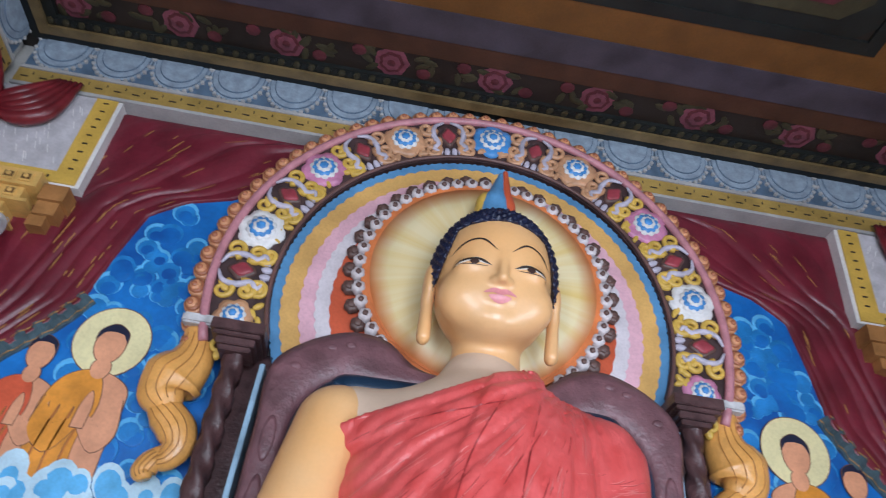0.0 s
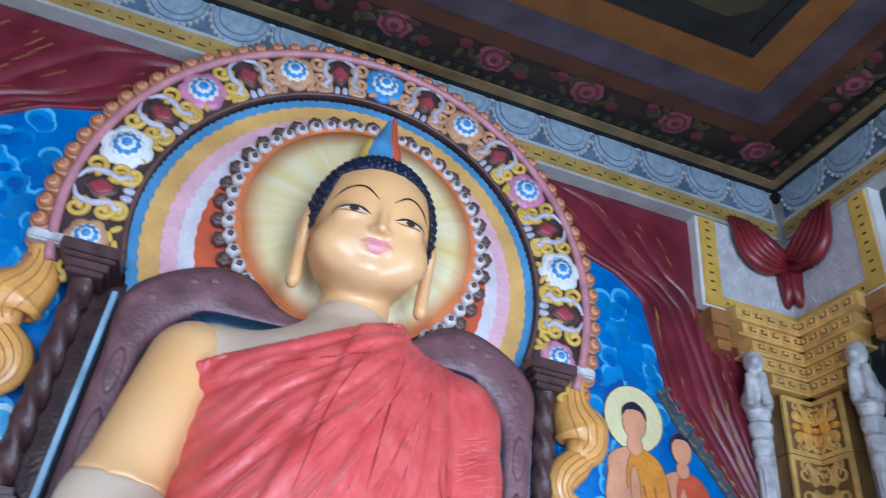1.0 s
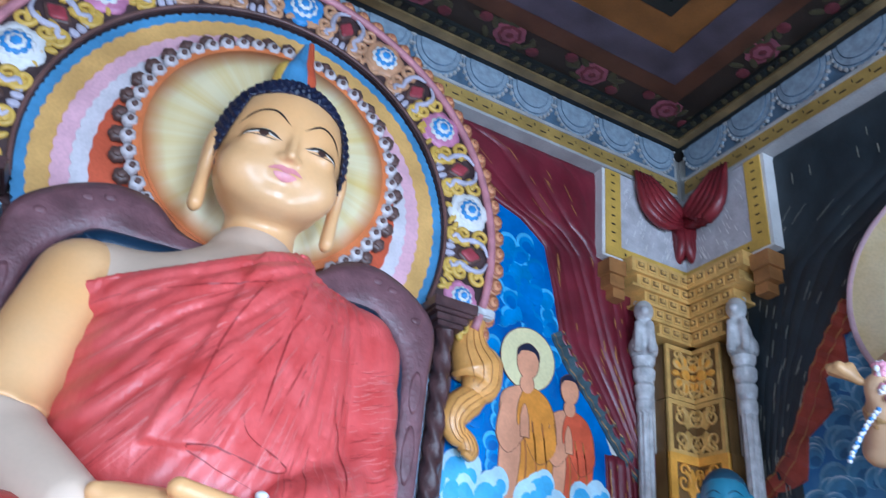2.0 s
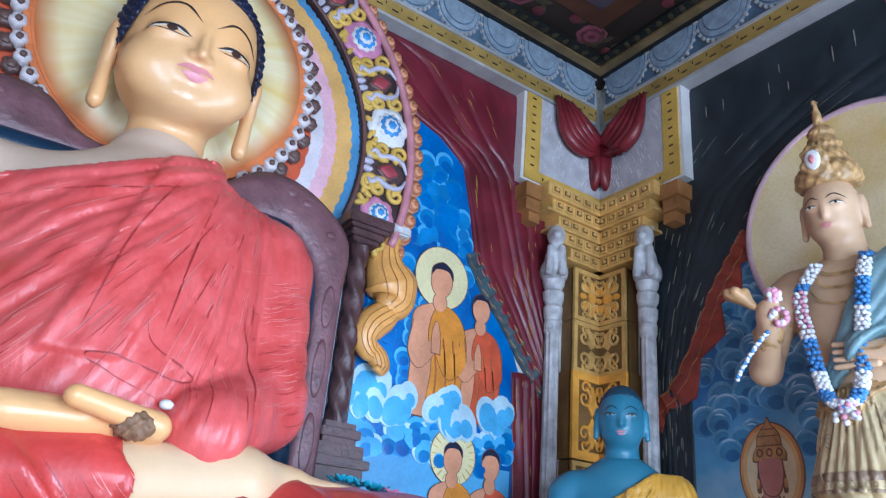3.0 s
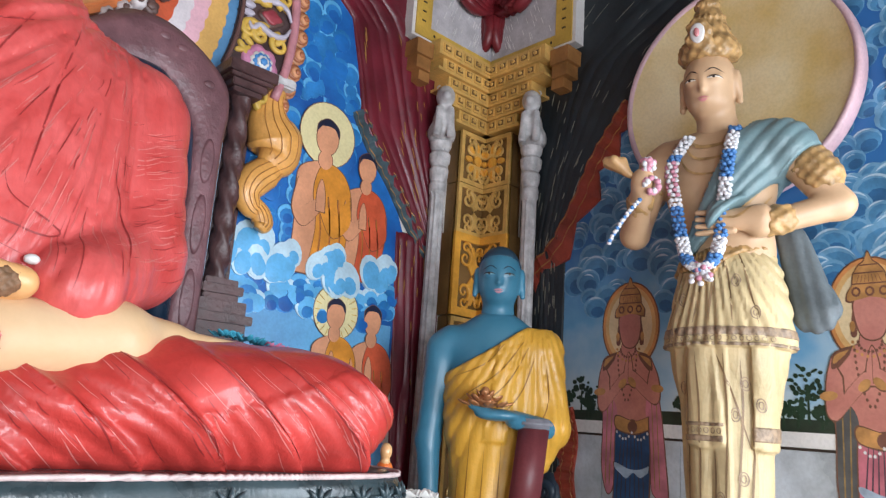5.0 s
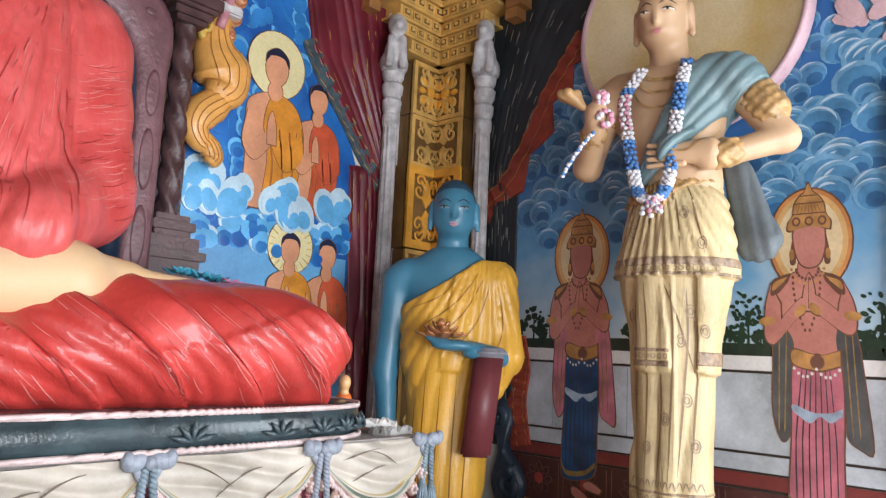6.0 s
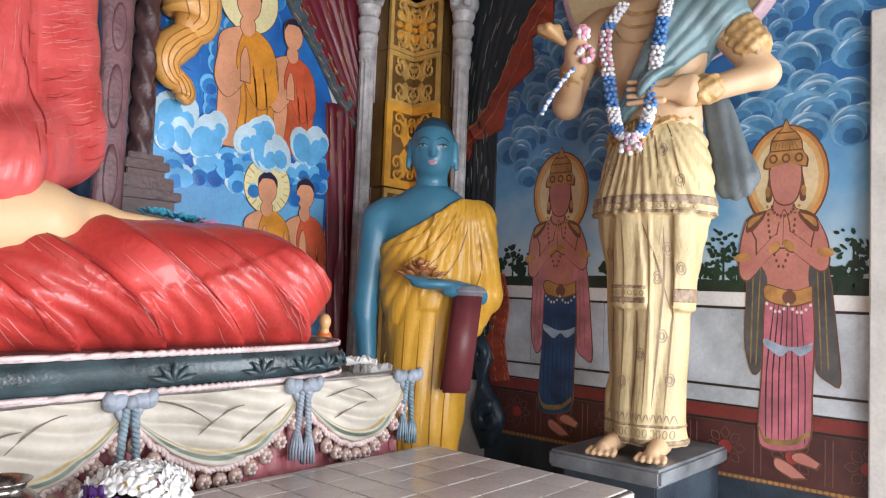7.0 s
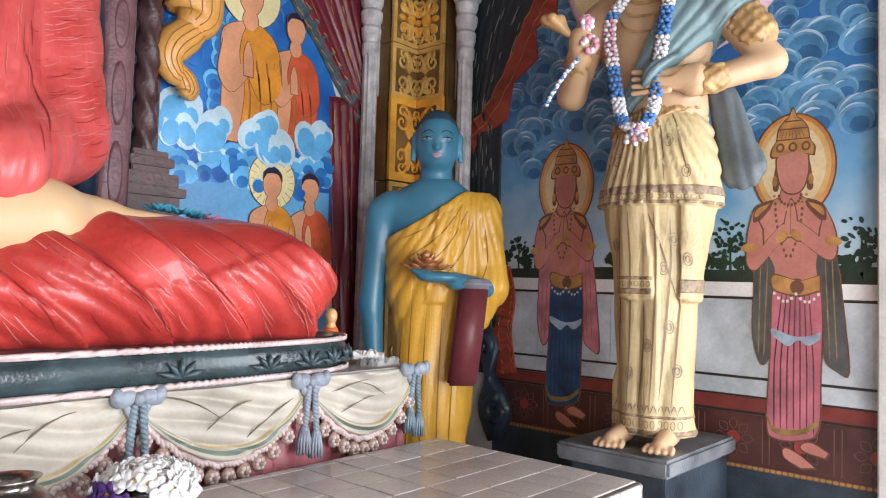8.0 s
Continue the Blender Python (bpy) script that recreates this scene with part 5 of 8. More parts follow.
grass_dark = mat("grass_dark", (0.02, 0.035, 0.02), 0.5, 0.4, 10)


def crescent(u, v, r, a0, a1, w):
    out = []
    n = 9
    for k in range(n + 1):
        t = a0 + (a1 - a0) * k / n
        out.append((u + r * math.cos(t), v + r * math.sin(t)))
    for k in range(1, n):
        t = a1 + (a0 - a1) * k / n
        q = r - w * math.sin(math.pi * k / n)
        out.append((u + q * math.cos(t), v + q * math.sin(t)))
    return out


def tree_shape(bm, wall, u, v, h, mi, rng, d=0.0065):
    plate(bm, wall, [(u - 0.006, v), (u + 0.006, v), (u + 0.003, v + h * 0.6), (u - 0.003, v + h * 0.6)], 0.002, d, mi)
    for k in range(26):
        a, q = rng.uniform(0, 6.28), rng.uniform(0, 1) ** 0.6
        plate(bm, wall, oval(u + 0.36 * h * q * math.cos(a), v + h * (0.68 + 0.3 * q * math.sin(a)), rng.uniform(0.008, 0.02), rng.uniform(0.006, 0.013), 7, rng.uniform(0, 3)), 0.002, d + rng.uniform(0, 0.0008), mi)


def east_mural():
    rng = random.Random(8)
    bm = bmesh.new()
    plate(bm, east, [(-0.72, 1.565), (-0.72, 2.7), (-1.1, 3.2), (-1.5, 3.85), (-2.98, 4.05), (-2.98, 1.565)], 0, 0.004, 0)
    plate(bm, east, [(-0.74, 1.565), (-0.74, 1.615), (-1.4, 1.63), (-2.1, 1.62), (-2.72, 1.64), (-2.72, 1.565)], 0, 0.0055, 3)
    trees = []
    for k in range(30):
        trees.append(bmesh.new())
        tree_shape(trees[-1], east, rng.uniform(-2.68, -0.76), 1.58, rng.uniform(0.08, 0.15), 0, rng)
    for u, h in ((-0.86, 0.20), (-1.02, 0.19), (-2.06, 0.27), (-2.13, 0.20), (-2.6, 0.26), (-2.66, 0.2)):
        trees.append(bmesh.new())
        tree_shape(trees[-1], east, u, 1.6, h, 0, rng)
    for k in range(26):
        plate(bm, east, oval(-2.62 + rng.uniform(-0.34, 0.12), 3.02 + rng.uniform(-0.07, 0.12), rng.uniform(0.03, 0.07), rng.uniform(0.02, 0.045), 10, rng.uniform(0, 3)), 0.003, 0.008 + k * 0.0004, 4)
    root = tagged(part("sky_mural", bm, [sky_mural, swirl, tree_green, grass_dark, pink_cloud], None), "painted blue sky mural with pink cloud and trees", "mural", kind="structure")
    for t in trees:
        part("painted_tree", t, tree_green, root)
    return root


def east_clouds():
    rng = random.Random(18)
    bm = bmesh.new()
    mats = [mat("cloud_rim", (0.17, 0.37, 0.57), 0.45, 0.3, 8), mat("cloud_body", (0.085, 0.26, 0.47), 0.45, 0.35, 8), mat("cloud_core", (0.040, 0.15, 0.33), 0.45, 0.35, 8), mat("cloud_gleam", (0.50, 0.66, 0.78), 0.45, 0.25, 8)]
    pts = []
    while len(pts) < 330:
        u, v = rng.uniform(-2.70, -0.78), rng.uniform(2.16, 3.80)
        if v > 2.56 + (-0.72 - u) * 1.55 or (v < 2.32 and rng.random() < 0.6):
            continue
        pts.append((u, v))
    pts.sort(key=lambda p: -p[1])
    for k, (u, v) in enumerate(pts):
        r = rng.uniform(0.05, 0.105)
        d = 0.0045 + 0.000006 * k
        t = rng.uniform(-0.5, 0.5)
        q = rng.uniform(0.75, 1.0)
        plate(bm, east, oval(u, v, r, r * q, 14, t), 0.002, d, 0)
        plate(bm, east, oval(u - r * 0.08, v - r * 0.12, r * 0.86, r * q * 0.85, 12, t), 0.002, d + 0.000002, 1)
        plate(bm, east, oval(u - r * 0.2, v - r * 0.34, r * 0.55, r * q * 0.5, 10, t), 0.002, d + 0.000004, 2)
        a = rng.uniform(0.1, 0.9)
        for rr in (0.97, 0.6):
            if rng.random() < (0.9 if rr > 0.9 else 0.3):
                plate(bm, east, crescent(u, v, r * rr * q, a, a + rng.uniform(1.0, 2.4), r * rng.uniform(0.06, 0.16)), 0.002, d + 0.000005, 3)
    return tagged(part("cloud_mural", bm, mats, None), "dark blue painted clouds with pale curling edges", "mural", kind="stuff")


east_mural()
east_clouds()
lotus_dark = mat("lotus_dark", (0.085, 0.028, 0.024), 0.4, 0.35, 6)
motif_line = mat("motif_line", (0.17, 0.08, 0.06), 0.5, 0.3)


def dado():
    root = tagged(new("dado_east"), "painted marble dado above a dark red ornamental band", "dado", kind="structure")
    a, b = -2.72, -0.70
    rows = ((1.500, 1.565, 0.0065, white_paint, "cornice"), (1.487, 1.499, 0.005, line_dark, "joint"), (1.128, 1.139, 0.005, line_dark, "joint"), (1.055, 1.127, 0.0065, marble, "base_course"), (1.045, 1.054, 0.005, line_dark, "joint"),
            (0.985, 1.044, 0.0065, mat("dull_red", (0.20, 0.035, 0.03), 0.45, 0.3), "red_moulding"), (0.972, 0.984, 0.005, line_dark, "joint"), (0.745, 0.971, 0.004, lotus_dark, "red_band"), (0.725, 0.744, 0.006, motif_line, "border"), (0.0, 0.724, 0.005, dark_stone, "plinth"))
    for z0, z1, d, m_, nm in rows:
        bm = bmesh.new()
        plate(bm, east, [(a, z0), (b, z0), (b, z1), (a, z1)], 0, d)
        part(nm, bm, m_, root)
    us = [a, -2.35, -1.9, -1.45, -1.0, b]
    for u0, u1 in zip(us, us[1:]):
        bm = bmesh.new()
        plate(bm, east, [(u0 + 0.002, 1.14), (u1 - 0.002, 1.14), (u1 - 0.002, 1.486), (u0 + 0.002, 1.486)], 0, 0.006)
        part("marble_panel", bm, marble, root)
    for k in range(7):
        u, v = -0.92 - 0.29 * k, 0.86
        bm = bmesh.new()
        for j in range(8):
            t = 2 * math.pi * j / 8
            c, s = math.cos(t), math.sin(t)
            for e in (-1, 1):
                pts = []
                for f, th in [(q / 5, 0.0) for q in range(6)] + [(q / 5, 0.004) for q in range(5, -1, -1)]:
                    rr, ww = 0.035 + 0.055 * f, (0.021 * math.sin(math.pi * f) - th) * e
                    pts.append((u + rr * c - ww * s, v + rr * s + ww * c))
                plate(bm, east, pts, 0.003, 0.0055)
        plate(bm, east, oval(u, v, 0.03, 0.03, 12), 0.003, 0.006, 1)
        part("flower_motif", bm, [motif_line, maroon_light], root)
        for e in (-1, 1):
            w = 0.13 * e
            bm = bmesh.new()
            plate(bm, east, [(u + w, 0.76), (u + w + 0.004, 0.76), (u + w + 0.004, 0.955), (u + w, 0.955)], 0.003, 0.0055)
            part("bar", bm, motif_line, root)
    bm = bmesh.new()
    for k in range(80):
        plate(bm, east, oval(-0.73 - 0.025 * k, 0.735, 0.011, 0.008, 7), 0.004, 0.007, 0)
    tagged(part("chain", bm, gold_dash, root), kind="stuff")
    return root


dado()
# pink painted banner over a brown ledge, high on the side wall
bm = bmesh.new()
plate(bm, east, [(-2.07, 3.98), (-2.62, 3.98), (-2.62, 4.50), (-2.05, 4.50)], 0, 0.026)
for k in range(9):
    u = -2.10 - 0.058 * k
    plate(bm, east, [(u, 3.985), (u - 0.02, 3.985), (u - 0.02, 4.495), (u, 4.495)], 0.02, 0.031, 1)
banner = tagged(part("wall_banner", bm, [mat("banner_pink", (0.55, 0.10, 0.20), 0.45, 0.25, 6), mat("banner_pale", (0.64, 0.30, 0.38), 0.45, 0.2, 8)], None), "pink painted banner on a brown painted ledge", "mural")
bm = bmesh.new()
plate(bm, east, [(-2.03, 3.89), (-2.66, 3.89), (-2.66, 3.975), (-2.03, 3.975)], 0, 0.030)
part("ledge", bm, bracket_brown, banner, "brown painted ledge")
# plain white jamb by the doorway
for u, w in ((-2.97, 0.305), (-4.13, 0.24)):
    bm = bmesh.new()
    box(bm, (-0.05, u, 0), (0.0, u + w, 2.75), 0.006)
    box(bm, (-0.07, u - 0.01, 0), (0.0, u + w + 0.01, 0.12), 0.006)
    tagged(part("door_1", bm, plaster, None), "plain white plastered door jamb", "door frame", kind="structure")


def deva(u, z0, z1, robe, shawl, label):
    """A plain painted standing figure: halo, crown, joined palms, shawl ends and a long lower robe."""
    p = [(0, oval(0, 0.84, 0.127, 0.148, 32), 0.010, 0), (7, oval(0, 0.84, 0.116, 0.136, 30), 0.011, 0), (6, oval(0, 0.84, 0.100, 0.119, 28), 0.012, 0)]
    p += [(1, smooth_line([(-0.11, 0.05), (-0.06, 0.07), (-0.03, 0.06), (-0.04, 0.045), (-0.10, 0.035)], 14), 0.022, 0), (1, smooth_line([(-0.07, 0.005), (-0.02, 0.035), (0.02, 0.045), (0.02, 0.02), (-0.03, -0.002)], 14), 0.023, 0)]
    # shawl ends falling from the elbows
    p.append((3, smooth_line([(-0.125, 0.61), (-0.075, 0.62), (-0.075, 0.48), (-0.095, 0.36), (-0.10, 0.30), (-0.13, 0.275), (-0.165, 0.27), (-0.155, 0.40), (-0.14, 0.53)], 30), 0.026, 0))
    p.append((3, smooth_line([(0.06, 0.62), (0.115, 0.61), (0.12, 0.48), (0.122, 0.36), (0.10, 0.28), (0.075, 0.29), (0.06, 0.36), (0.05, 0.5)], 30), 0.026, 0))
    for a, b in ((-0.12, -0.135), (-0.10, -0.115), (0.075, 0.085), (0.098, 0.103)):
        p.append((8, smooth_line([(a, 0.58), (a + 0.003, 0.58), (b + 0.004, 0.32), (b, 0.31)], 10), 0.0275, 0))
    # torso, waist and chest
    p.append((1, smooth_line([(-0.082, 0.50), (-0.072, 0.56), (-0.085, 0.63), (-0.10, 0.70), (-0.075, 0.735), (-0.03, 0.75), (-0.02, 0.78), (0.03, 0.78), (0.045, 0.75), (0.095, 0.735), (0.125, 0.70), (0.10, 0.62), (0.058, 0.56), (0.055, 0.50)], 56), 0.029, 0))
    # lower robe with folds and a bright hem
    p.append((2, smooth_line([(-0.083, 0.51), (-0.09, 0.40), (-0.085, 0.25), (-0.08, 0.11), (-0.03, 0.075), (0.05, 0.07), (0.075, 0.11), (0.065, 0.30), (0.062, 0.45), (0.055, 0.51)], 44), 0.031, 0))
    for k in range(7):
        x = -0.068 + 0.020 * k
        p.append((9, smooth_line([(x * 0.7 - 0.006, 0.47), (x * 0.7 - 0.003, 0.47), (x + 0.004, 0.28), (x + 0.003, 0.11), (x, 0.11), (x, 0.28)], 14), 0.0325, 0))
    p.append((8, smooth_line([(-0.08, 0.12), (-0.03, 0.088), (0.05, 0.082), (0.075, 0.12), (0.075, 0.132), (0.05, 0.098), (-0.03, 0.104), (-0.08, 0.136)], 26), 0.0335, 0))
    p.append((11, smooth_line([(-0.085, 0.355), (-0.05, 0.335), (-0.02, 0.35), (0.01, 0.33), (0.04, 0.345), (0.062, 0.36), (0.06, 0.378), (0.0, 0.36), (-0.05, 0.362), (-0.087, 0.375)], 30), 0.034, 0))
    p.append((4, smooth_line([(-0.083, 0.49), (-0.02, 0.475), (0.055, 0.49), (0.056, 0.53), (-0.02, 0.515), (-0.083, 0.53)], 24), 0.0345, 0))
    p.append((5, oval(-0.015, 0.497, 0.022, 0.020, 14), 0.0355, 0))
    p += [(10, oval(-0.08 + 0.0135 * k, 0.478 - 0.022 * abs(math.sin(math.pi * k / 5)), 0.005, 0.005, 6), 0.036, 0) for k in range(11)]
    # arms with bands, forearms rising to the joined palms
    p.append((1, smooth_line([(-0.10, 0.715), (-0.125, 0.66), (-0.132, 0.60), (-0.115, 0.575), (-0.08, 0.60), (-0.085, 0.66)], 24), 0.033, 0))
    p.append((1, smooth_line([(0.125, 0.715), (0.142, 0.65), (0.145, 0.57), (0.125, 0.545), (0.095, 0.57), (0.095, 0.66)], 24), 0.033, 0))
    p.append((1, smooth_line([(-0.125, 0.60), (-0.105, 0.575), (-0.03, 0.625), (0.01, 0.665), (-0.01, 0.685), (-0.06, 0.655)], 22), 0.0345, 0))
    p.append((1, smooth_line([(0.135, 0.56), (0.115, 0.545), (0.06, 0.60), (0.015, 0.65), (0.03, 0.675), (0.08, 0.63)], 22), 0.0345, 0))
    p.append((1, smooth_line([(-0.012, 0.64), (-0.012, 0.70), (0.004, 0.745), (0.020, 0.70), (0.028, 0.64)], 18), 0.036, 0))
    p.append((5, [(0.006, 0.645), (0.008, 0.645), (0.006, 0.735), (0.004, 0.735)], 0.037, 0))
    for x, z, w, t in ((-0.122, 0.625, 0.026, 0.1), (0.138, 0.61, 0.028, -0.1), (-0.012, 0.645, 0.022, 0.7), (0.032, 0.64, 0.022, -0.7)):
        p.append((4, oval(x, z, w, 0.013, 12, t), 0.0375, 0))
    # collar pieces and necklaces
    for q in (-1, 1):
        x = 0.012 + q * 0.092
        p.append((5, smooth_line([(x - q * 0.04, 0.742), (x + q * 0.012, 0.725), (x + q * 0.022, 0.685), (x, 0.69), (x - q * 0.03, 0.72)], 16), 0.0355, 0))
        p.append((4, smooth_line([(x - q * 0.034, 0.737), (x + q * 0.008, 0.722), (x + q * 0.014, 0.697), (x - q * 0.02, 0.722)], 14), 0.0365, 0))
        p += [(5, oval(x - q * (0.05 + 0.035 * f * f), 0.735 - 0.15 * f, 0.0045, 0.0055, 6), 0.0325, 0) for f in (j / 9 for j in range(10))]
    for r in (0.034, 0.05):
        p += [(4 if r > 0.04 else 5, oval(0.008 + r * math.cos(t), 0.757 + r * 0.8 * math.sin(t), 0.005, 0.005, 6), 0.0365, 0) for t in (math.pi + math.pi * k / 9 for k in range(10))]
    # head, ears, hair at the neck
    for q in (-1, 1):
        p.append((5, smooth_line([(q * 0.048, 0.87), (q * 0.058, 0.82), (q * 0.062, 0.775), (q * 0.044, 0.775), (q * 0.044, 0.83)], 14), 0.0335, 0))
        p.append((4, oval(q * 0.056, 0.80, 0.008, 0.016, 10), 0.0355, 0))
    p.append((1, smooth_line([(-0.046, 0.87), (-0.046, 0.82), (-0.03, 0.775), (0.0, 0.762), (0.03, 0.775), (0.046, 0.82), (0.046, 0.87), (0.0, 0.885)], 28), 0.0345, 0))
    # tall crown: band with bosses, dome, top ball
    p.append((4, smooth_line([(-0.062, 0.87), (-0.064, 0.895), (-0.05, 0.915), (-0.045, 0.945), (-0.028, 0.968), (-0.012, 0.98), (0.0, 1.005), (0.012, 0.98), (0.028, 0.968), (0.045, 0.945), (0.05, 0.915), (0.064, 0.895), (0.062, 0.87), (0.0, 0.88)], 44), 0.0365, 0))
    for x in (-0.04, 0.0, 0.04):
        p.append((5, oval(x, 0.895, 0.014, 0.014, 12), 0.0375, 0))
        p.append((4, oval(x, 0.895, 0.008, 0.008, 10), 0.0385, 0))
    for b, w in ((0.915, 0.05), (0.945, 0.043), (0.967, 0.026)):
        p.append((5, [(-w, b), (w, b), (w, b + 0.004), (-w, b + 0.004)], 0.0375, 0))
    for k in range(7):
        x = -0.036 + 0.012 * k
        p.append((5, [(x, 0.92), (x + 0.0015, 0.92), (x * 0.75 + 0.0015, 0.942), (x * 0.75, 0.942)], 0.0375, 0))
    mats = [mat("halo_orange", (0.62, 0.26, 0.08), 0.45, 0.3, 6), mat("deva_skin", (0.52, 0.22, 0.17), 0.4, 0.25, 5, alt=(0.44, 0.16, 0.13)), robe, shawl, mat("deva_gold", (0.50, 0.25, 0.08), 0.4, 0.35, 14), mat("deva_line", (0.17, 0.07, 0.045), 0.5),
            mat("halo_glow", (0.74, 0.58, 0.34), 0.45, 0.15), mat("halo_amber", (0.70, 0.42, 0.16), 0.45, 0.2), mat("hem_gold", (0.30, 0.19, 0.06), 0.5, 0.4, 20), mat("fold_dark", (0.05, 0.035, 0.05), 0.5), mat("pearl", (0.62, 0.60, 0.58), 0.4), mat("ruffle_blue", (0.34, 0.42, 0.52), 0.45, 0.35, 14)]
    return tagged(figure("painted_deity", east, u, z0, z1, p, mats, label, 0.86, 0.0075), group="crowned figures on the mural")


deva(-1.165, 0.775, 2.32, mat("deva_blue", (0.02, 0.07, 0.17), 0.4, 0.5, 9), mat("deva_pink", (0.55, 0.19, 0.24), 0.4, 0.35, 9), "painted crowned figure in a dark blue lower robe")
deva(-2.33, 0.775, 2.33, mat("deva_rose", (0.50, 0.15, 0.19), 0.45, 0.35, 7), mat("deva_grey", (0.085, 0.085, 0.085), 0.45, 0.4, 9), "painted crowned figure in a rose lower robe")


def scroll(bm, wall, u, v, r, turns, w, mi, d=0.03, sgn=1, start=0.0):
    n = int(18 * turns)
    pts, rad = [], []
    for k in range(n + 1):
        f = k / n
        t = start + sgn * f * turns * 2 * math.pi
        q = r * (1 - 0.85 * f)
        pts.append(wall(u + q * math.cos(t), v + q * math.sin(t), d))
        rad.append(w * (1 - 0.55 * f))
    tube(bm, pts, rad, 8, mi)


bm = bmesh.new()
plate(bm, east, smooth_line([(-0.70, 0.62), (-0.62, 0.8), (-0.66, 1.0), (-0.60, 1.2), (-0.68, 1.27), (-0.75, 1.15), (-0.72, 1.0), (-0.80, 0.9), (-0.84, 0.78), (-0.78, 0.64)], 40), 0, 0.045, 0, 0.03)
scroll(bm, east, -0.77, 0.80, 0.085, 1.2, 0.035, 0, 0.06, -1, 1.8)
scroll(bm, east, -0.68, 1.16, 0.06, 1.1, 0.03, 0, 0.06, 1, 0.3)
tagged(part("wall_scroll", bm, mat("scroll_navy", (0.025, 0.04, 0.06), 0.35, 0.4, 8), None, smooth=True), "dark blue moulded scroll at the foot of the wall", "ornament")

# ---- corner brackets, capitals and pilasters ----


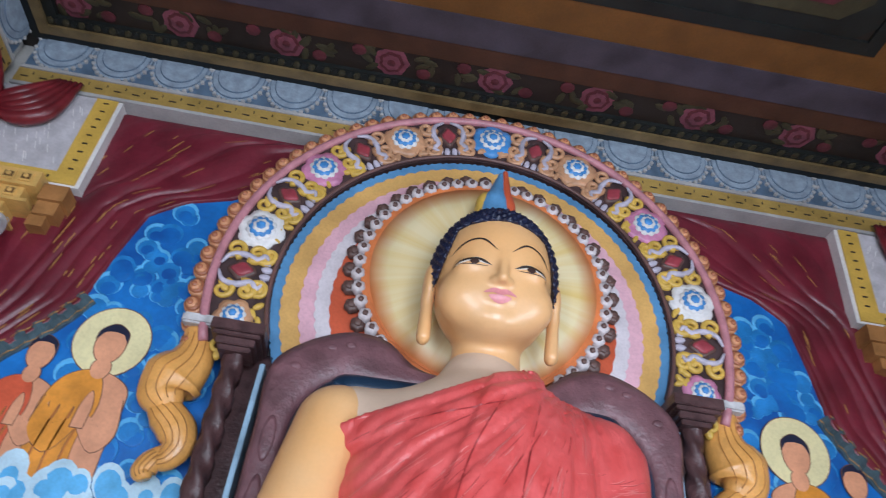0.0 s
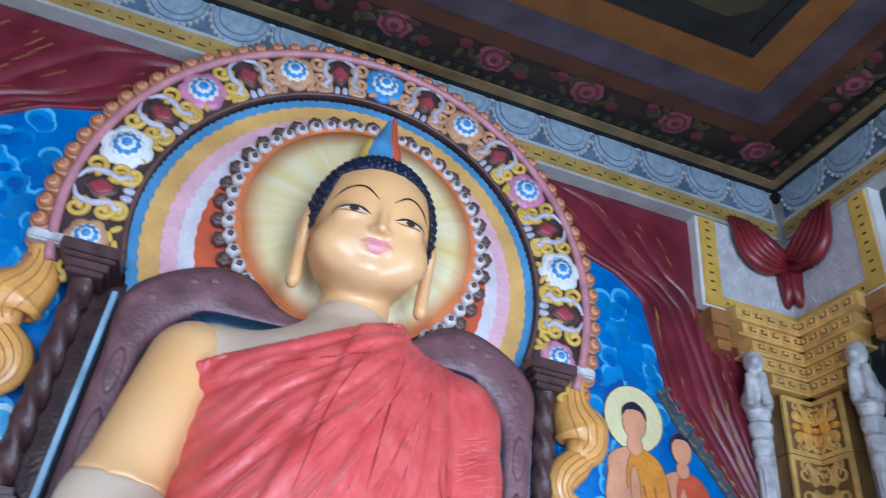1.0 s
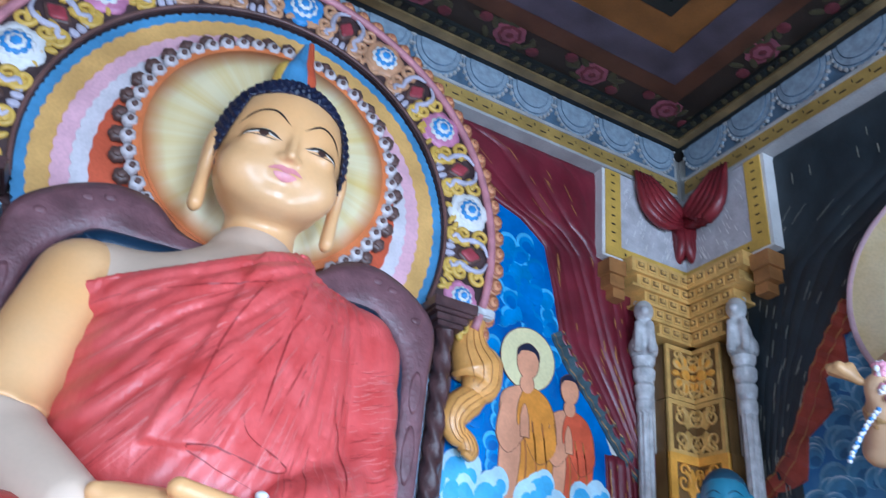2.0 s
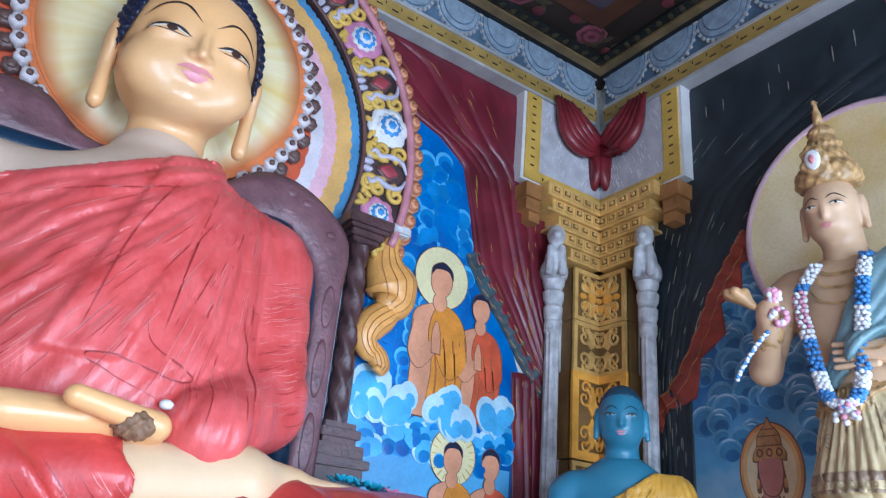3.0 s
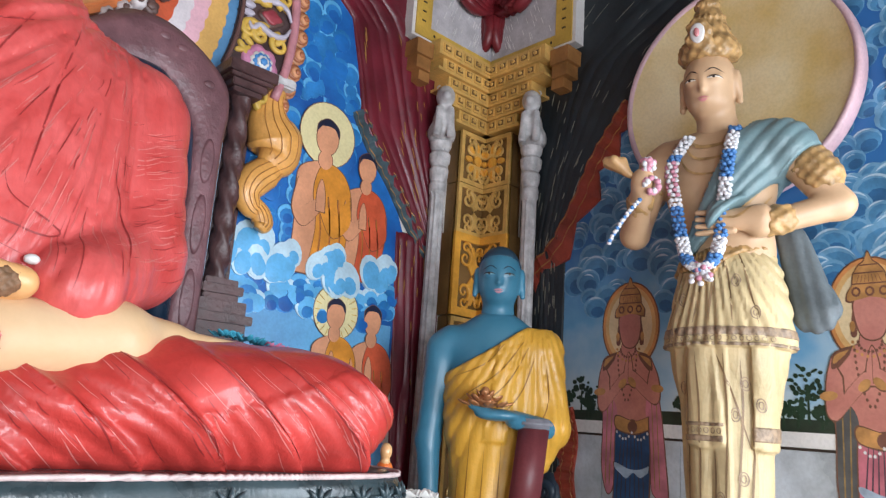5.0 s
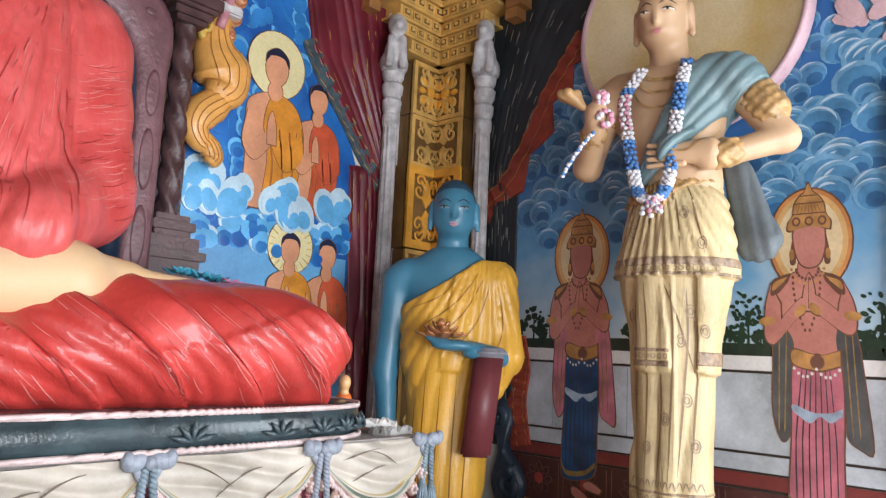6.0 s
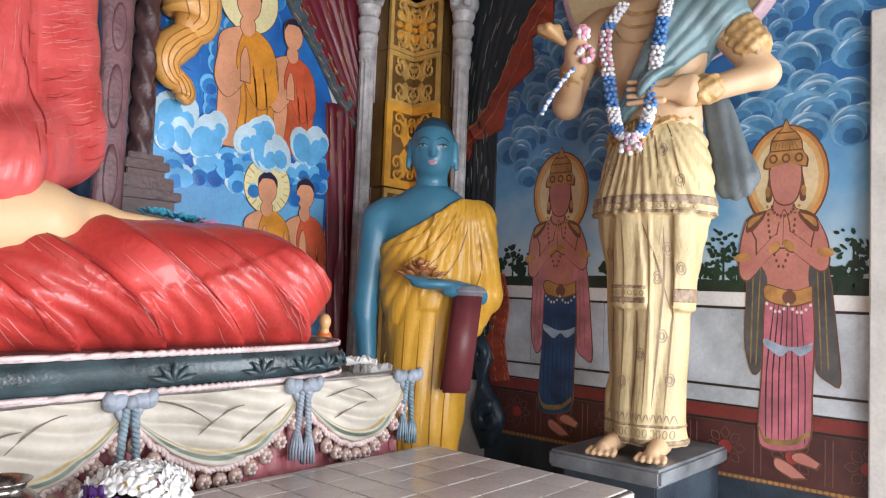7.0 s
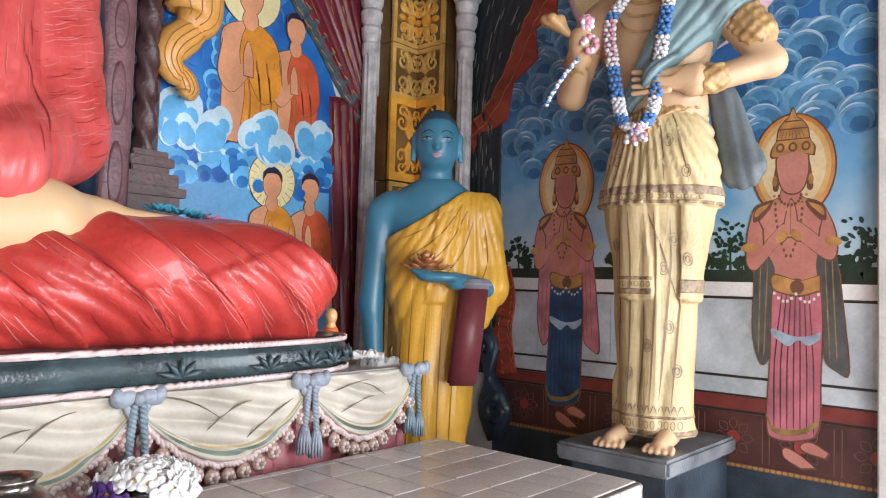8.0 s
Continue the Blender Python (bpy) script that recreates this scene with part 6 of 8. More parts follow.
def corner_piece(name, walls, mirror=False):
    """The moulded corner: two flat boards meeting in the corner, a stepped capital, panels, and a small column on each side."""
    root = new(name)
    tagged(root, "gilded corner pilaster with white side columns and drape board", "pilaster")
    for wi, (wall, g) in enumerate(walls):
        m = [gold_paint, white_paint, yellow_paint, line_dark, grey_white, maroon_light, orange_gold, brown_panel]
        # drape board
        bm = bmesh.new()
        plate(bm, wall, [(g(-0.815), 3.835), (g(0), 3.835), (g(0), 4.512), (g(-0.815), 4.512)], 0, 0.098, 1)
        part("board", bm, m, root, "white-edged board")
        bm = bmesh.new()
        for a, b, c, d in ((-0.79, 3.85, 0, 3.925), (-0.79, 3.925, -0.665, 4.51)):
            plate(bm, wall, [(g(a), b), (g(c), b), (g(c), d), (g(a), d)], 0.09, 0.108, 0)
        for k in range(9):
            v = 3.95 + 0.065 * k
            plate(bm, wall, [(g(-0.745), v), (g(-0.715), v), (g(-0.715), v + 0.010), (g(-0.745), v + 0.010)], 0.10, 0.111, 1)
            u = -0.64 + 0.065 * k
            plate(bm, wall, [(g(u), 3.875), (g(u + 0.012), 3.875), (g(u + 0.012), 3.892), (g(u), 3.892)], 0.10, 0.111, 1)
        part("border", bm, [yellow_paint, line_dark], root, "yellow border")
        bm = bmesh.new()
        rng = random.Random(3)
        plate(bm, wall, [(g(-0.663), 3.927), (g(-0.002), 3.927), (g(-0.002), 4.508), (g(-0.663), 4.508)], 0.09, 0.103, 0)
        for k in range(70):
            u, v = rng.uniform(-0.64, -0.06), rng.uniform(3.94, 4.44)
            plate(bm, wall, [(g(u), v), (g(u + 0.004), v), (g(u + 0.022), v + 0.05), (g(u + 0.018), v + 0.05)], 0.10, 0.1055, 1)
        part("panel", bm, [mat("panel_white", (0.52, 0.50, 0.52), 0.5, 0.2, 10), white_paint], root, "whitewashed panel")
        # dark red drape: a swag on each side knotted in the corner
        bm = bmesh.new()
        for k in range(5):
            f = k / 4
            pts = spline([wall(g(-0.56 + 0.03 * k), 4.56, 0.15), wall(g(-0.50 + 0.04 * k), 4.30 + 0.02 * k, 0.165 + 0.01 * k), wall(g(-0.36 + 0.04 * k), 4.20 + 0.03 * k, 0.17), wall(g(-0.2), 4.23 + 0.025 * k, 0.17), wall(g(-0.08), 4.28 + 0.015 * k, 0.17)], 16)
            tube(bm, pts, [0.014 + 0.034 * math.sin(math.pi * min(1, j / 12)) for j in range(16)], 7)
        for k in range(3):
            pts = spline([wall(g(-0.10), 4.30, 0.17), wall(g(-0.09 - 0.03 * k), 4.14, 0.175), wall(g(-0.07 - 0.02 * k), 4.04 - 0.01 * k, 0.165), wall(g(-0.04), 3.97 - 0.0 * k, 0.15)], 10)
            tube(bm, pts, [0.04, 0.048, 0.046, 0.042, 0.042, 0.04, 0.036, 0.03, 0.02, 0.006], 7)
        part("drape", bm, mat("drape_red", (0.17, 0.016, 0.022), 0.35, 0.35, 8), root, "dark red knotted drape", smooth=True)
        # stepped capital
        bm = bmesh.new()
        for u, z0, z1, d in ((-0.66, 3.7336, 3.833, 0.20), (-0.60, 3.6591, 3.7319, 0.175), (-0.645, 3.6383, 3.6574, 0.185), (-0.53, 3.5679, 3.6367, 0.16), (-0.56, 3.5472, 3.5663, 0.17), (-0.46, 3.4768, 3.5456, 0.15), (-0.49, 3.4561, 3.4752, 0.158), (-0.40, 3.3857, 3.4545, 0.14), (-0.43, 3.365, 3.3841, 0.15)):
            plate(bm, wall, [(g(u), z0), (g(0), z0), (g(0), z1), (g(u), z1)], 0, d, 0)
        for z, n_, u in ((3.7833, 7, -0.64), (3.6963, 7, -0.58), (3.6011, 6, -0.52), (3.51, 6, -0.45), (3.4188, 5, -0.39)):
            d = {3.7833: 0.20, 3.6963: 0.175, 3.6011: 0.16, 3.51: 0.15, 3.4188: 0.14}[z]
            for k in range(n_):
                w = -u / n_
                c = u + (k + 0.5) * w
                plate(bm, wall, [(g(c - w * 0.36), z - 0.03), (g(c + w * 0.36), z - 0.03), (g(c + w * 0.36), z + 0.03), (g(c - w * 0.36), z + 0.03)], d - 0.01, d + 0.008, 0)
                plate(bm, wall, [(g(c - w * 0.26), z - 0.017), (g(c + w * 0.26), z - 0.017), (g(c + w * 0.26), z + 0.017), (g(c - w * 0.26), z + 0.017)], d, d + 0.0105, 1)
                plate(bm, wall, oval(g(c), z, w * 0.16, 0.012, 8), d, d + 0.018, 0, 0.004)
        part("capital", bm, [gold_paint, brown_panel], root, "stepped gilt capital")
        # outer bracket blocks
        bm = bmesh.new()
        for u0, u1, z0, z1, d in ((-0.80, -0.665, 3.7005, 3.7999, 0.15), (-0.78, -0.665, 3.6176, 3.6988, 0.13), (-0.74, -0.65, 3.5514, 3.616, 0.11)):
            plate(bm, wall, [(g(u0), z0), (g(u1), z0), (g(u1), z1), (g(u0), z1)], 0, d, 0)
        part("bracket", bm, bracket_brown, root, "brown moulded bracket")
        # ornamented panels of the shaft
        for z0, z1, kind in ((3.0, 3.35, 0), (2.665, 2.995, 1), (2.14, 2.66, 2), (1.62, 2.135, 1), (0.9, 1.615, 1)):
            bm = bmesh.new()
            w = 0.335 if kind != 2 else 0.37
            dd = 0.118 if kind != 2 else 0.15
            plate(bm, wall, [(g(-w), z0), (g(0), z0), (g(0), z1), (g(-w), z1)], 0, dd - 0.02, 1)
            f = 0.028 if kind != 2 else 0.05
            for a, b, c, d in ((-w, z0, -0.002, z0 + f), (-w, z1 - f, -0.002, z1), (-w, z0 + f, -w + f, z1 - f), (-0.035, z0 + f, -0.002, z1 - f)):
                plate(bm, wall, [(g(a), b), (g(c), b), (g(c), d), (g(a), d)], dd - 0.03, dd, 0)
            cu, cv, hw, hh = -w * 0.53, (z0 + z1) / 2, w * 0.32, (z1 - z0) / 2 - f
            if kind == 0:
                for j in range(8):
                    t = 2 * math.pi * j / 8
                    plate(bm, wall, oval(g(cu + 0.075 * math.cos(t)), cv + 0.085 * math.sin(t), 0.032, 0.02, 8, t), dd - 0.025, dd - 0.006, 2, 0.006)
                plate(bm, wall, oval(g(cu), cv, 0.035, 0.035, 10), dd - 0.025, dd, 2, 0.008)
            for q in (-1, 1):
                for e in (-1, 1):
                    scroll(bm, wall, g(cu + q * hw * 0.55), cv + e * hh * 0.5, hw * 0.5, 1.3, 0.012, 0 if kind != 2 else 2, dd - 0.012, q * e, 1.5 * e)
                    scroll(bm, wall, g(cu + q * hw * 0.5), cv + e * hh * 0.82, hw * 0.34, 1.1, 0.010, 0 if kind != 2 else 2, dd - 0.012, -q * e, 0)
            for e in (-1, 1):
                pts = smooth_line([(cu, cv + e * hh * 0.02), (cu + hw * 0.35, cv + e * hh * 0.3), (cu, cv + e * hh * 0.9), (cu - hw * 0.35, cv + e * hh * 0.3)], 18)
                plate(bm, wall, [(g(a), b) for a, b in pts], dd - 0.025, dd - 0.010, 0 if kind != 2 else 2, 0.006)
            part("shaft_panel", bm, [orange_gold if kind == 2 else gold_paint, brown_panel, orange_gold], root)
        # white column with a crouching guardian shape on top
        bm = bmesh.new()
        n, c = 20, 0.085
        prof = [(0.5, 0.09), (0.62, 0.09), (0.64, 0.072), (2.86, 0.066), (2.88, 0.078), (2.93, 0.08), (2.95, 0.07), (2.98, 0.085), (3.03, 0.09), (3.05, 0.07), (3.08, 0.095), (3.13, 0.10), (3.15, 0.078), (3.18, 0.10), (3.21, 0.105), (3.215, 0.0)]
        rings = []
        for z, r in prof:
            rr = []
            for k in range(n):
                t = 2 * math.pi * k / n
                q = 0.68 * r * (1 - (0.12 if (k % 2 and 0.63 < z < 2.87) else 0))
                rr.append(bm.verts.new(wall(g(-0.490 + q * math.cos(t)), z, c + q * math.sin(t))))
            rings.append(rr)
        for a, b in zip(rings, rings[1:]):
            for k in range(n):
                bm.faces.new((a[k], a[(k + 1) % n], b[(k + 1) % n], b[k]))
        part("column", bm, grey_white, root, "fluted white side column")

        def beast(X, Y, Z):
            P = (X, Y, Z)
            d = ell(P, (0, 0, 0.10), (0.055, 0.075, 0.10))
            d = smin(d, ell(P, (0, -0.045, 0.235), (0.05, 0.055, 0.06)), 0.03)
            d = smin(d, ell(P, (0, -0.09, 0.22), (0.028, 0.035, 0.028)), 0.015)
            for s in (-1, 1):
                d = smin(d, cap(P, (s * 0.03, -0.06, 0.16), (s * 0.035, -0.075, 0.01), 0.02, 0.022), 0.012)
                d = smin(d, ell(P, (s * 0.045, 0.02, 0.05), (0.03, 0.06, 0.05)), 0.015)
                d = smin(d, ell(P, (s * 0.035, -0.02, 0.29), (0.014, 0.012, 0.02)), 0.01)
            return np.maximum(d, -Z)
        v, f = nets(beast, (-0.1, -0.14, -0.01), (0.1, 0.1, 0.33), 0.009)
        v = np.asarray(v) * 1.2
        me = put_mesh("finial", v, f, [grey_white])
        ob = new("finial", me)
        ob.parent = root
        p = wall(g(-0.50), 3.214, 0.10)
        rz = {"north": -35 if not mirror else 35, "east": -60, "west": 60}["north" if wall is north else "east" if wall is east else "west"]
        ob.matrix_local = pose(p.x, p.y, p.z, rz=rz)
        tagged(ob, "crouching white plaster finial")
    return root


corner_piece("corner_pilaster", [(north, lambda u: u), (east, lambda u: u)])
corner_piece("corner_pilaster", [(north, mx), (west, lambda u: u)], True)

# ---- arch behind the seated statue ----
AX, AZ = -3.02, 3.45
shell_orange = mat("shell_orange", (0.58, 0.27, 0.13), 0.4, 0.3, 14, 0.2)
rim_pink = mat("rim_pink", (0.50, 0.22, 0.25), 0.4, 0.25, 10)
arch_dark = mat("arch_dark", (0.06, 0.035, 0.035), 0.45, 0.4, 9)
shield_red = mat("shield_red", (0.30, 0.045, 0.06), 0.4, 0.3, 12)
flower_blue = mat("flower_blue", (0.08, 0.26, 0.58), 0.4, 0.25, 14)
flower_pink = mat("flower_pink", (0.55, 0.22, 0.36), 0.4, 0.25, 14)
flower_tan = mat("flower_tan", (0.55, 0.30, 0.16), 0.4, 0.25, 14)
bead_dark = mat("bead_dark", (0.11, 0.06, 0.05), 0.45, 0.3, 14)
scroll_lilac = mat("scroll_lilac", (0.50, 0.46, 0.54), 0.45, 0.25, 12)


def arc_band(bm, cx, cz, r0, r1, a0, a1, d0, d1, mi=0, n=72, wave=0.0, freq=0):
    rows = []
    for k in range(n + 1):
        t = radians(a0 + (a1 - a0) * k / n)
        q = r1 + (wave * abs(math.sin(freq * t * 0.5)) if freq else 0)
        c, s = math.cos(t), math.sin(t)
        rows.append([bm.verts.new((cx + r * c, -d, cz + r * s)) for r, d in ((r0, d0), (r0, d1), (q, d1), (q, d0))])
    for a, b in zip(rows, rows[1:]):
        for k in range(3):
            bm.faces.new((a[k], b[k], b[k + 1], a[k + 1])).material_index = mi
    for e in (rows[0], rows[-1]):
        bm.faces.new(e).material_index = mi


def rosette(bm, u, v, r, lobes, d0, d1, mi, dome=0.006, turn=0.0, deep=0.16):
    n = lobes * 4
    pts = [(u + r * (1 - deep + deep * abs(math.cos(lobes * t / 2))) * math.cos(t + turn), v + r * (1 - deep + deep * abs(math.cos(lobes * t / 2))) * math.sin(t + turn)) for t in (2 * math.pi * k / n for k in range(n))]
    plate(bm, north, pts, d0, d1, mi, dome)


def arch():
    root = tagged(new("arch"), "painted plaster arch with flowers, scallops and rainbow rings", "arch")
    bm = bmesh.new()
    arc_band(bm, AX, AZ, 1.02, 1.335, -18, 198, 0.0, 0.16, 0)
    part("backing", bm, arch_dark, root, "dark painted backing")
    bm = bmesh.new()
    pts = [(AX + 1.325 * math.cos(radians(t)), -0.172, AZ + 1.325 * math.sin(radians(t))) for t in np.linspace(-18, 198, 90)]
    tube(bm, pts, 0.024, 8)
    part("rim", bm, rim_pink, root, "pink rim", smooth=True)
    bm = bmesh.new()
    pts = [(AX + 1.035 * math.cos(radians(t)), -0.172, AZ + 1.035 * math.sin(radians(t))) for t in np.linspace(-20, 200, 90)]
    tube(bm, pts, 0.011, 8)
    part("rim", bm, mat("rim_brown", (0.14, 0.07, 0.06), 0.4, 0.3), root, "dark brown inner rim", smooth=True)
    # shells along the outside, one mesh shared
    bm = bmesh.new()
    for r, d in ((0.044, 0.0), (0.034, 0.010), (0.024, 0.018), (0.013, 0.025)):
        plate(bm, north, oval(0, 0.012 * (0.044 - r) / 0.03, r, r * 0.95, 12), -0.02, d, 0 if r in (0.044, 0.024) else 1, 0.005)
    first = part("shell", bm, [shell_orange, mat("shell_dark", (0.36, 0.13, 0.06), 0.4, 0.3)], root, smooth=True)
    n = 52
    for k in range(n):
        t = radians(-17 + 214 * k / (n - 1))
        ob = first if k == 0 else new("shell", first.data)
        ob.parent = root
        ob.matrix_local = Matrix.Translation((AX + 1.385 * math.cos(t), -0.13, AZ + 1.385 * math.sin(t))) @ Matrix.Rotation(math.pi / 2 - t, 4, "Y") @ Matrix.Scale(1.2, 4)
    # flowers and red shields round the band
    cols = [flower_pink, white_paint, flower_pink, flower_tan, flower_blue, flower_tan, flower_pink, white_paint, flower_tan]
    rng = random.Random(6)
    for k in range(9):
        t = radians(-12.6 + 25.65 * k)
        u, v = AX + 1.19 * math.cos(t), AZ + 1.19 * math.sin(t)
        bm = bmesh.new()
        big = 0.13 if k not in (0, 8) else 0.10
        rosette(bm, u, v, big, 6, 0.15, 0.176, 0, 0.010, t)
        rosette(bm, u, v, big * 0.62, 10, 0.17, 0.192, 1, 0.006, t)
        rosette(bm, u, v, big * 0.50, 10, 0.18, 0.200, 2, 0.006, t + 0.3)
        rosette(bm, u, v, big * 0.34, 8, 0.19, 0.208, 1, 0.006, t)
        rosette(bm, u, v, big * 0.2, 6, 0.2, 0.216, 2, 0.006, t)
        part("flower", bm, [cols[k], white_paint, flower_blue], root, "painted flower with a blue and white heart", smooth=True)
        # scrollwork round each flower: yellow low down, lilac near the crown
        sm = yellow_paint if k in (0, 1, 2, 6, 7, 8) else flower_tan
        bm = bmesh.new()
        for e in (-1, 1):
            for rr, ww, st in ((1.09, 0.020, 0.5), (1.15, 0.022, 1.2), (1.26, 0.018, 2.0)):
                ta = t + e * radians(7.2)
                scroll(bm, north, AX + rr * math.cos(ta), AZ + rr * math.sin(ta), 0.055, 1.2, ww, 0, 0.17, e, t + st * e)
                plate(bm, north, oval(AX + rr * math.cos(ta + e * 0.02), AZ + rr * math.sin(ta + e * 0.02), 0.042, 0.02, 9, ta + e), 0.15, 0.174, 0, 0.006)
        for j in range(8):
            q, rr = t + radians(rng.uniform(-9, 9)), rng.choice((1.075, 1.10))
            plate(bm, north, oval(AX + rr * math.cos(q), AZ + rr * math.sin(q), 0.03, 0.014, 8, q + rng.uniform(0, 3)), 0.15, 0.176, 0, 0.004)
        part("scrollwork", bm, sm, root, smooth=True)
        if k < 8:
            t2 = t + radians(12.8)
            bm = bmesh.new()
            for rr, a, b, d, mi in ((1.19, 0.066, 0.052, 0.176, 0), (1.19, 0.05, 0.036, 0.186, 1)):
                pts = []
                for q in range(20):
                    w = 2 * math.pi * q / 20
                    lob = 1 + 0.13 * math.cos(4 * w)
                    x, z = a * lob * math.cos(w), b * lob * math.sin(w)
                    pts.append((AX + (rr + x) * math.cos(t2) - z * math.sin(t2), AZ + (rr + x) * math.sin(t2) + z * math.cos(t2)))
                plate(bm, north, pts, 0.15, d, mi, 0.006)
            part("shield", bm, [bead_dark, shield_red], root, "dark red shield shape", smooth=True)
            bm = bmesh.new()
            for e in (-1, 1):
                pts = spline([(AX + r_ * math.cos(t2 + e * w_), -0.178, AZ + r_ * math.sin(t2 + e * w_)) for r_, w_ in ((1.30, 0.015), (1.27, 0.06), (1.20, 0.075), (1.13, 0.06), (1.10, 0.09), (1.07, 0.06))], 18)
                tube(bm, pts, [0.007 + 0.012 * math.sin(math.pi * j / 17) for j in range(18)], 6)
                for r_, w_ in ((1.07, 0.02), (1.085, 0.055)):
                    plate(bm, north, oval(AX + r_ * math.cos(t2 + e * w_), AZ + r_ * math.sin(t2 + e * w_), 0.03, 0.016, 8, t2), 0.15, 0.178, 0, 0.004)
            part("scrollwork", bm, scroll_lilac, root, "pale lilac scrolls", smooth=True)
    # rainbow rings
    for r0, r1, d, m_, w, fq, lab in ((0.955, 1.012, 0.150, ring_blue, 0.014, 150, "blue ring with a toothed edge"), (0.86, 0.962, 0.156, mat("ring_orange", (0.68, 0.40, 0.12), 0.4, 0.2), 0.012, 90, "orange ring"),
                                      (0.785, 0.870, 0.162, ring_pink, 0.012, 80, "pink ring"), (0.715, 0.795, 0.168, mat("ring_white", (0.66, 0.60, 0.62), 0.4, 0.15), 0.012, 80, "white ring"), (0.50, 0.725, 0.174, ring_red, 0.008, 60, "red ring")):
        bm = bmesh.new()
        arc_band(bm, AX, AZ - 0.02, r0, r1, -26, 206, 0.0, d, 0, 240, w, fq)
        part("ring", bm, m_, root, lab)
    root.matrix_world = Matrix.Translation((AX, 0, AZ)) @ Matrix.Diagonal((1.025, 1, 1.025, 1)) @ Matrix.Translation((-AX, 0, -AZ))
    return root


arch()


def halo():
    root = tagged(new("halo_disc"), "cream halo disc ringed with small plaster flowers", "halo")
    hx, hz = -3.0, 3.59
    bm = bmesh.new()
    plate(bm, north, oval(hx, hz, 0.64, 0.64, 64), 0.12, 0.25, 0)
    plate(bm, north, oval(hx, hz, 0.612, 0.612, 64), 0.24, 0.256, 1)
    part("disc", bm, [halo_edge, halo_edge], root, "orange-edged disc")
    bm = bmesh.new()
    plate(bm, north, oval(hx, hz, 0.600, 0.600, 64), 0.25, 0.262, 0, 0.03)
    part("face", bm, rays(), root, "cream face with faint rays", smooth=True)
    n = 46
    masters = []
    for mi in range(2):
        bm = bmesh.new()
        if mi:
            rosette(bm, 0, 0, 0.036, 5, -0.03, 0.012, 0, 0.010)
            rosette(bm, 0, 0, 0.015, 4, 0.0, 0.03, 1, 0.006)
        else:
            rosette(bm, 0, 0, 0.040, 6, -0.03, 0.0, 1, 0.010)
            rosette(bm, 0, 0, 0.022, 5, 0.0, 0.014, 1, 0.006, 0.4)
        masters.append(part("bead", bm, [mat("bead_white", (0.60, 0.54, 0.54), 0.45, 0.2), bead_dark], root, smooth=True))
    used = [False, False]
    for ring, (rr, count, kind) in enumerate(((0.655, 50, 1), (0.70, 40, 0))):
        for k in range(count):
            t = 2 * math.pi * (k + 0.4 * ring) / count
            if -2.2 < math.atan2(math.sin(t), math.cos(t)) < -0.95:
                continue
            ob = masters[kind] if not used[kind] else new("bead", masters[kind].data)
            used[kind] = True
            ob.parent = root
            ob.matrix_local = Matrix.Translation((hx + rr * math.cos(t), -0.24 + 0.02 * ring, hz + rr * math.sin(t))) @ Matrix.Rotation(-t, 4, "Y")
    return root


def rays():
    """Cream paint with streaks that run out from the middle."""
    m = bpy.data.materials.new("rayed_cream")
    m.use_nodes = True
    n, l = m.node_tree.nodes, m.node_tree.links
    p = n["Principled BSDF"]
    geo, sub, sep, at2, nz, rp = n.new("ShaderNodeNewGeometry"), n.new("ShaderNodeVectorMath"), n.new("ShaderNodeSeparateXYZ"), n.new("ShaderNodeMath"), n.new("ShaderNodeTexNoise"), n.new("ShaderNodeValToRGB")
    sub.operation, at2.operation = "SUBTRACT", "ARCTAN2"
    sub.inputs[1].default_value = (-3.0, 0, 3.59)
    l.new(geo.outputs["Position"], sub.inputs[0])
    l.new(sub.outputs[0], sep.inputs[0])
    l.new(sep.outputs["X"], at2.inputs[0])
    l.new(sep.outputs["Z"], at2.inputs[1])
    nz.noise_dimensions = "1D"
    nz.inputs["Scale"].default_value, nz.inputs["Detail"].default_value = 3.5, 5
    l.new(at2.outputs[0], nz.inputs["W"])
    e = rp.color_ramp.elements
    e[0].position, e[0].color = 0.30, (0.74, 0.54, 0.18, 1)
    e[1].position, e[1].color = 0.60, (0.82, 0.70, 0.42, 1)
    l.new(nz.outputs["Fac"], rp.inputs[0])
    # orange glaze towards the rim, with a cloudy inner edge
    ln, cl, am, er, mx_ = n.new("ShaderNodeVectorMath"), n.new("ShaderNodeTexNoise"), n.new("ShaderNodeMath"), n.new("ShaderNodeValToRGB"), n.new("ShaderNodeMix")
    flat = n.new("ShaderNodeVectorMath")
    flat.operation, ln.operation, am.operation = "MULTIPLY", "LENGTH", "MULTIPLY_ADD"
    flat.inputs[1].default_value = (1, 0, 1)
    l.new(sub.outputs[0], flat.inputs[0])
    l.new(flat.outputs[0], ln.inputs[0])
    cl.inputs["Scale"].default_value, cl.inputs["Detail"].default_value = 4.0, 5
    l.new(geo.outputs["Position"], cl.inputs["Vector"])
    am.inputs[1].default_value = 0.08
    l.new(cl.outputs["Fac"], am.inputs[0])
    l.new(ln.outputs["Value"], am.inputs[2])
    ee = er.color_ramp.elements
    ee[0].position, ee[1].position = 0.545, 0.645
    l.new(am.outputs[0], er.inputs[0])
    mx_.data_type = "RGBA"
    mx_.inputs[7].default_value = (0.62, 0.20, 0.06, 1)
    l.new(er.outputs[0], mx_.inputs[0])
    l.new(rp.outputs[0], mx_.inputs[6])
    l.new(mx_.outputs[2], p.inputs["Base Color"])
    p.inputs["Roughness"].default_value = 0.4
    return m


halo()


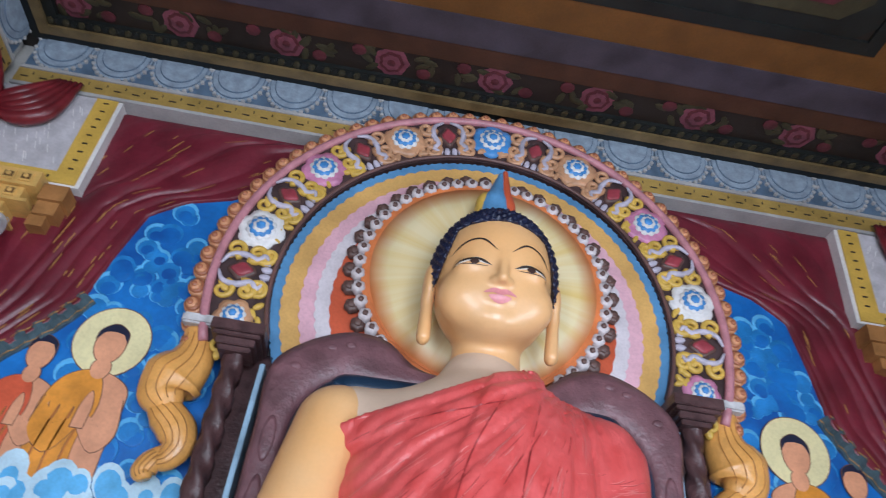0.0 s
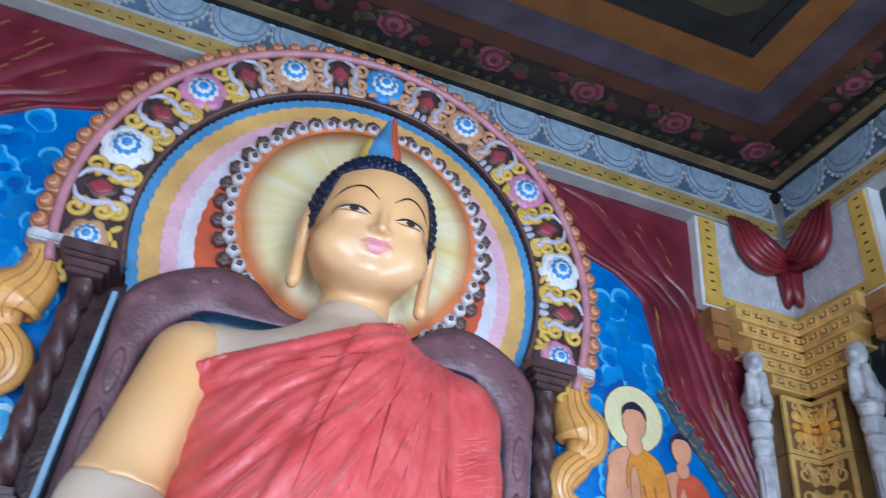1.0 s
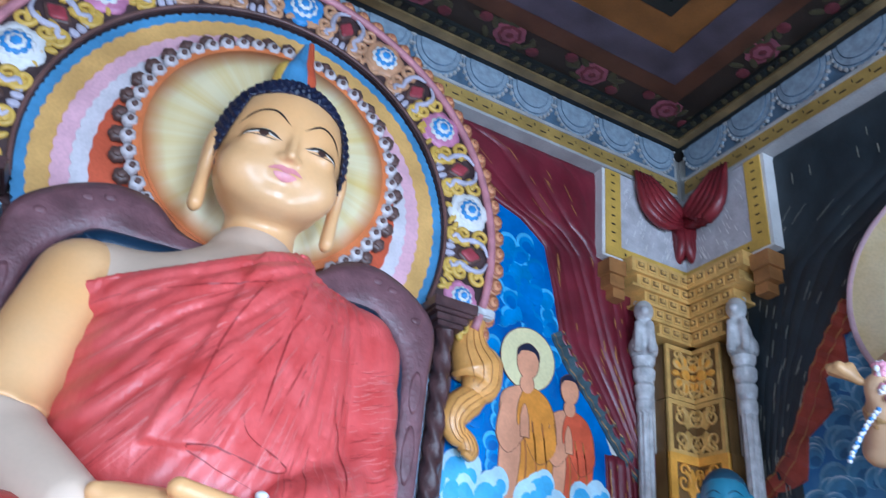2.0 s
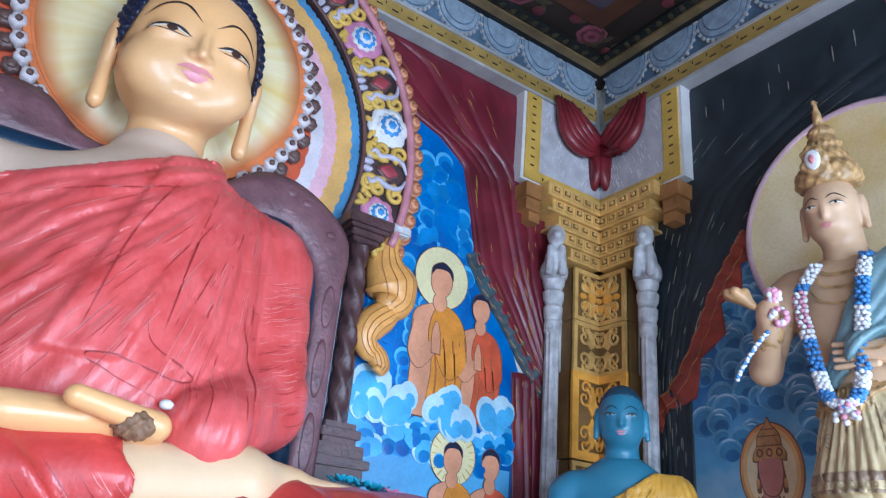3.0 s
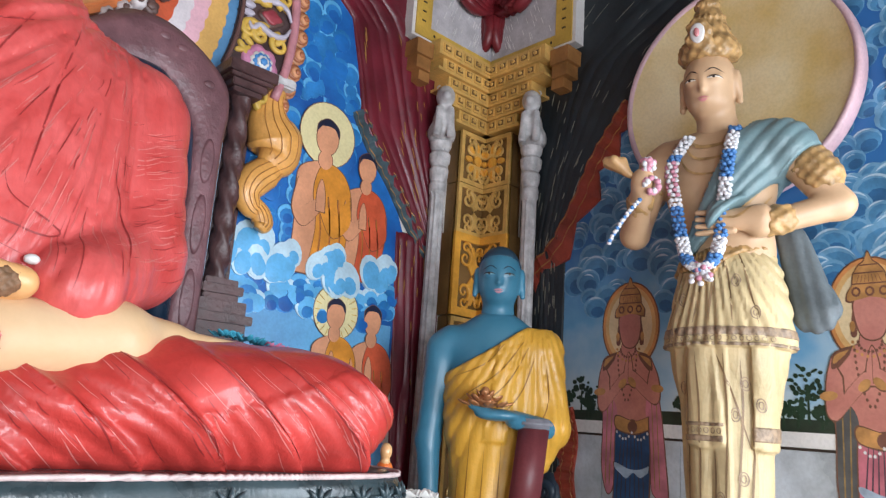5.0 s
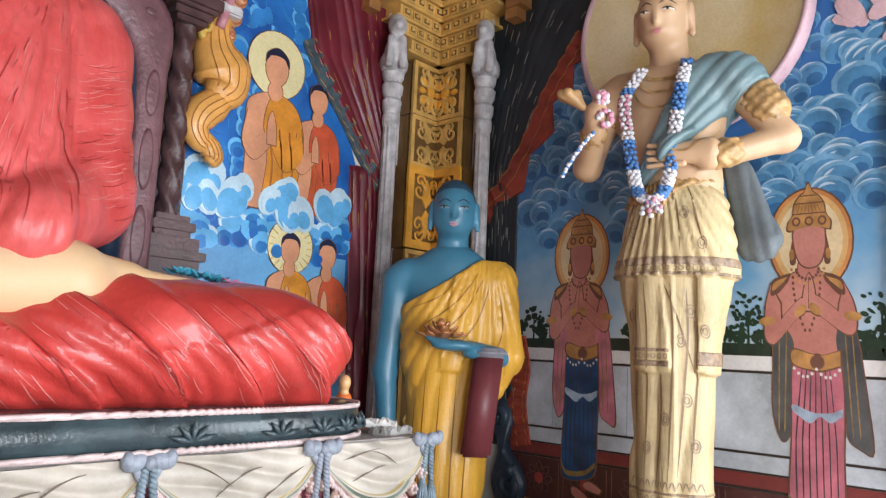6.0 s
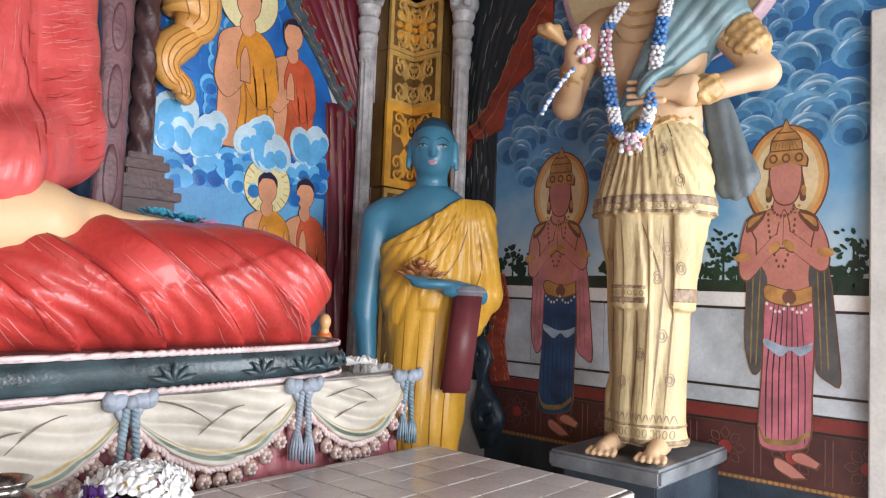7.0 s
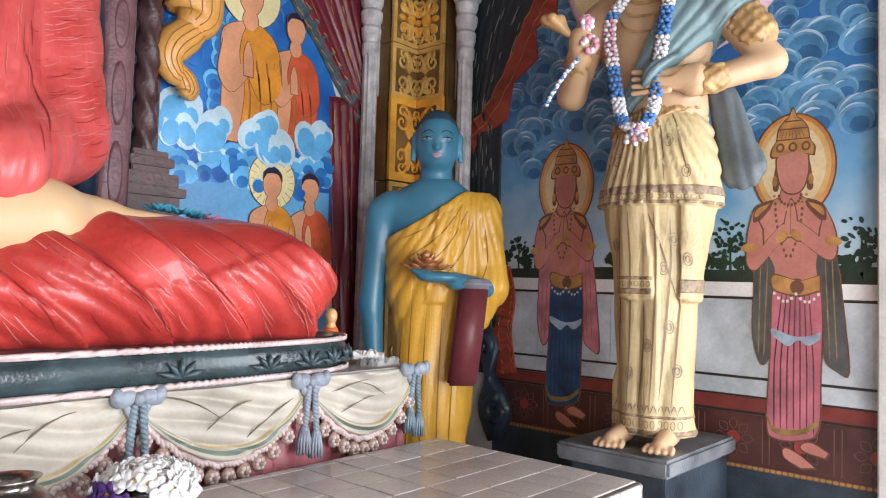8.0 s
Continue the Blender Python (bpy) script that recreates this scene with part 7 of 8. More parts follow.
def throne():
    root = tagged(new("throne_back"), "purple-brown carved throne back with dark blue padding", "throne")
    half = [(0.93, 1.2), (0.93, 2.62), (0.94, 2.78), (0.91, 2.90), (0.80, 3.0), (0.67, 3.065), (0.56, 3.085), (0.43, 3.06), (0.30, 2.96), (0.15, 2.93)]
    out = smooth_line([(BX + a, z) for a, z in half[1:]] + [(BX - a, z) for a, z in half[1:][::-1]], 60)
    out = [(BX + 0.93, 1.2)] + out + [(BX - 0.93, 1.2)]
    inn = smooth_line([(BX + 0.79, 2.5), (BX + 0.76, 2.68), (BX + 0.66, 2.80), (BX + 0.5, 2.84), (BX - 0.5, 2.84), (BX - 0.66, 2.80), (BX - 0.76, 2.68), (BX - 0.79, 2.5)], 60)
    inn = [(BX + 0.79, 1.2)] + inn + [(BX - 0.79, 1.2)]
    bm = bmesh.new()
    n = len(out)
    rows = []
    for (a, b), (c, d) in zip(out, inn):
        mid = ((a + c) / 2, (b + d) / 2)
        rows.append([bm.verts.new(north(a, b, 0.20)), bm.verts.new(north(a, b, 0.40)), bm.verts.new(north(a * 0.8 + c * 0.2, b * 0.8 + d * 0.2, 0.435)), bm.verts.new(north(*mid, 0.425)), bm.verts.new(north(a * 0.2 + c * 0.8, b * 0.2 + d * 0.8, 0.435)), bm.verts.new(north(c, d, 0.40)), bm.verts.new(north(c, d, 0.20))])
    for a, b in zip(rows, rows[1:]):
        for k in range(6):
            bm.faces.new((a[k], b[k], b[k + 1], a[k + 1]))
    part("frame", bm, purple_wood, root, "purple-brown carved frame", smooth=True)
    for s in (-1, 1):
        spots = [(0.86, z, 0.030, h) for z, h in ((2.52, 0.10), (2.24, 0.13), (1.92, 0.13), (1.60, 0.13))] + [(x, z, 0.024, 0.016) for x, z in ((0.60, 3.00), (0.68, 2.975), (0.82, 2.86))]
        for x, z, w, h in spots:
            bm = bmesh.new()
            plate(bm, north, oval(BX + s * x, z, w, h, 18), 0.41, 0.433, 0, 0.004)
            part("carving", bm, purple_wood, root, smooth=True)
    bm = bmesh.new()
    plate(bm, north, inn, 0.1, 0.30, 0, 0.02)
    part("padding", bm, navy, root, "dark blue padding", smooth=True)
    bm = bmesh.new()
    tube(bm, [(a * 0.94 + BX * 0.06, -0.40, b - 0.03) for a, b in inn], 0.062, 12)
    part("roll", bm, navy, root, "glossy dark blue padded roll", smooth=True)
    for s in (-1, 1):
        bm = bmesh.new()
        xs = sorted((BX + s * 0.90, BX + s * 1.22))
        box(bm, (xs[0], -0.06, 1.2), (xs[1], -0.002, 3.06), 0.004)
        part("side_board", bm, dark_wood, root, "dark wooden side board")
        bm = bmesh.new()
        x = BX + s * 0.995
        box(bm, (x - 0.012, -0.24, 1.85), (x + 0.012, -0.10, 2.93), 0.004)
        part("strip", bm, mat("strip_blue", (0.30, 0.45, 0.58), 0.4, 0.3), root, "pale blue strip")
    return root


throne()


def carved_post(x):
    root = tagged(new("carved_post"), "dark carved wooden post with twisted shaft", "post")
    y = -0.21
    bm = bmesh.new()
    n, rows = 14, []
    for i in range(61):
        z = 2.06 + 0.89 * i / 60
        r_ = []
        for k in range(n):
            t = 2 * math.pi * k / n
            q = 0.047 + 0.010 * math.sin(3 * t + z * 42)
            r_.append(bm.verts.new((x + q * math.cos(t), y + q * math.sin(t), z)))
        rows.append(r_)
    for a, b in zip(rows, rows[1:]):
        for k in range(n):
            bm.faces.new((a[k], a[(k + 1) % n], b[(k + 1) % n], b[k]))
    part("shaft", bm, dark_wood, root, "twisted shaft", smooth=True)
    for name, steps in (("capital", ((2.95, 2.975, 0.075), (2.975, 3.01, 0.09), (3.01, 3.03, 0.11), (3.03, 3.085, 0.125))), ("base", ((2.03, 2.06, 0.08), (1.99, 2.03, 0.10), (1.96, 1.99, 0.085), (1.90, 1.96, 0.115), (1.86, 1.90, 0.14), (1.2, 1.86, 0.12)))):
        bm = bmesh.new()
        for z0, z1, r in steps:
            box(bm, (x - r, y - r, z0), (x + r, y + min(r, 0.2), z1), 0.004)
        part(name, bm, dark_wood, root, "stepped wooden " + name)
    return root


carved_post(-1.925)
carved_post(mx(-1.925))


def flame(side):
    g = (lambda x: x) if side == 0 else mx
    root = tagged(new("flame_scroll"), "orange plaster scroll tail below the arch", "ornament")
    bm = bmesh.new()
    box(bm, (min(g(-1.80), g(-1.62)), -0.20, 3.105), (max(g(-1.80), g(-1.62)), -0.05, 3.16), 0.01)
    part("collar", bm, grey_white, root, "white collar")

    def run(pts, rad, n=40):
        bm_ = bmesh.new()
        c = spline([north(g(a), b, 0.11) for a, b in pts], n)
        r = [float(np.interp(i / (n - 1), np.linspace(0, 1, len(rad)), rad)) for i in range(n)]
        tube(bm_, c, r, 12, flat=(1, 0.75, 1))
        for e in (-0.55, -0.18, 0.18, 0.55):
            off = []
            for i, p in enumerate(c):
                t = (c[min(i + 1, n - 1)] - c[max(i - 1, 0)]).normalized()
                nr = Vector((-t.z, 0, t.x))
                off.append(p + nr * r[i] * e + Vector((0, -r[i] * 0.75 * math.sqrt(1 - e * e) - 0.001, 0)))
            tube(bm_, off[3:-3], 0.0024, 4, 1)
        return bm_

    part("tail", run([(-1.70, 3.11), (-1.715, 3.02), (-1.705, 2.93), (-1.66, 2.84), (-1.645, 2.755), (-1.69, 2.69)], [0.07, 0.085, 0.115, 0.155, 0.125, 0.06]), [flame_orange, mat("flame_line", (0.45, 0.20, 0.05), 0.45)], root, "swelling orange tail with scored lines", smooth=True)
    part("tail", run([(-1.60, 2.72), (-1.68, 2.665), (-1.75, 2.60), (-1.775, 2.53), (-1.745, 2.47), (-1.70, 2.45)], [0.04, 0.085, 0.09, 0.075, 0.06, 0.04]), [flame_orange, MATS["flame_line"]], root, "curling orange tail", smooth=True)
    part("tail", run([(-1.73, 2.50), (-1.69, 2.45), (-1.67, 2.40), (-1.685, 2.365)], [0.035, 0.055, 0.058, 0.03], 20), [flame_orange, MATS["flame_line"]], root, "round orange tail end", smooth=True)
    return root


flame(0)
flame(1)

# ---- halo of the crowned statue ----


def dish():
    root = tagged(new("halo_disc"), "yellow dished halo with pink rim behind the crowned statue", "halo")
    cy, cz, R = -1.79, 3.23, 0.60
    n = 72
    bm = bmesh.new()
    prof = [(1.0, 0.02), (1.0, 0.10), (0.975, 0.115), (0.945, 0.10)]
    rows = [[bm.verts.new(east(cy + R * r * math.cos(t), cz + R * r * math.sin(t), d)) for t in (2 * math.pi * k / n for k in range(n))] for r, d in prof]
    for a, b in zip(rows, rows[1:]):
        for k in range(n):
            bm.faces.new((a[k], a[(k + 1) % n], b[(k + 1) % n], b[k]))
    part("rim", bm, mat("halo_rim", (0.62, 0.42, 0.46), 0.4, 0.2), root, "pale pink rim", smooth=True)
    bm = bmesh.new()
    prof = [(0.945, 0.10), (0.80, 0.075), (0.6, 0.055), (0.3, 0.045), (0.0, 0.042)]
    rows = [[bm.verts.new(east(cy + R * r * math.cos(t), cz + R * r * math.sin(t), d)) for t in (2 * math.pi * k / n for k in range(n))] for r, d in prof[:-1]]
    for a, b in zip(rows, rows[1:]):
        for k in range(n):
            bm.faces.new((a[k], a[(k + 1) % n], b[(k + 1) % n], b[k]))
    bm.faces.new(rows[-1])
    part("face", bm, mat("dish_yellow", (0.74, 0.62, 0.38), 0.36, 0.12, 2.6, 0.15, alt=(0.62, 0.42, 0.12), coat=0.2), root, "yellow dished face", smooth=True)
    return root


dish()

# ---- altar with draped front ----
FY = -1.20
AX0, AX1, ATOP = -5.0, -1.23, 1.178


def altar():
    root = tagged(new("altar"), "altar with moulded cream swags, bows and fringed pink skirt", "altar")
    bm = bmesh.new()
    box(bm, (AX0, FY + 0.06, 0.0), (AX1 - 0.05, -0.02, ATOP - 0.03), 0.01)
    box(bm, (AX0, FY - 0.01, ATOP - 0.03), (AX1 + 0.01, -0.02, ATOP), 0.01)
    part("body", bm, mat("altar_stone", (0.40, 0.36, 0.33), 0.5, 0.3), root, "grey plaster block")
    # pleated skirt
    for face in (0, 1):
        verts, faces = [], []
        ln = (AX1 - AX0) if face == 0 else 1.1
        n = int(ln / 0.0125)
        for i in range(n + 1):
            s = ln * i / n
            q = 0.020 * abs(math.sin(math.pi * s / 0.085)) ** 0.5
            for z in (ATOP - 0.03, 0.88, 0.80, 0.74, 0.30, 0.0):
                o = q + (0.018 if z < 0.81 else 0)
                verts.append((AX0 + s, FY + 0.045 - o, z) if face == 0 else (AX1 - 0.035 + o, FY + 0.03 + s, z))
        for i in range(n):
            for k in range(5):
                a = i * 6 + k
                faces.append((a, a + 6, a + 7, a + 1))
        mi = [(0, 0, 1, 2, 2)[k] for i in range(n) for k in range(5)]
        me = put_mesh("skirt", verts, faces, [pink_red, mat("skirt_trim", (0.26, 0.18, 0.17), 0.5, 0.5, 30, 0.5, wear=0.2), mat("skirt_low", (0.16, 0.10, 0.09), 0.5, 0.4, 20, 0.4)], mi)
        ob = new("skirt", me)
        ob.parent = root
        tagged(ob, "dusty pink pleated skirt")
    # swags with a green-and-yellow hem
    stops = [-1.23, -1.77, -2.40, -3.03, -3.66, -4.29, -4.92]
    spans = [(a, b, 0) for a, b in zip(stops, stops[1:])] + [(FY, FY + 0.62, 1)]
    rngs = random.Random(12)
    for a, b, face in spans:
        verts, faces, mi = [], [], []
        nu, nv = 44, 34
        sd = rngs.uniform(0, 6)
        for j in range(nv + 1):
            v = j / nv
            for i in range(nu + 1):
                u = i / nu
                x = a + (b - a) * u
                drop = 0.035 + 0.20 * (math.sin(math.pi * u) ** 0.75)
                z = ATOP - 0.004 - v * drop - 0.0
                fold = abs(math.sin(math.pi * (v * 3.2 * (0.4 + 0.6 * math.sin(math.pi * u)) + 0.35 * math.sin(u * 5 + sd) + 0.5 * u))) ** 0.7
                out = 0.012 + 0.030 * math.sin(math.pi * u) ** 0.6 * (0.35 + 0.65 * v) + 0.026 * fold * math.sin(math.pi * u) + (0.008 if v > 0.80 else 0)
                if j == nv:
                    out -= 0.02
                verts.append((x, FY - out, z) if face == 0 else (AX1 + out, x, z))
        for j in range(nv):
            for i in range(nu):
                k = j * (nu + 1) + i
                faces.append((k, k + 1, k + nu + 2, k + nu + 1))
                v = (j + 0.5) / nv
                mi.append(1 if 0.80 < v < 0.83 else 2 if 0.86 < v < 0.91 else 3 if v > 0.965 else 1 if 0.935 < v < 0.95 else 0)
        ob = new("swag", put_mesh("swag", verts, faces, [drape_cream, mat("hem_ochre", (0.42, 0.32, 0.14), 0.45, 0.3), mat("hem_green", (0.17, 0.21, 0.16), 0.45, 0.3), mat("hem_edge", (0.50, 0.36, 0.30), 0.45, 0.3)], mi))
        ob.parent = root
        tagged(ob, "cream moulded swag with striped hem")
    # rope and pendants under each swag
    bm = bmesh.new()
    tube(bm, [(0, 0, 0.012), (0, -0.002, -0.006)], [0.008, 0.010], 6)
    blob(bm, (0, -0.002, -0.032), (0.027, 0.018, 0.030), 0, 10, 6)
    for j in range(6):
        blob(bm, (0.014 * math.cos(j * 1.047), -0.014, -0.034 + 0.015 * math.sin(j * 1.047)), (0.008, 0.007, 0.008), 1, 6, 4)
    blob(bm, (0, -0.018, -0.034), (0.008, 0.008, 0.008), 0, 6, 4)
    master = part("pendant", bm, [mat("pendant_tan", (0.40, 0.27, 0.21), 0.45, 0.35, 30, 0.4), rope_pink], root, smooth=True)
    first = True
    for a, b, face in spans:
        n = 11
        pts = []
        for i in range(25):
            u = i / 24
            x, z = a + (b - a) * u, ATOP - 0.045 - 0.20 * math.sin(math.pi * u) ** 0.75
            w = 0.006 * math.sin(i * 2.6)
            pts.append((x, FY - 0.018 - 0.022 * math.sin(math.pi * u), z - 0.004 + w) if face == 0 else (AX1 + 0.018 + 0.022 * math.sin(math.pi * u), x, z - 0.004 + w))
        bm = bmesh.new()
        for st in (0, 1):
            tube(bm, [Vector(p) + Vector((0, 0.006 * math.sin(i * 1.6 + st * 3.14), 0.008 * math.cos(i * 1.6 + st * 3.14))) for i, p in enumerate(spline(pts, 90))], 0.0085, 5)
        part("rope", bm, rope_pink, root, "twisted pale pink rope", smooth=True)
        for k in range(n):
            u = (k + 0.5) / n
            x, z = a + (b - a) * u, ATOP - 0.062 - 0.20 * math.sin(math.pi * u) ** 0.75
            ob = master if first else new("pendant", master.data)
            first = False
            ob.parent = root
            if face == 0:
                ob.matrix_local = pose(x, FY - 0.022, z, 0, 0, 0)
            else:
                ob.matrix_local = pose(AX1 + 0.022, x, z, 0, 0, 90)
    # thin dark lines laid along the folds
    bm = bmesh.new()
    for a, b, face in spans:
        for k in range(3):
            u0, v0 = rngs.uniform(0.08, 0.55), rngs.uniform(0.08, 0.5)
            du, dv = rngs.uniform(0.2, 0.35), rngs.uniform(0.25, 0.4)
            if k % 2:
                u0, du = 1 - u0, -du
            pts = []
            for i in range(9):
                f = i / 8
                u, v = u0 + du * f, v0 + dv * f * f
                z = ATOP - 0.004 - v * (0.035 + 0.20 * math.sin(math.pi * u) ** 0.75)
                o = 0.012 + 0.030 * math.sin(math.pi * u) ** 0.6 * (0.35 + 0.65 * v) + 0.024 * math.sin(math.pi * u)
                x = a + (b - a) * u
                pts.append((x, FY - o, z) if face == 0 else (AX1 + o, x, z))
            tube(bm, pts, [0.001, 0.002, 0.003, 0.003, 0.003, 0.003, 0.003, 0.002, 0.001], 5)
    tagged(part("fold_line", bm, mat("fold_brown", (0.15, 0.11, 0.08), 0.6), root, "dark brown lines along the folds"), kind="stuff")
    # bows and tassels where the swags meet
    for k, x in enumerate(stops[:-1]):
        y = FY - 0.028
        if k == 0:
            x = AX1 + 0.0
            y = FY - 0.02
        bm = bmesh.new()
        for s in (-1, 1):
            m3 = Matrix.Rotation(s * 0.25, 3, "Y")
            blob(bm, (x + s * 0.040, y - 0.005, ATOP - 0.012), (0.042, 0.020, 0.026), 0, 12, 8, m3)
            blob(bm, (x + s * 0.062, y - 0.010, ATOP - 0.008), (0.022, 0.018, 0.030), 0, 10, 6, m3)
            blob(bm, (x + s * 0.025, y - 0.004, ATOP - 0.045), (0.016, 0.012, 0.034), 0, 8, 6, Matrix.Rotation(s * 0.5, 3, "Y"))
        blob(bm, (x, y - 0.014, ATOP - 0.015), (0.019, 0.018, 0.022), 0, 10, 6)
        part("bow", bm, blue_grey, root, "blue-grey moulded bow", smooth=True)
        for s in (-1, 1):
            bm = bmesh.new()
            dx = s * 0.026
            ln = 0.15 if s < 0 else 0.17
            nn = 40
            for strand in (0, 1):
                pts = [(x + dx * (0.5 + 0.5 * i / nn) + 0.006 * math.cos(i * 0.9 + strand * 3.14), y - 0.012 + 0.006 * math.sin(i * 0.9 + strand * 3.14), ATOP - 0.03 - ln * i / nn) for i in range(nn + 1)]
                tube(bm, pts, 0.008, 6)
            zt = ATOP - 0.03 - ln
            for j in range(12):
                t = 2 * math.pi * j / 12
                tube(bm, [(x + dx + 0.012 * math.cos(t), y - 0.012 + 0.010 * math.sin(t), zt + 0.005), (x + dx + 0.022 * math.cos(t), y - 0.012 + 0.016 * math.sin(t), zt - 0.04), (x + dx + 0.025 * math.cos(t), y - 0.012 + 0.018 * math.sin(t), zt - 0.085)], [0.005, 0.006, 0.004], 5)
            blob(bm, (x + dx, y - 0.012, zt), (0.018, 0.016, 0.014), 0, 8, 6)
            part("tassel", bm, blue_grey if k % 2 else mat("tassel_teal", (0.19, 0.25, 0.29), 0.45, 0.4, 25, 0.4), root, "blue-grey cord with tassel", smooth=True)
    return root


altar()


def ringpath(z, grow=0.0, n=150):
    """Outline of the cushion: a long rounded form in front of the throne."""
    out = []
    for k in range(n):
        t = 2 * math.pi * k / n
        c, s = math.cos(t), math.sin(t)
        e = 0.34
        out.append((BX + (1.56 + grow) * math.copysign(abs(c) ** e, c), -0.66 + (0.56 + grow) * math.copysign(abs(s) ** e, s), z))
    return out


def cushion():
    root = tagged(new("seat_cushion"), "dark green seat cushion with pink rope edges", "cushion")
    bm = bmesh.new()
    rows = []
    for z, g_ in ((ATOP + 0.002, -0.02), (ATOP + 0.02, 0.0), (ATOP + 0.065, 0.018), (ATOP + 0.115, 0.0), (ATOP + 0.130, -0.03), (ATOP + 0.132, -0.25)):
        rows.append([bm.verts.new(p) for p in ringpath(z, g_)])
    for a, b in zip(rows, rows[1:]):
        for k in range(len(a)):
            bm.faces.new((a[k], a[(k + 1) % len(a)], b[(k + 1) % len(a)], b[k]))
    bm.faces.new(rows[-1])
    part("pad", bm, cushion_green, root, "dark green painted pad", smooth=True)
    for z, g_, lab in ((ATOP + 0.012, 0.012, "lower pink rope"), (ATOP + 0.122, 0.004, "upper pink rope")):
        bm = bmesh.new()
        p = ringpath(z, g_, 900)
        p = p[:-1]
        n = len(p)
        for strand in (0, 1):
            pts = []
            for i, q in enumerate(p):
                a = i * 1.6 + strand * math.pi
                nrm = (Vector(q) - Vector((BX, -0.66, z))).normalized()
                pts.append(Vector(q) + nrm * 0.0035 * math.cos(a) + Vector((0, 0, 0.0035 * math.sin(a))))
            tube(bm, pts, 0.0085, 5)
        part("rope", bm, rope_pink, root, lab, smooth=True)
    # pressed leaf shapes along the pad
    ring = ringpath(ATOP + 0.066, 0.014, 60)
    for k in range(30, 60, 2):
        p = Vector(ring[k])
        q = Vector(ring[(k + 1) % 60])
        t = (q - p).normalized()
        nrm = Vector((t.y, -t.x, 0))
        bm = bmesh.new()
        for j in range(5):
            a = radians(90 + (j - 2) * 34)
            tip = p + t * 0.085 * math.cos(a) + Vector((0, 0, 0.066 * math.sin(a) - 0.036)) + nrm * 0.004
            base = p + Vector((0, 0, -0.03)) + nrm * 0.006
            tube(bm, [base, base.lerp(tip, 0.55) + nrm * 0.003, tip], [0.003, 0.011, 0.002], 6)
        part("leaf", bm, mat("leaf_slate", (0.050, 0.075, 0.085), 0.35, 0.4, 15), root, smooth=True)
    return root


cushion()

# ---- pedestal ----


def pedestal():
    root = tagged(new("pedestal"), "worn grey stone pedestal on a dark plinth", "pedestal")
    bm = bmesh.new()
    box(bm, (-0.735, -2.10, 0.795), (-0.02, -1.595, 0.866), 0.012)
    part("slab", bm, grey_stone, root, "chipped grey slab")
    bm = bmesh.new()
    box(bm, (-0.68, -2.06, 0.0), (-0.02, -1.64, 0.795), 0.006)
    part("plinth", bm, dark_stone, root, "dark blue plinth")
    return root


pedestal()

# ---- tiled table ----
TX1, TY1, TY0, TX0, TZ = -1.177, -1.313, -2.203, -3.15, 0.895
TS = 0.14


def table():
    root = tagged(new("offering_table"), "offering table with worn white tiled top", "table")
    bm = bmesh.new()
    box(bm, (TX0, TY0 + 0.03, 0), (TX1 - 0.03, TY1 - 0.0, TZ - 0.06), 0.004)
    part("base", bm, plaster, root, "whitewashed base")
    bm = bmesh.new()
    box(bm, (TX0, TY0, TZ - 0.06), (TX1, TY1, TZ - 0.0045))
    part("bed", bm, grout, root, "dark grout bed")
    xs = [-1.594 + TS * k for k in range(-12, 4)]
    ys = [-1.63 + TS * k for k in range(-5, 4)]
    xs = sorted({round(min(max(x, TX0), TX1), 4) for x in xs} | {TX0, TX1})
    ys = sorted({round(min(max(y, TY0), TY1), 4) for y in ys} | {TY0, TY1})
    cache = {}
    rng = random.Random(2)
    for x0, x1 in zip(xs, xs[1:]):
        for y0, y1 in zip(ys, ys[1:]):
            w, h = round(x1 - x0 - 0.004, 4), round(y1 - y0 - 0.004, 4)
            if w < 0.01 or h < 0.01:
                continue
            if (w, h) not in cache:
                bm = bmesh.new()
                box(bm, (-w / 2, -h / 2, -0.008), (w / 2, h / 2, 0.0), 0.0016)
                me = bpy.data.meshes.new("tile")
                bm.to_mesh(me)
                bm.free()
                me.materials.append(tile_mat)
                cache[(w, h)] = me
            ob = new("tile", cache[(w, h)])
            ob.parent = root
            ob.matrix_local = pose((x0 + x1) / 2, (y0 + y1) / 2, TZ + rng.uniform(-0.0006, 0.0006), rng.uniform(-0.25, 0.25), rng.uniform(-0.25, 0.25), 0)
    # edging tiles on the outer sides
    bm = bmesh.new()
    k = 0
    y = TY0
    while y < TY1 - 0.01:
        box(bm, (TX1, y + 0.002, TZ - 0.10), (TX1 + 0.010, min(y + TS, TY1) - 0.002, TZ - 0.006), 0.002)
        y += TS
    x = TX0
    while x < TX1 - 0.01:
        box(bm, (x + 0.002, TY0 - 0.010, TZ - 0.10), (min(x + TS, TX1) - 0.002, TY0, TZ - 0.006), 0.002)
        x += TS
    part("edging", bm, tile_white, root, "white tile edging")
    return root


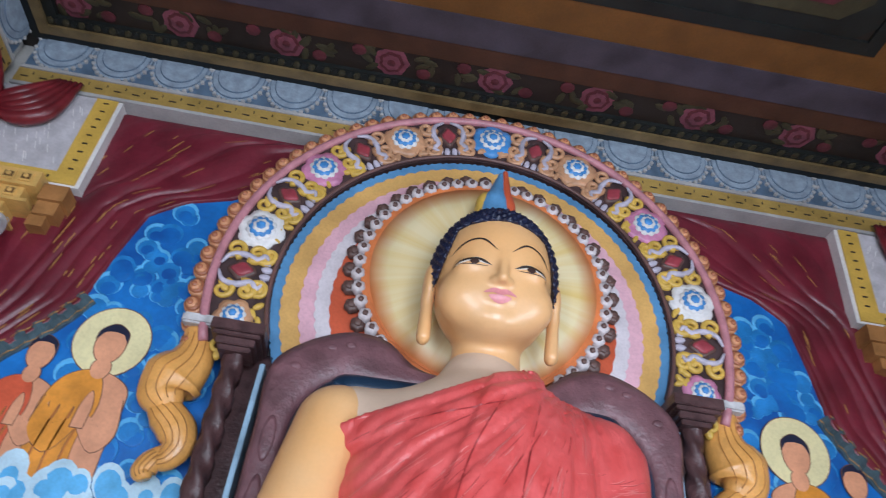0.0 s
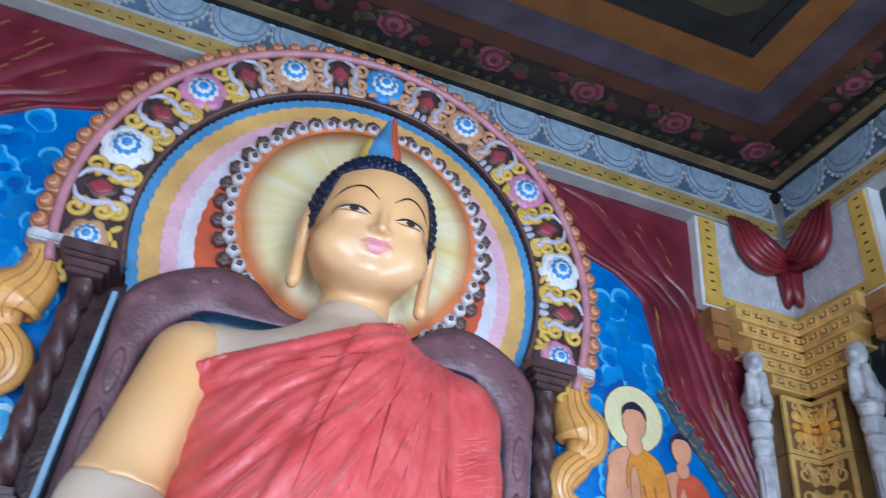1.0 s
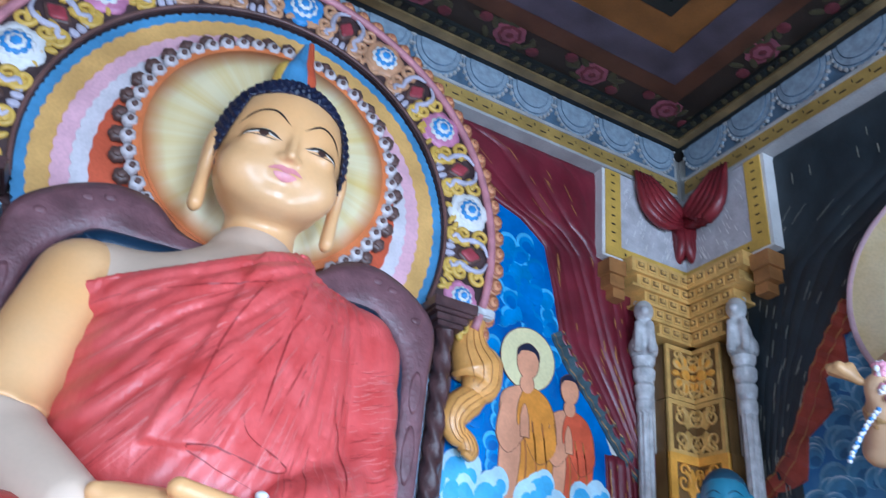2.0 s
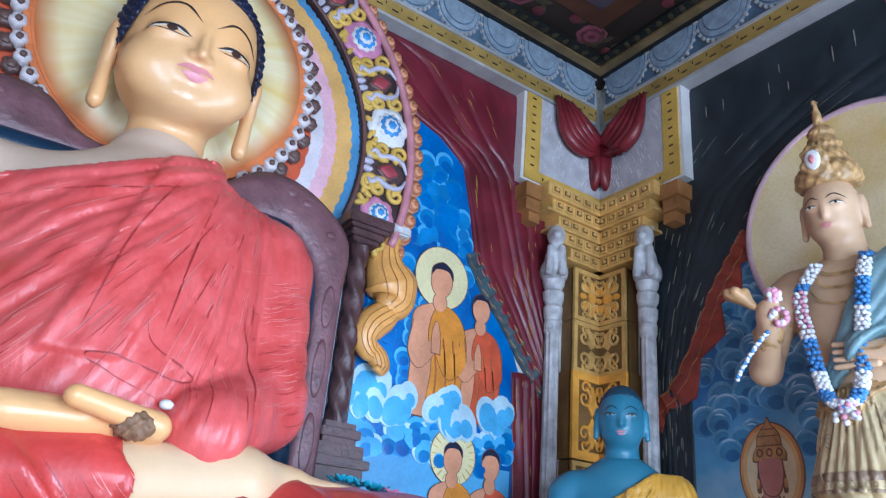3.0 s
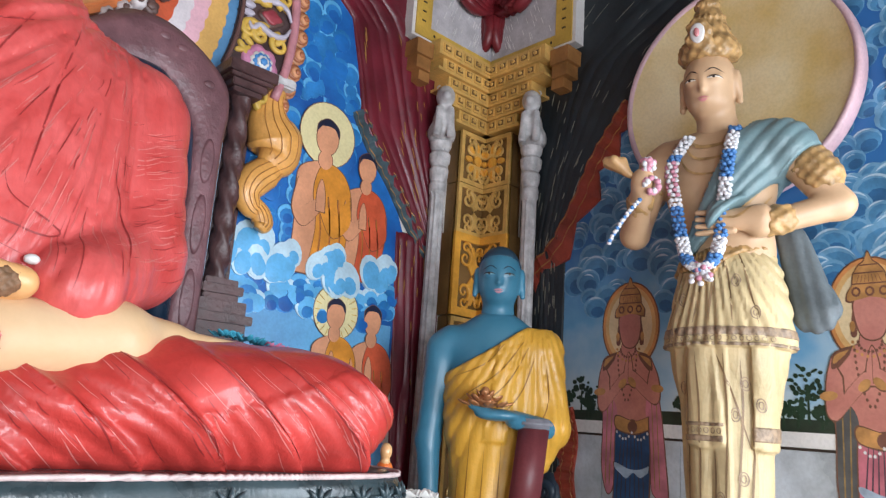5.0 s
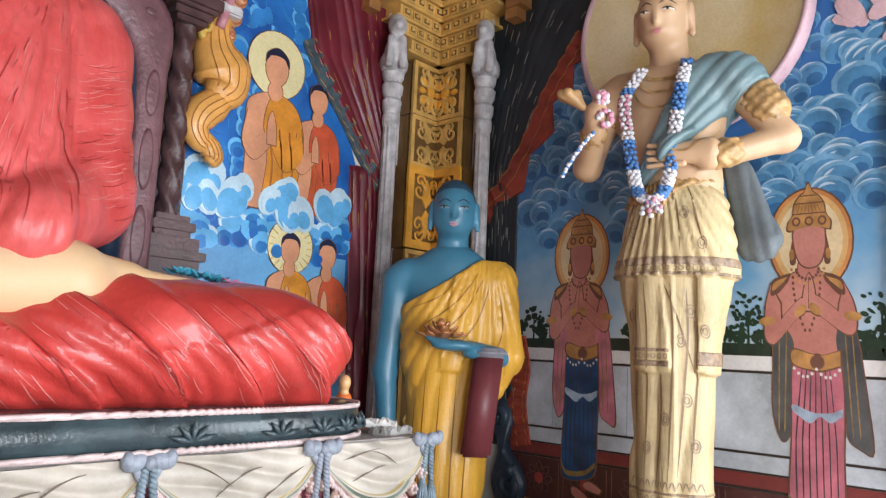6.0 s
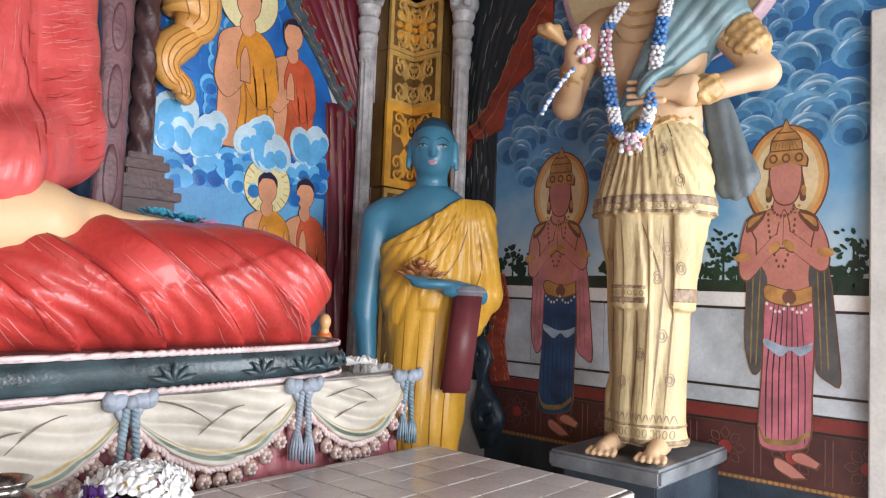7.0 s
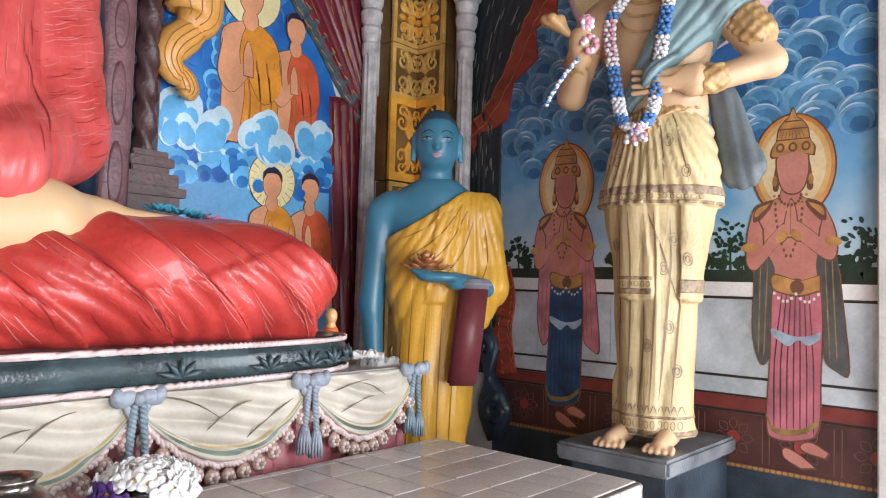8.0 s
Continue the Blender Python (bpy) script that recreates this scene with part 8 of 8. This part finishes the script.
def tile_material():
    m = tile_white.copy()
    m.name = "tile_glaze"
    n, l = m.node_tree.nodes, m.node_tree.links
    p = n["Principled BSDF"]
    src = p.inputs["Base Color"].links[0].from_socket
    oi, mr, mx_ = n.new("ShaderNodeObjectInfo"), n.new("ShaderNodeMapRange"), n.new("ShaderNodeMix")
    mx_.data_type, mx_.blend_type = "RGBA", "MULTIPLY"
    mx_.inputs[0].default_value = 1.0
    mr.inputs[3].default_value, mr.inputs[4].default_value = 0.86, 1.05
    l.new(oi.outputs["Random"], mr.inputs[0])
    l.new(src, mx_.inputs[6])
    l.new(mr.outputs[0], mx_.inputs[7])
    l.new(mx_.outputs[2], p.inputs["Base Color"])
    return m


tile_mat = tile_material()
table()

# ---- small things ----


def bouquet():
    root = tagged(new("flower_bunch"), "bunch of white and purple flowers on the tiled table", "flowers")
    c = Vector((-2.47, -1.44, TZ))
    bm = bmesh.new()
    prof = [(0.05, 0.0), (0.075, 0.02), (0.08, 0.05), (0.06, 0.06)]
    rows = [[bm.verts.new(c + Vector((r * math.cos(t), r * math.sin(t), z + 0.001))) for t in (2 * math.pi * k / 18 for k in range(18))] for r, z in prof]
    for a, b in zip(rows, rows[1:]):
        for k in range(18):
            bm.faces.new((a[k], a[(k + 1) % 18], b[(k + 1) % 18], b[k]))
    bm.faces.new(rows[0])
    part("bowl", bm, mat("bowl_steel", (0.45, 0.44, 0.42), 0.25, 0.2, metal=0.9), root, "small metal bowl", smooth=True)
    bm = bmesh.new()
    for k in range(5):
        q = 0.023
        a = 2 * math.pi * k / 5
        m3 = Matrix.Rotation(a, 3, "Z") @ Matrix.Rotation(-0.5, 3, "Y")
        blob(bm, m3 @ Vector((0.019, 0, 0)), (0.019, 0.013, 0.004), 0, 8, 5, m3)
    blob(bm, (0, 0, 0.006), (0.006, 0.006, 0.005), 1, 6, 4)
    petal_w = mat("petal_white", (0.80, 0.80, 0.78), 0.6, 0.08)
    rng = random.Random(5)
    first = part("flower", bm, [petal_w, yellow_paint], root, smooth=True)
    me2 = first.data.copy()
    me2.materials[0] = mat("petal_purple", (0.10, 0.03, 0.22), 0.6, 0.3)
    for k in range(95):
        t, e = rng.uniform(0, 6.28), rng.uniform(0.0, 1.0)
        r = 0.105
        d = Vector((math.cos(t) * math.sqrt(1 - e * e), math.sin(t) * math.sqrt(1 - e * e), e))
        purple = d.x < -0.72 and d.y < 0.35
        ob = first if k == 0 else new("flower", me2 if purple else first.data)
        ob.parent = root
        ob.matrix_local = Matrix.Translation(c + Vector((0, 0, 0.055)) + Vector((d.x * r * 1.15, d.y * r, d.z * r * 0.62))) @ d.to_track_quat("Z", "Y").to_matrix().to_4x4() @ Matrix.Scale(rng.uniform(0.85, 1.25), 4)
    return root


bouquet()


def turned(name, prof, at, material, label, cat, n=28):
    bm = bmesh.new()
    rows = [[bm.verts.new((r * math.cos(t), r * math.sin(t), z)) for t in (2 * math.pi * k / n for k in range(n))] for r, z in prof]
    for a, b in zip(rows, rows[1:]):
        for k in range(n):
            bm.faces.new((a[k], a[(k + 1) % n], b[(k + 1) % n], b[k]))
    bm.faces.new(rows[0])
    ob = part(name, bm, material, None, smooth=True)
    ob.location = at
    return tagged(ob, label, cat)


turned("offering_pot", [(0.05, 0), (0.06, 0.01), (0.035, 0.03), (0.06, 0.05), (0.09, 0.08), (0.092, 0.10), (0.07, 0.125), (0.05, 0.135), (0.056, 0.15), (0.066, 0.158), (0.060, 0.158), (0.045, 0.14), (0.04, 0.10)], (-2.80, -1.45, TZ), mat("pot_metal", (0.33, 0.30, 0.27), 0.25, 0.3, metal=0.95), "tarnished metal offering pot on the tiled table", "pot")


def garland():
    root = tagged(new("garland"), "blue, white and pink flower garland hung on the statue", "garland")
    m = pose(-0.443, -1.89, 0.868, rz=-80)
    left = spline([(-0.10, -0.12, 1.93), (-0.15, -0.19, 1.78), (-0.13, -0.20, 1.60), (-0.10, -0.20, 1.42), (-0.06, -0.25, 1.33), (-0.01, -0.26, 1.30)], 44)
    right = spline([(-0.01, -0.26, 1.30), (0.035, -0.25, 1.34), (0.05, -0.20, 1.44), (0.07, -0.20, 1.62), (0.09, -0.19, 1.80), (0.10, -0.12, 1.94)], 44)
    rng = random.Random(7)
    cols = [mat("garland_white", (0.72, 0.72, 0.74), 0.6, 0.15), mat("garland_blue", (0.08, 0.22, 0.50), 0.6, 0.3), mat("garland_pink", (0.62, 0.28, 0.36), 0.6, 0.2)]
    for name, pts in (("strand", left), ("strand", right)):
        bm = bmesh.new()
        for i, p in enumerate(pts):
            for j in range(6):
                a = 2 * math.pi * (j + 0.5 * (i % 2)) / 6
                mi = 1 if (i // 6) % 2 else 0
                if name == "strand" and pts is left and 7 < i < 16:
                    mi = 2 if j % 2 else 0
                r = 0.020
                blob(bm, p + Vector((r * math.cos(a), r * math.sin(a) * 0.8, rng.uniform(-0.006, 0.006))), (0.012, 0.011, 0.010), mi, 6, 4)
        ob = part(name, bm, cols, root, smooth=True)
        ob.matrix_local = m
    bm = bmesh.new()
    for k in range(30):
        a = rng.uniform(0, 6.28)
        q = rng.uniform(0, 0.05)
        blob(bm, (-0.01 + q * math.cos(a), -0.262 - rng.uniform(0, 0.02), 1.285 + q * math.sin(a)), (0.014, 0.010, 0.012), 0 if k % 3 else 2, 6, 4)
    ob = part("pendant", bm, cols, root, "white flower pendant", smooth=True)
    ob.matrix_local = m
    for k, (c, r) in enumerate((((-0.205, -0.33, 1.75), 0.04), ((-0.19, -0.33, 1.66), 0.045))):
        bm = bmesh.new()
        for j in range(26):
            d = Vector((rng.gauss(0, 1), rng.gauss(0, 1), rng.gauss(0, 1))).normalized()
            blob(bm, Vector(c) + d * r * 0.7, (0.014, 0.014, 0.014), 2 if j % 3 else 0, 6, 4)
        ob = part("posy", bm, cols, root, "pink and white posy", smooth=True)
        ob.matrix_local = m
    bm = bmesh.new()
    for j in range(26):
        blob(bm, (-0.235 - 0.0055 * j, -0.34 + 0.006 * (j % 2), 1.60 - 0.0045 * j - 0.0001 * j * j), (0.010, 0.010, 0.009), 0 if j % 3 else 1, 6, 4)
    ob = part("tail", bm, cols, root, "white trailing end", smooth=True)
    ob.matrix_local = m
    return root


garland()


def lotus_bowl():
    root = tagged(new("lotus_offering"), "copper lotus offering resting on the blue hand", "offering")
    m = pose(-0.66, -0.80, 0, rz=-48)
    copper = mat("copper_petal", (0.50, 0.22, 0.09), 0.35, 0.3, 20, 0.3, metal=0.4)
    c = Vector((-0.035, -0.30, 1.585))
    for ring, (n, r, lift, s) in enumerate(((9, 0.10, 0.012, 1.0), (7, 0.065, 0.035, 0.85), (5, 0.03, 0.055, 0.7))):
        bm = bmesh.new()
        m3 = Matrix.Rotation(0, 3, "Z")
        blob(bm, (0, 0, 0), (0.036 * s, 0.024 * s, 0.007), 0, 8, 5)
        first = part("petal", bm, copper, root, smooth=True)
        for k in range(n):
            a = 2 * math.pi * k / n + ring * 0.4
            ob = first if k == 0 else new("petal", first.data)
            ob.parent = root
            ob.matrix_local = m @ Matrix.Translation(c + Vector((r * math.cos(a), r * 0.8 * math.sin(a), lift))) @ Matrix.Rotation(a, 4, "Z") @ Matrix.Rotation(-0.35 - 0.3 * ring, 4, "Y")
    bm = bmesh.new()
    blob(bm, (c.x, c.y, c.z + 0.02), (0.06, 0.05, 0.03), 0, 12, 8)
    blob(bm, (c.x, c.y, c.z + 0.065), (0.022, 0.022, 0.025), 0, 10, 6)
    ob = part("heart", bm, copper, root, smooth=True)
    ob.matrix_local = m
    return root


lotus_bowl()


def small_figure():
    s = Sculpture()
    s.shell(lambda X, Y, Z: np.maximum(many(0.02, ell((X, Y, Z), (0, 0, 0.03), (0.07, 0.05, 0.035)), cap((X, Y, Z), (0, 0.01, 0.05), (0, 0.01, 0.12), 0.04, 0.035)), -Z), (-0.09, -0.07, -0.01), (0.09, 0.07, 0.18), 0.007, mat("figure_orange", (0.72, 0.17, 0.03), 0.4, 0.2))
    s.shell(lambda X, Y, Z: many(0.01, ell((X, Y, Z), (0, 0, 0.19), (0.026, 0.028, 0.034)), cap((X, Y, Z), (0, 0.005, 0.12), (0, 0.005, 0.17), 0.03, 0.014)), (-0.06, -0.05, 0.08), (0.06, 0.06, 0.25), 0.006, skin_paint)
    ob = s.build("small_statue")
    ob.matrix_world = pose(-1.365, -0.85, 1.178, rz=-30)
    return tagged(ob, "small seated orange plaster statue on the altar ledge", "statue")


small_figure()


def papers():
    rng = random.Random(9)
    for k, (x, y, z, w, h, a, m_, lab) in enumerate(((-1.30, -1.08, 1.176, 0.16, 0.11, 12, mat("paper_grey", (0.42, 0.41, 0.39), 0.8, 0.2), "crumpled grey paper packet on the altar ledge"), (-1.32, -1.02, 1.20, 0.14, 0.09, -20, mat("paper_white", (0.66, 0.64, 0.60), 0.8, 0.15), "folded white cloth on the altar ledge"), (-1.36, -1.10, 1.178, 0.12, 0.05, 30, mat("stem_grey", (0.26, 0.25, 0.23), 0.8, 0.3), "bundle of dry grey stems on the altar ledge"))):
        bm = bmesh.new()
        n = 10
        vs = [[bm.verts.new((w * (i / n - 0.5), h * (j / n - 0.5), 0.012 + 0.012 * rng.random() + 0.012 * math.sin(i * 1.3 + j))) for j in range(n + 1)] for i in range(n + 1)]
        lo = [[bm.verts.new((w * (i / n - 0.5), h * (j / n - 0.5), 0.0)) for j in range(n + 1)] for i in range(n + 1)]
        for i in range(n):
            for j in range(n):
                bm.faces.new((vs[i][j], vs[i + 1][j], vs[i + 1][j + 1], vs[i][j + 1]))
        edge = [(i, 0) for i in range(n)] + [(n, j) for j in range(n)] + [(i, n) for i in range(n, 0, -1)] + [(0, j) for j in range(n, 0, -1)]
        for (a0, b0), (a1, b1) in zip(edge, edge[1:] + edge[:1]):
            bm.faces.new((lo[a0][b0], lo[a1][b1], vs[a1][b1], vs[a0][b0]))
        for v in [v for row in lo[1:-1] for v in row[1:-1]]:
            bm.verts.remove(v)
        ob = part(("paper_packet", "folded_cloth", "stem_bundle")[k], bm, m_, None)
        ob.matrix_world = pose(x, y, z, rz=a)
        tagged(ob, lab, ("packet", "cloth", "stems")[k])


papers()


def knee_flowers():
    root = tagged(new("paper_flowers"), "blue, pink and white paper flowers laid on the knee", "flowers")
    rng = random.Random(13)
    cols = [mat("paper_blue", (0.05, 0.32, 0.45), 0.6, 0.3), mat("paper_pink", (0.66, 0.20, 0.34), 0.6, 0.3), mat("paper_cream", (0.76, 0.68, 0.58), 0.6, 0.15)]
    for k in range(15):
        f = k / 14
        x = -2.12 + 0.50 * f
        z = 1.755 - 0.075 * f * f * 1.6
        mi = 0 if f < 0.38 else 1 if f < 0.62 else 2
        bm = bmesh.new()
        for j in range(7):
            a = 2 * math.pi * j / 7
            m3 = Matrix.Rotation(a, 3, "Z") @ Matrix.Rotation(-0.6, 3, "Y")
            blob(bm, Vector((x, -0.72 + rng.uniform(-0.05, 0.03), z)) + m3 @ Vector((0.024, 0, 0.004)), (0.024, 0.013, 0.004), 0, 6, 4, m3)
        part("flower", bm, cols[mi], root, ("bright blue paper flower", "pink paper flower", "cream paper flower")[mi], smooth=True)
    return root


knee_flowers()
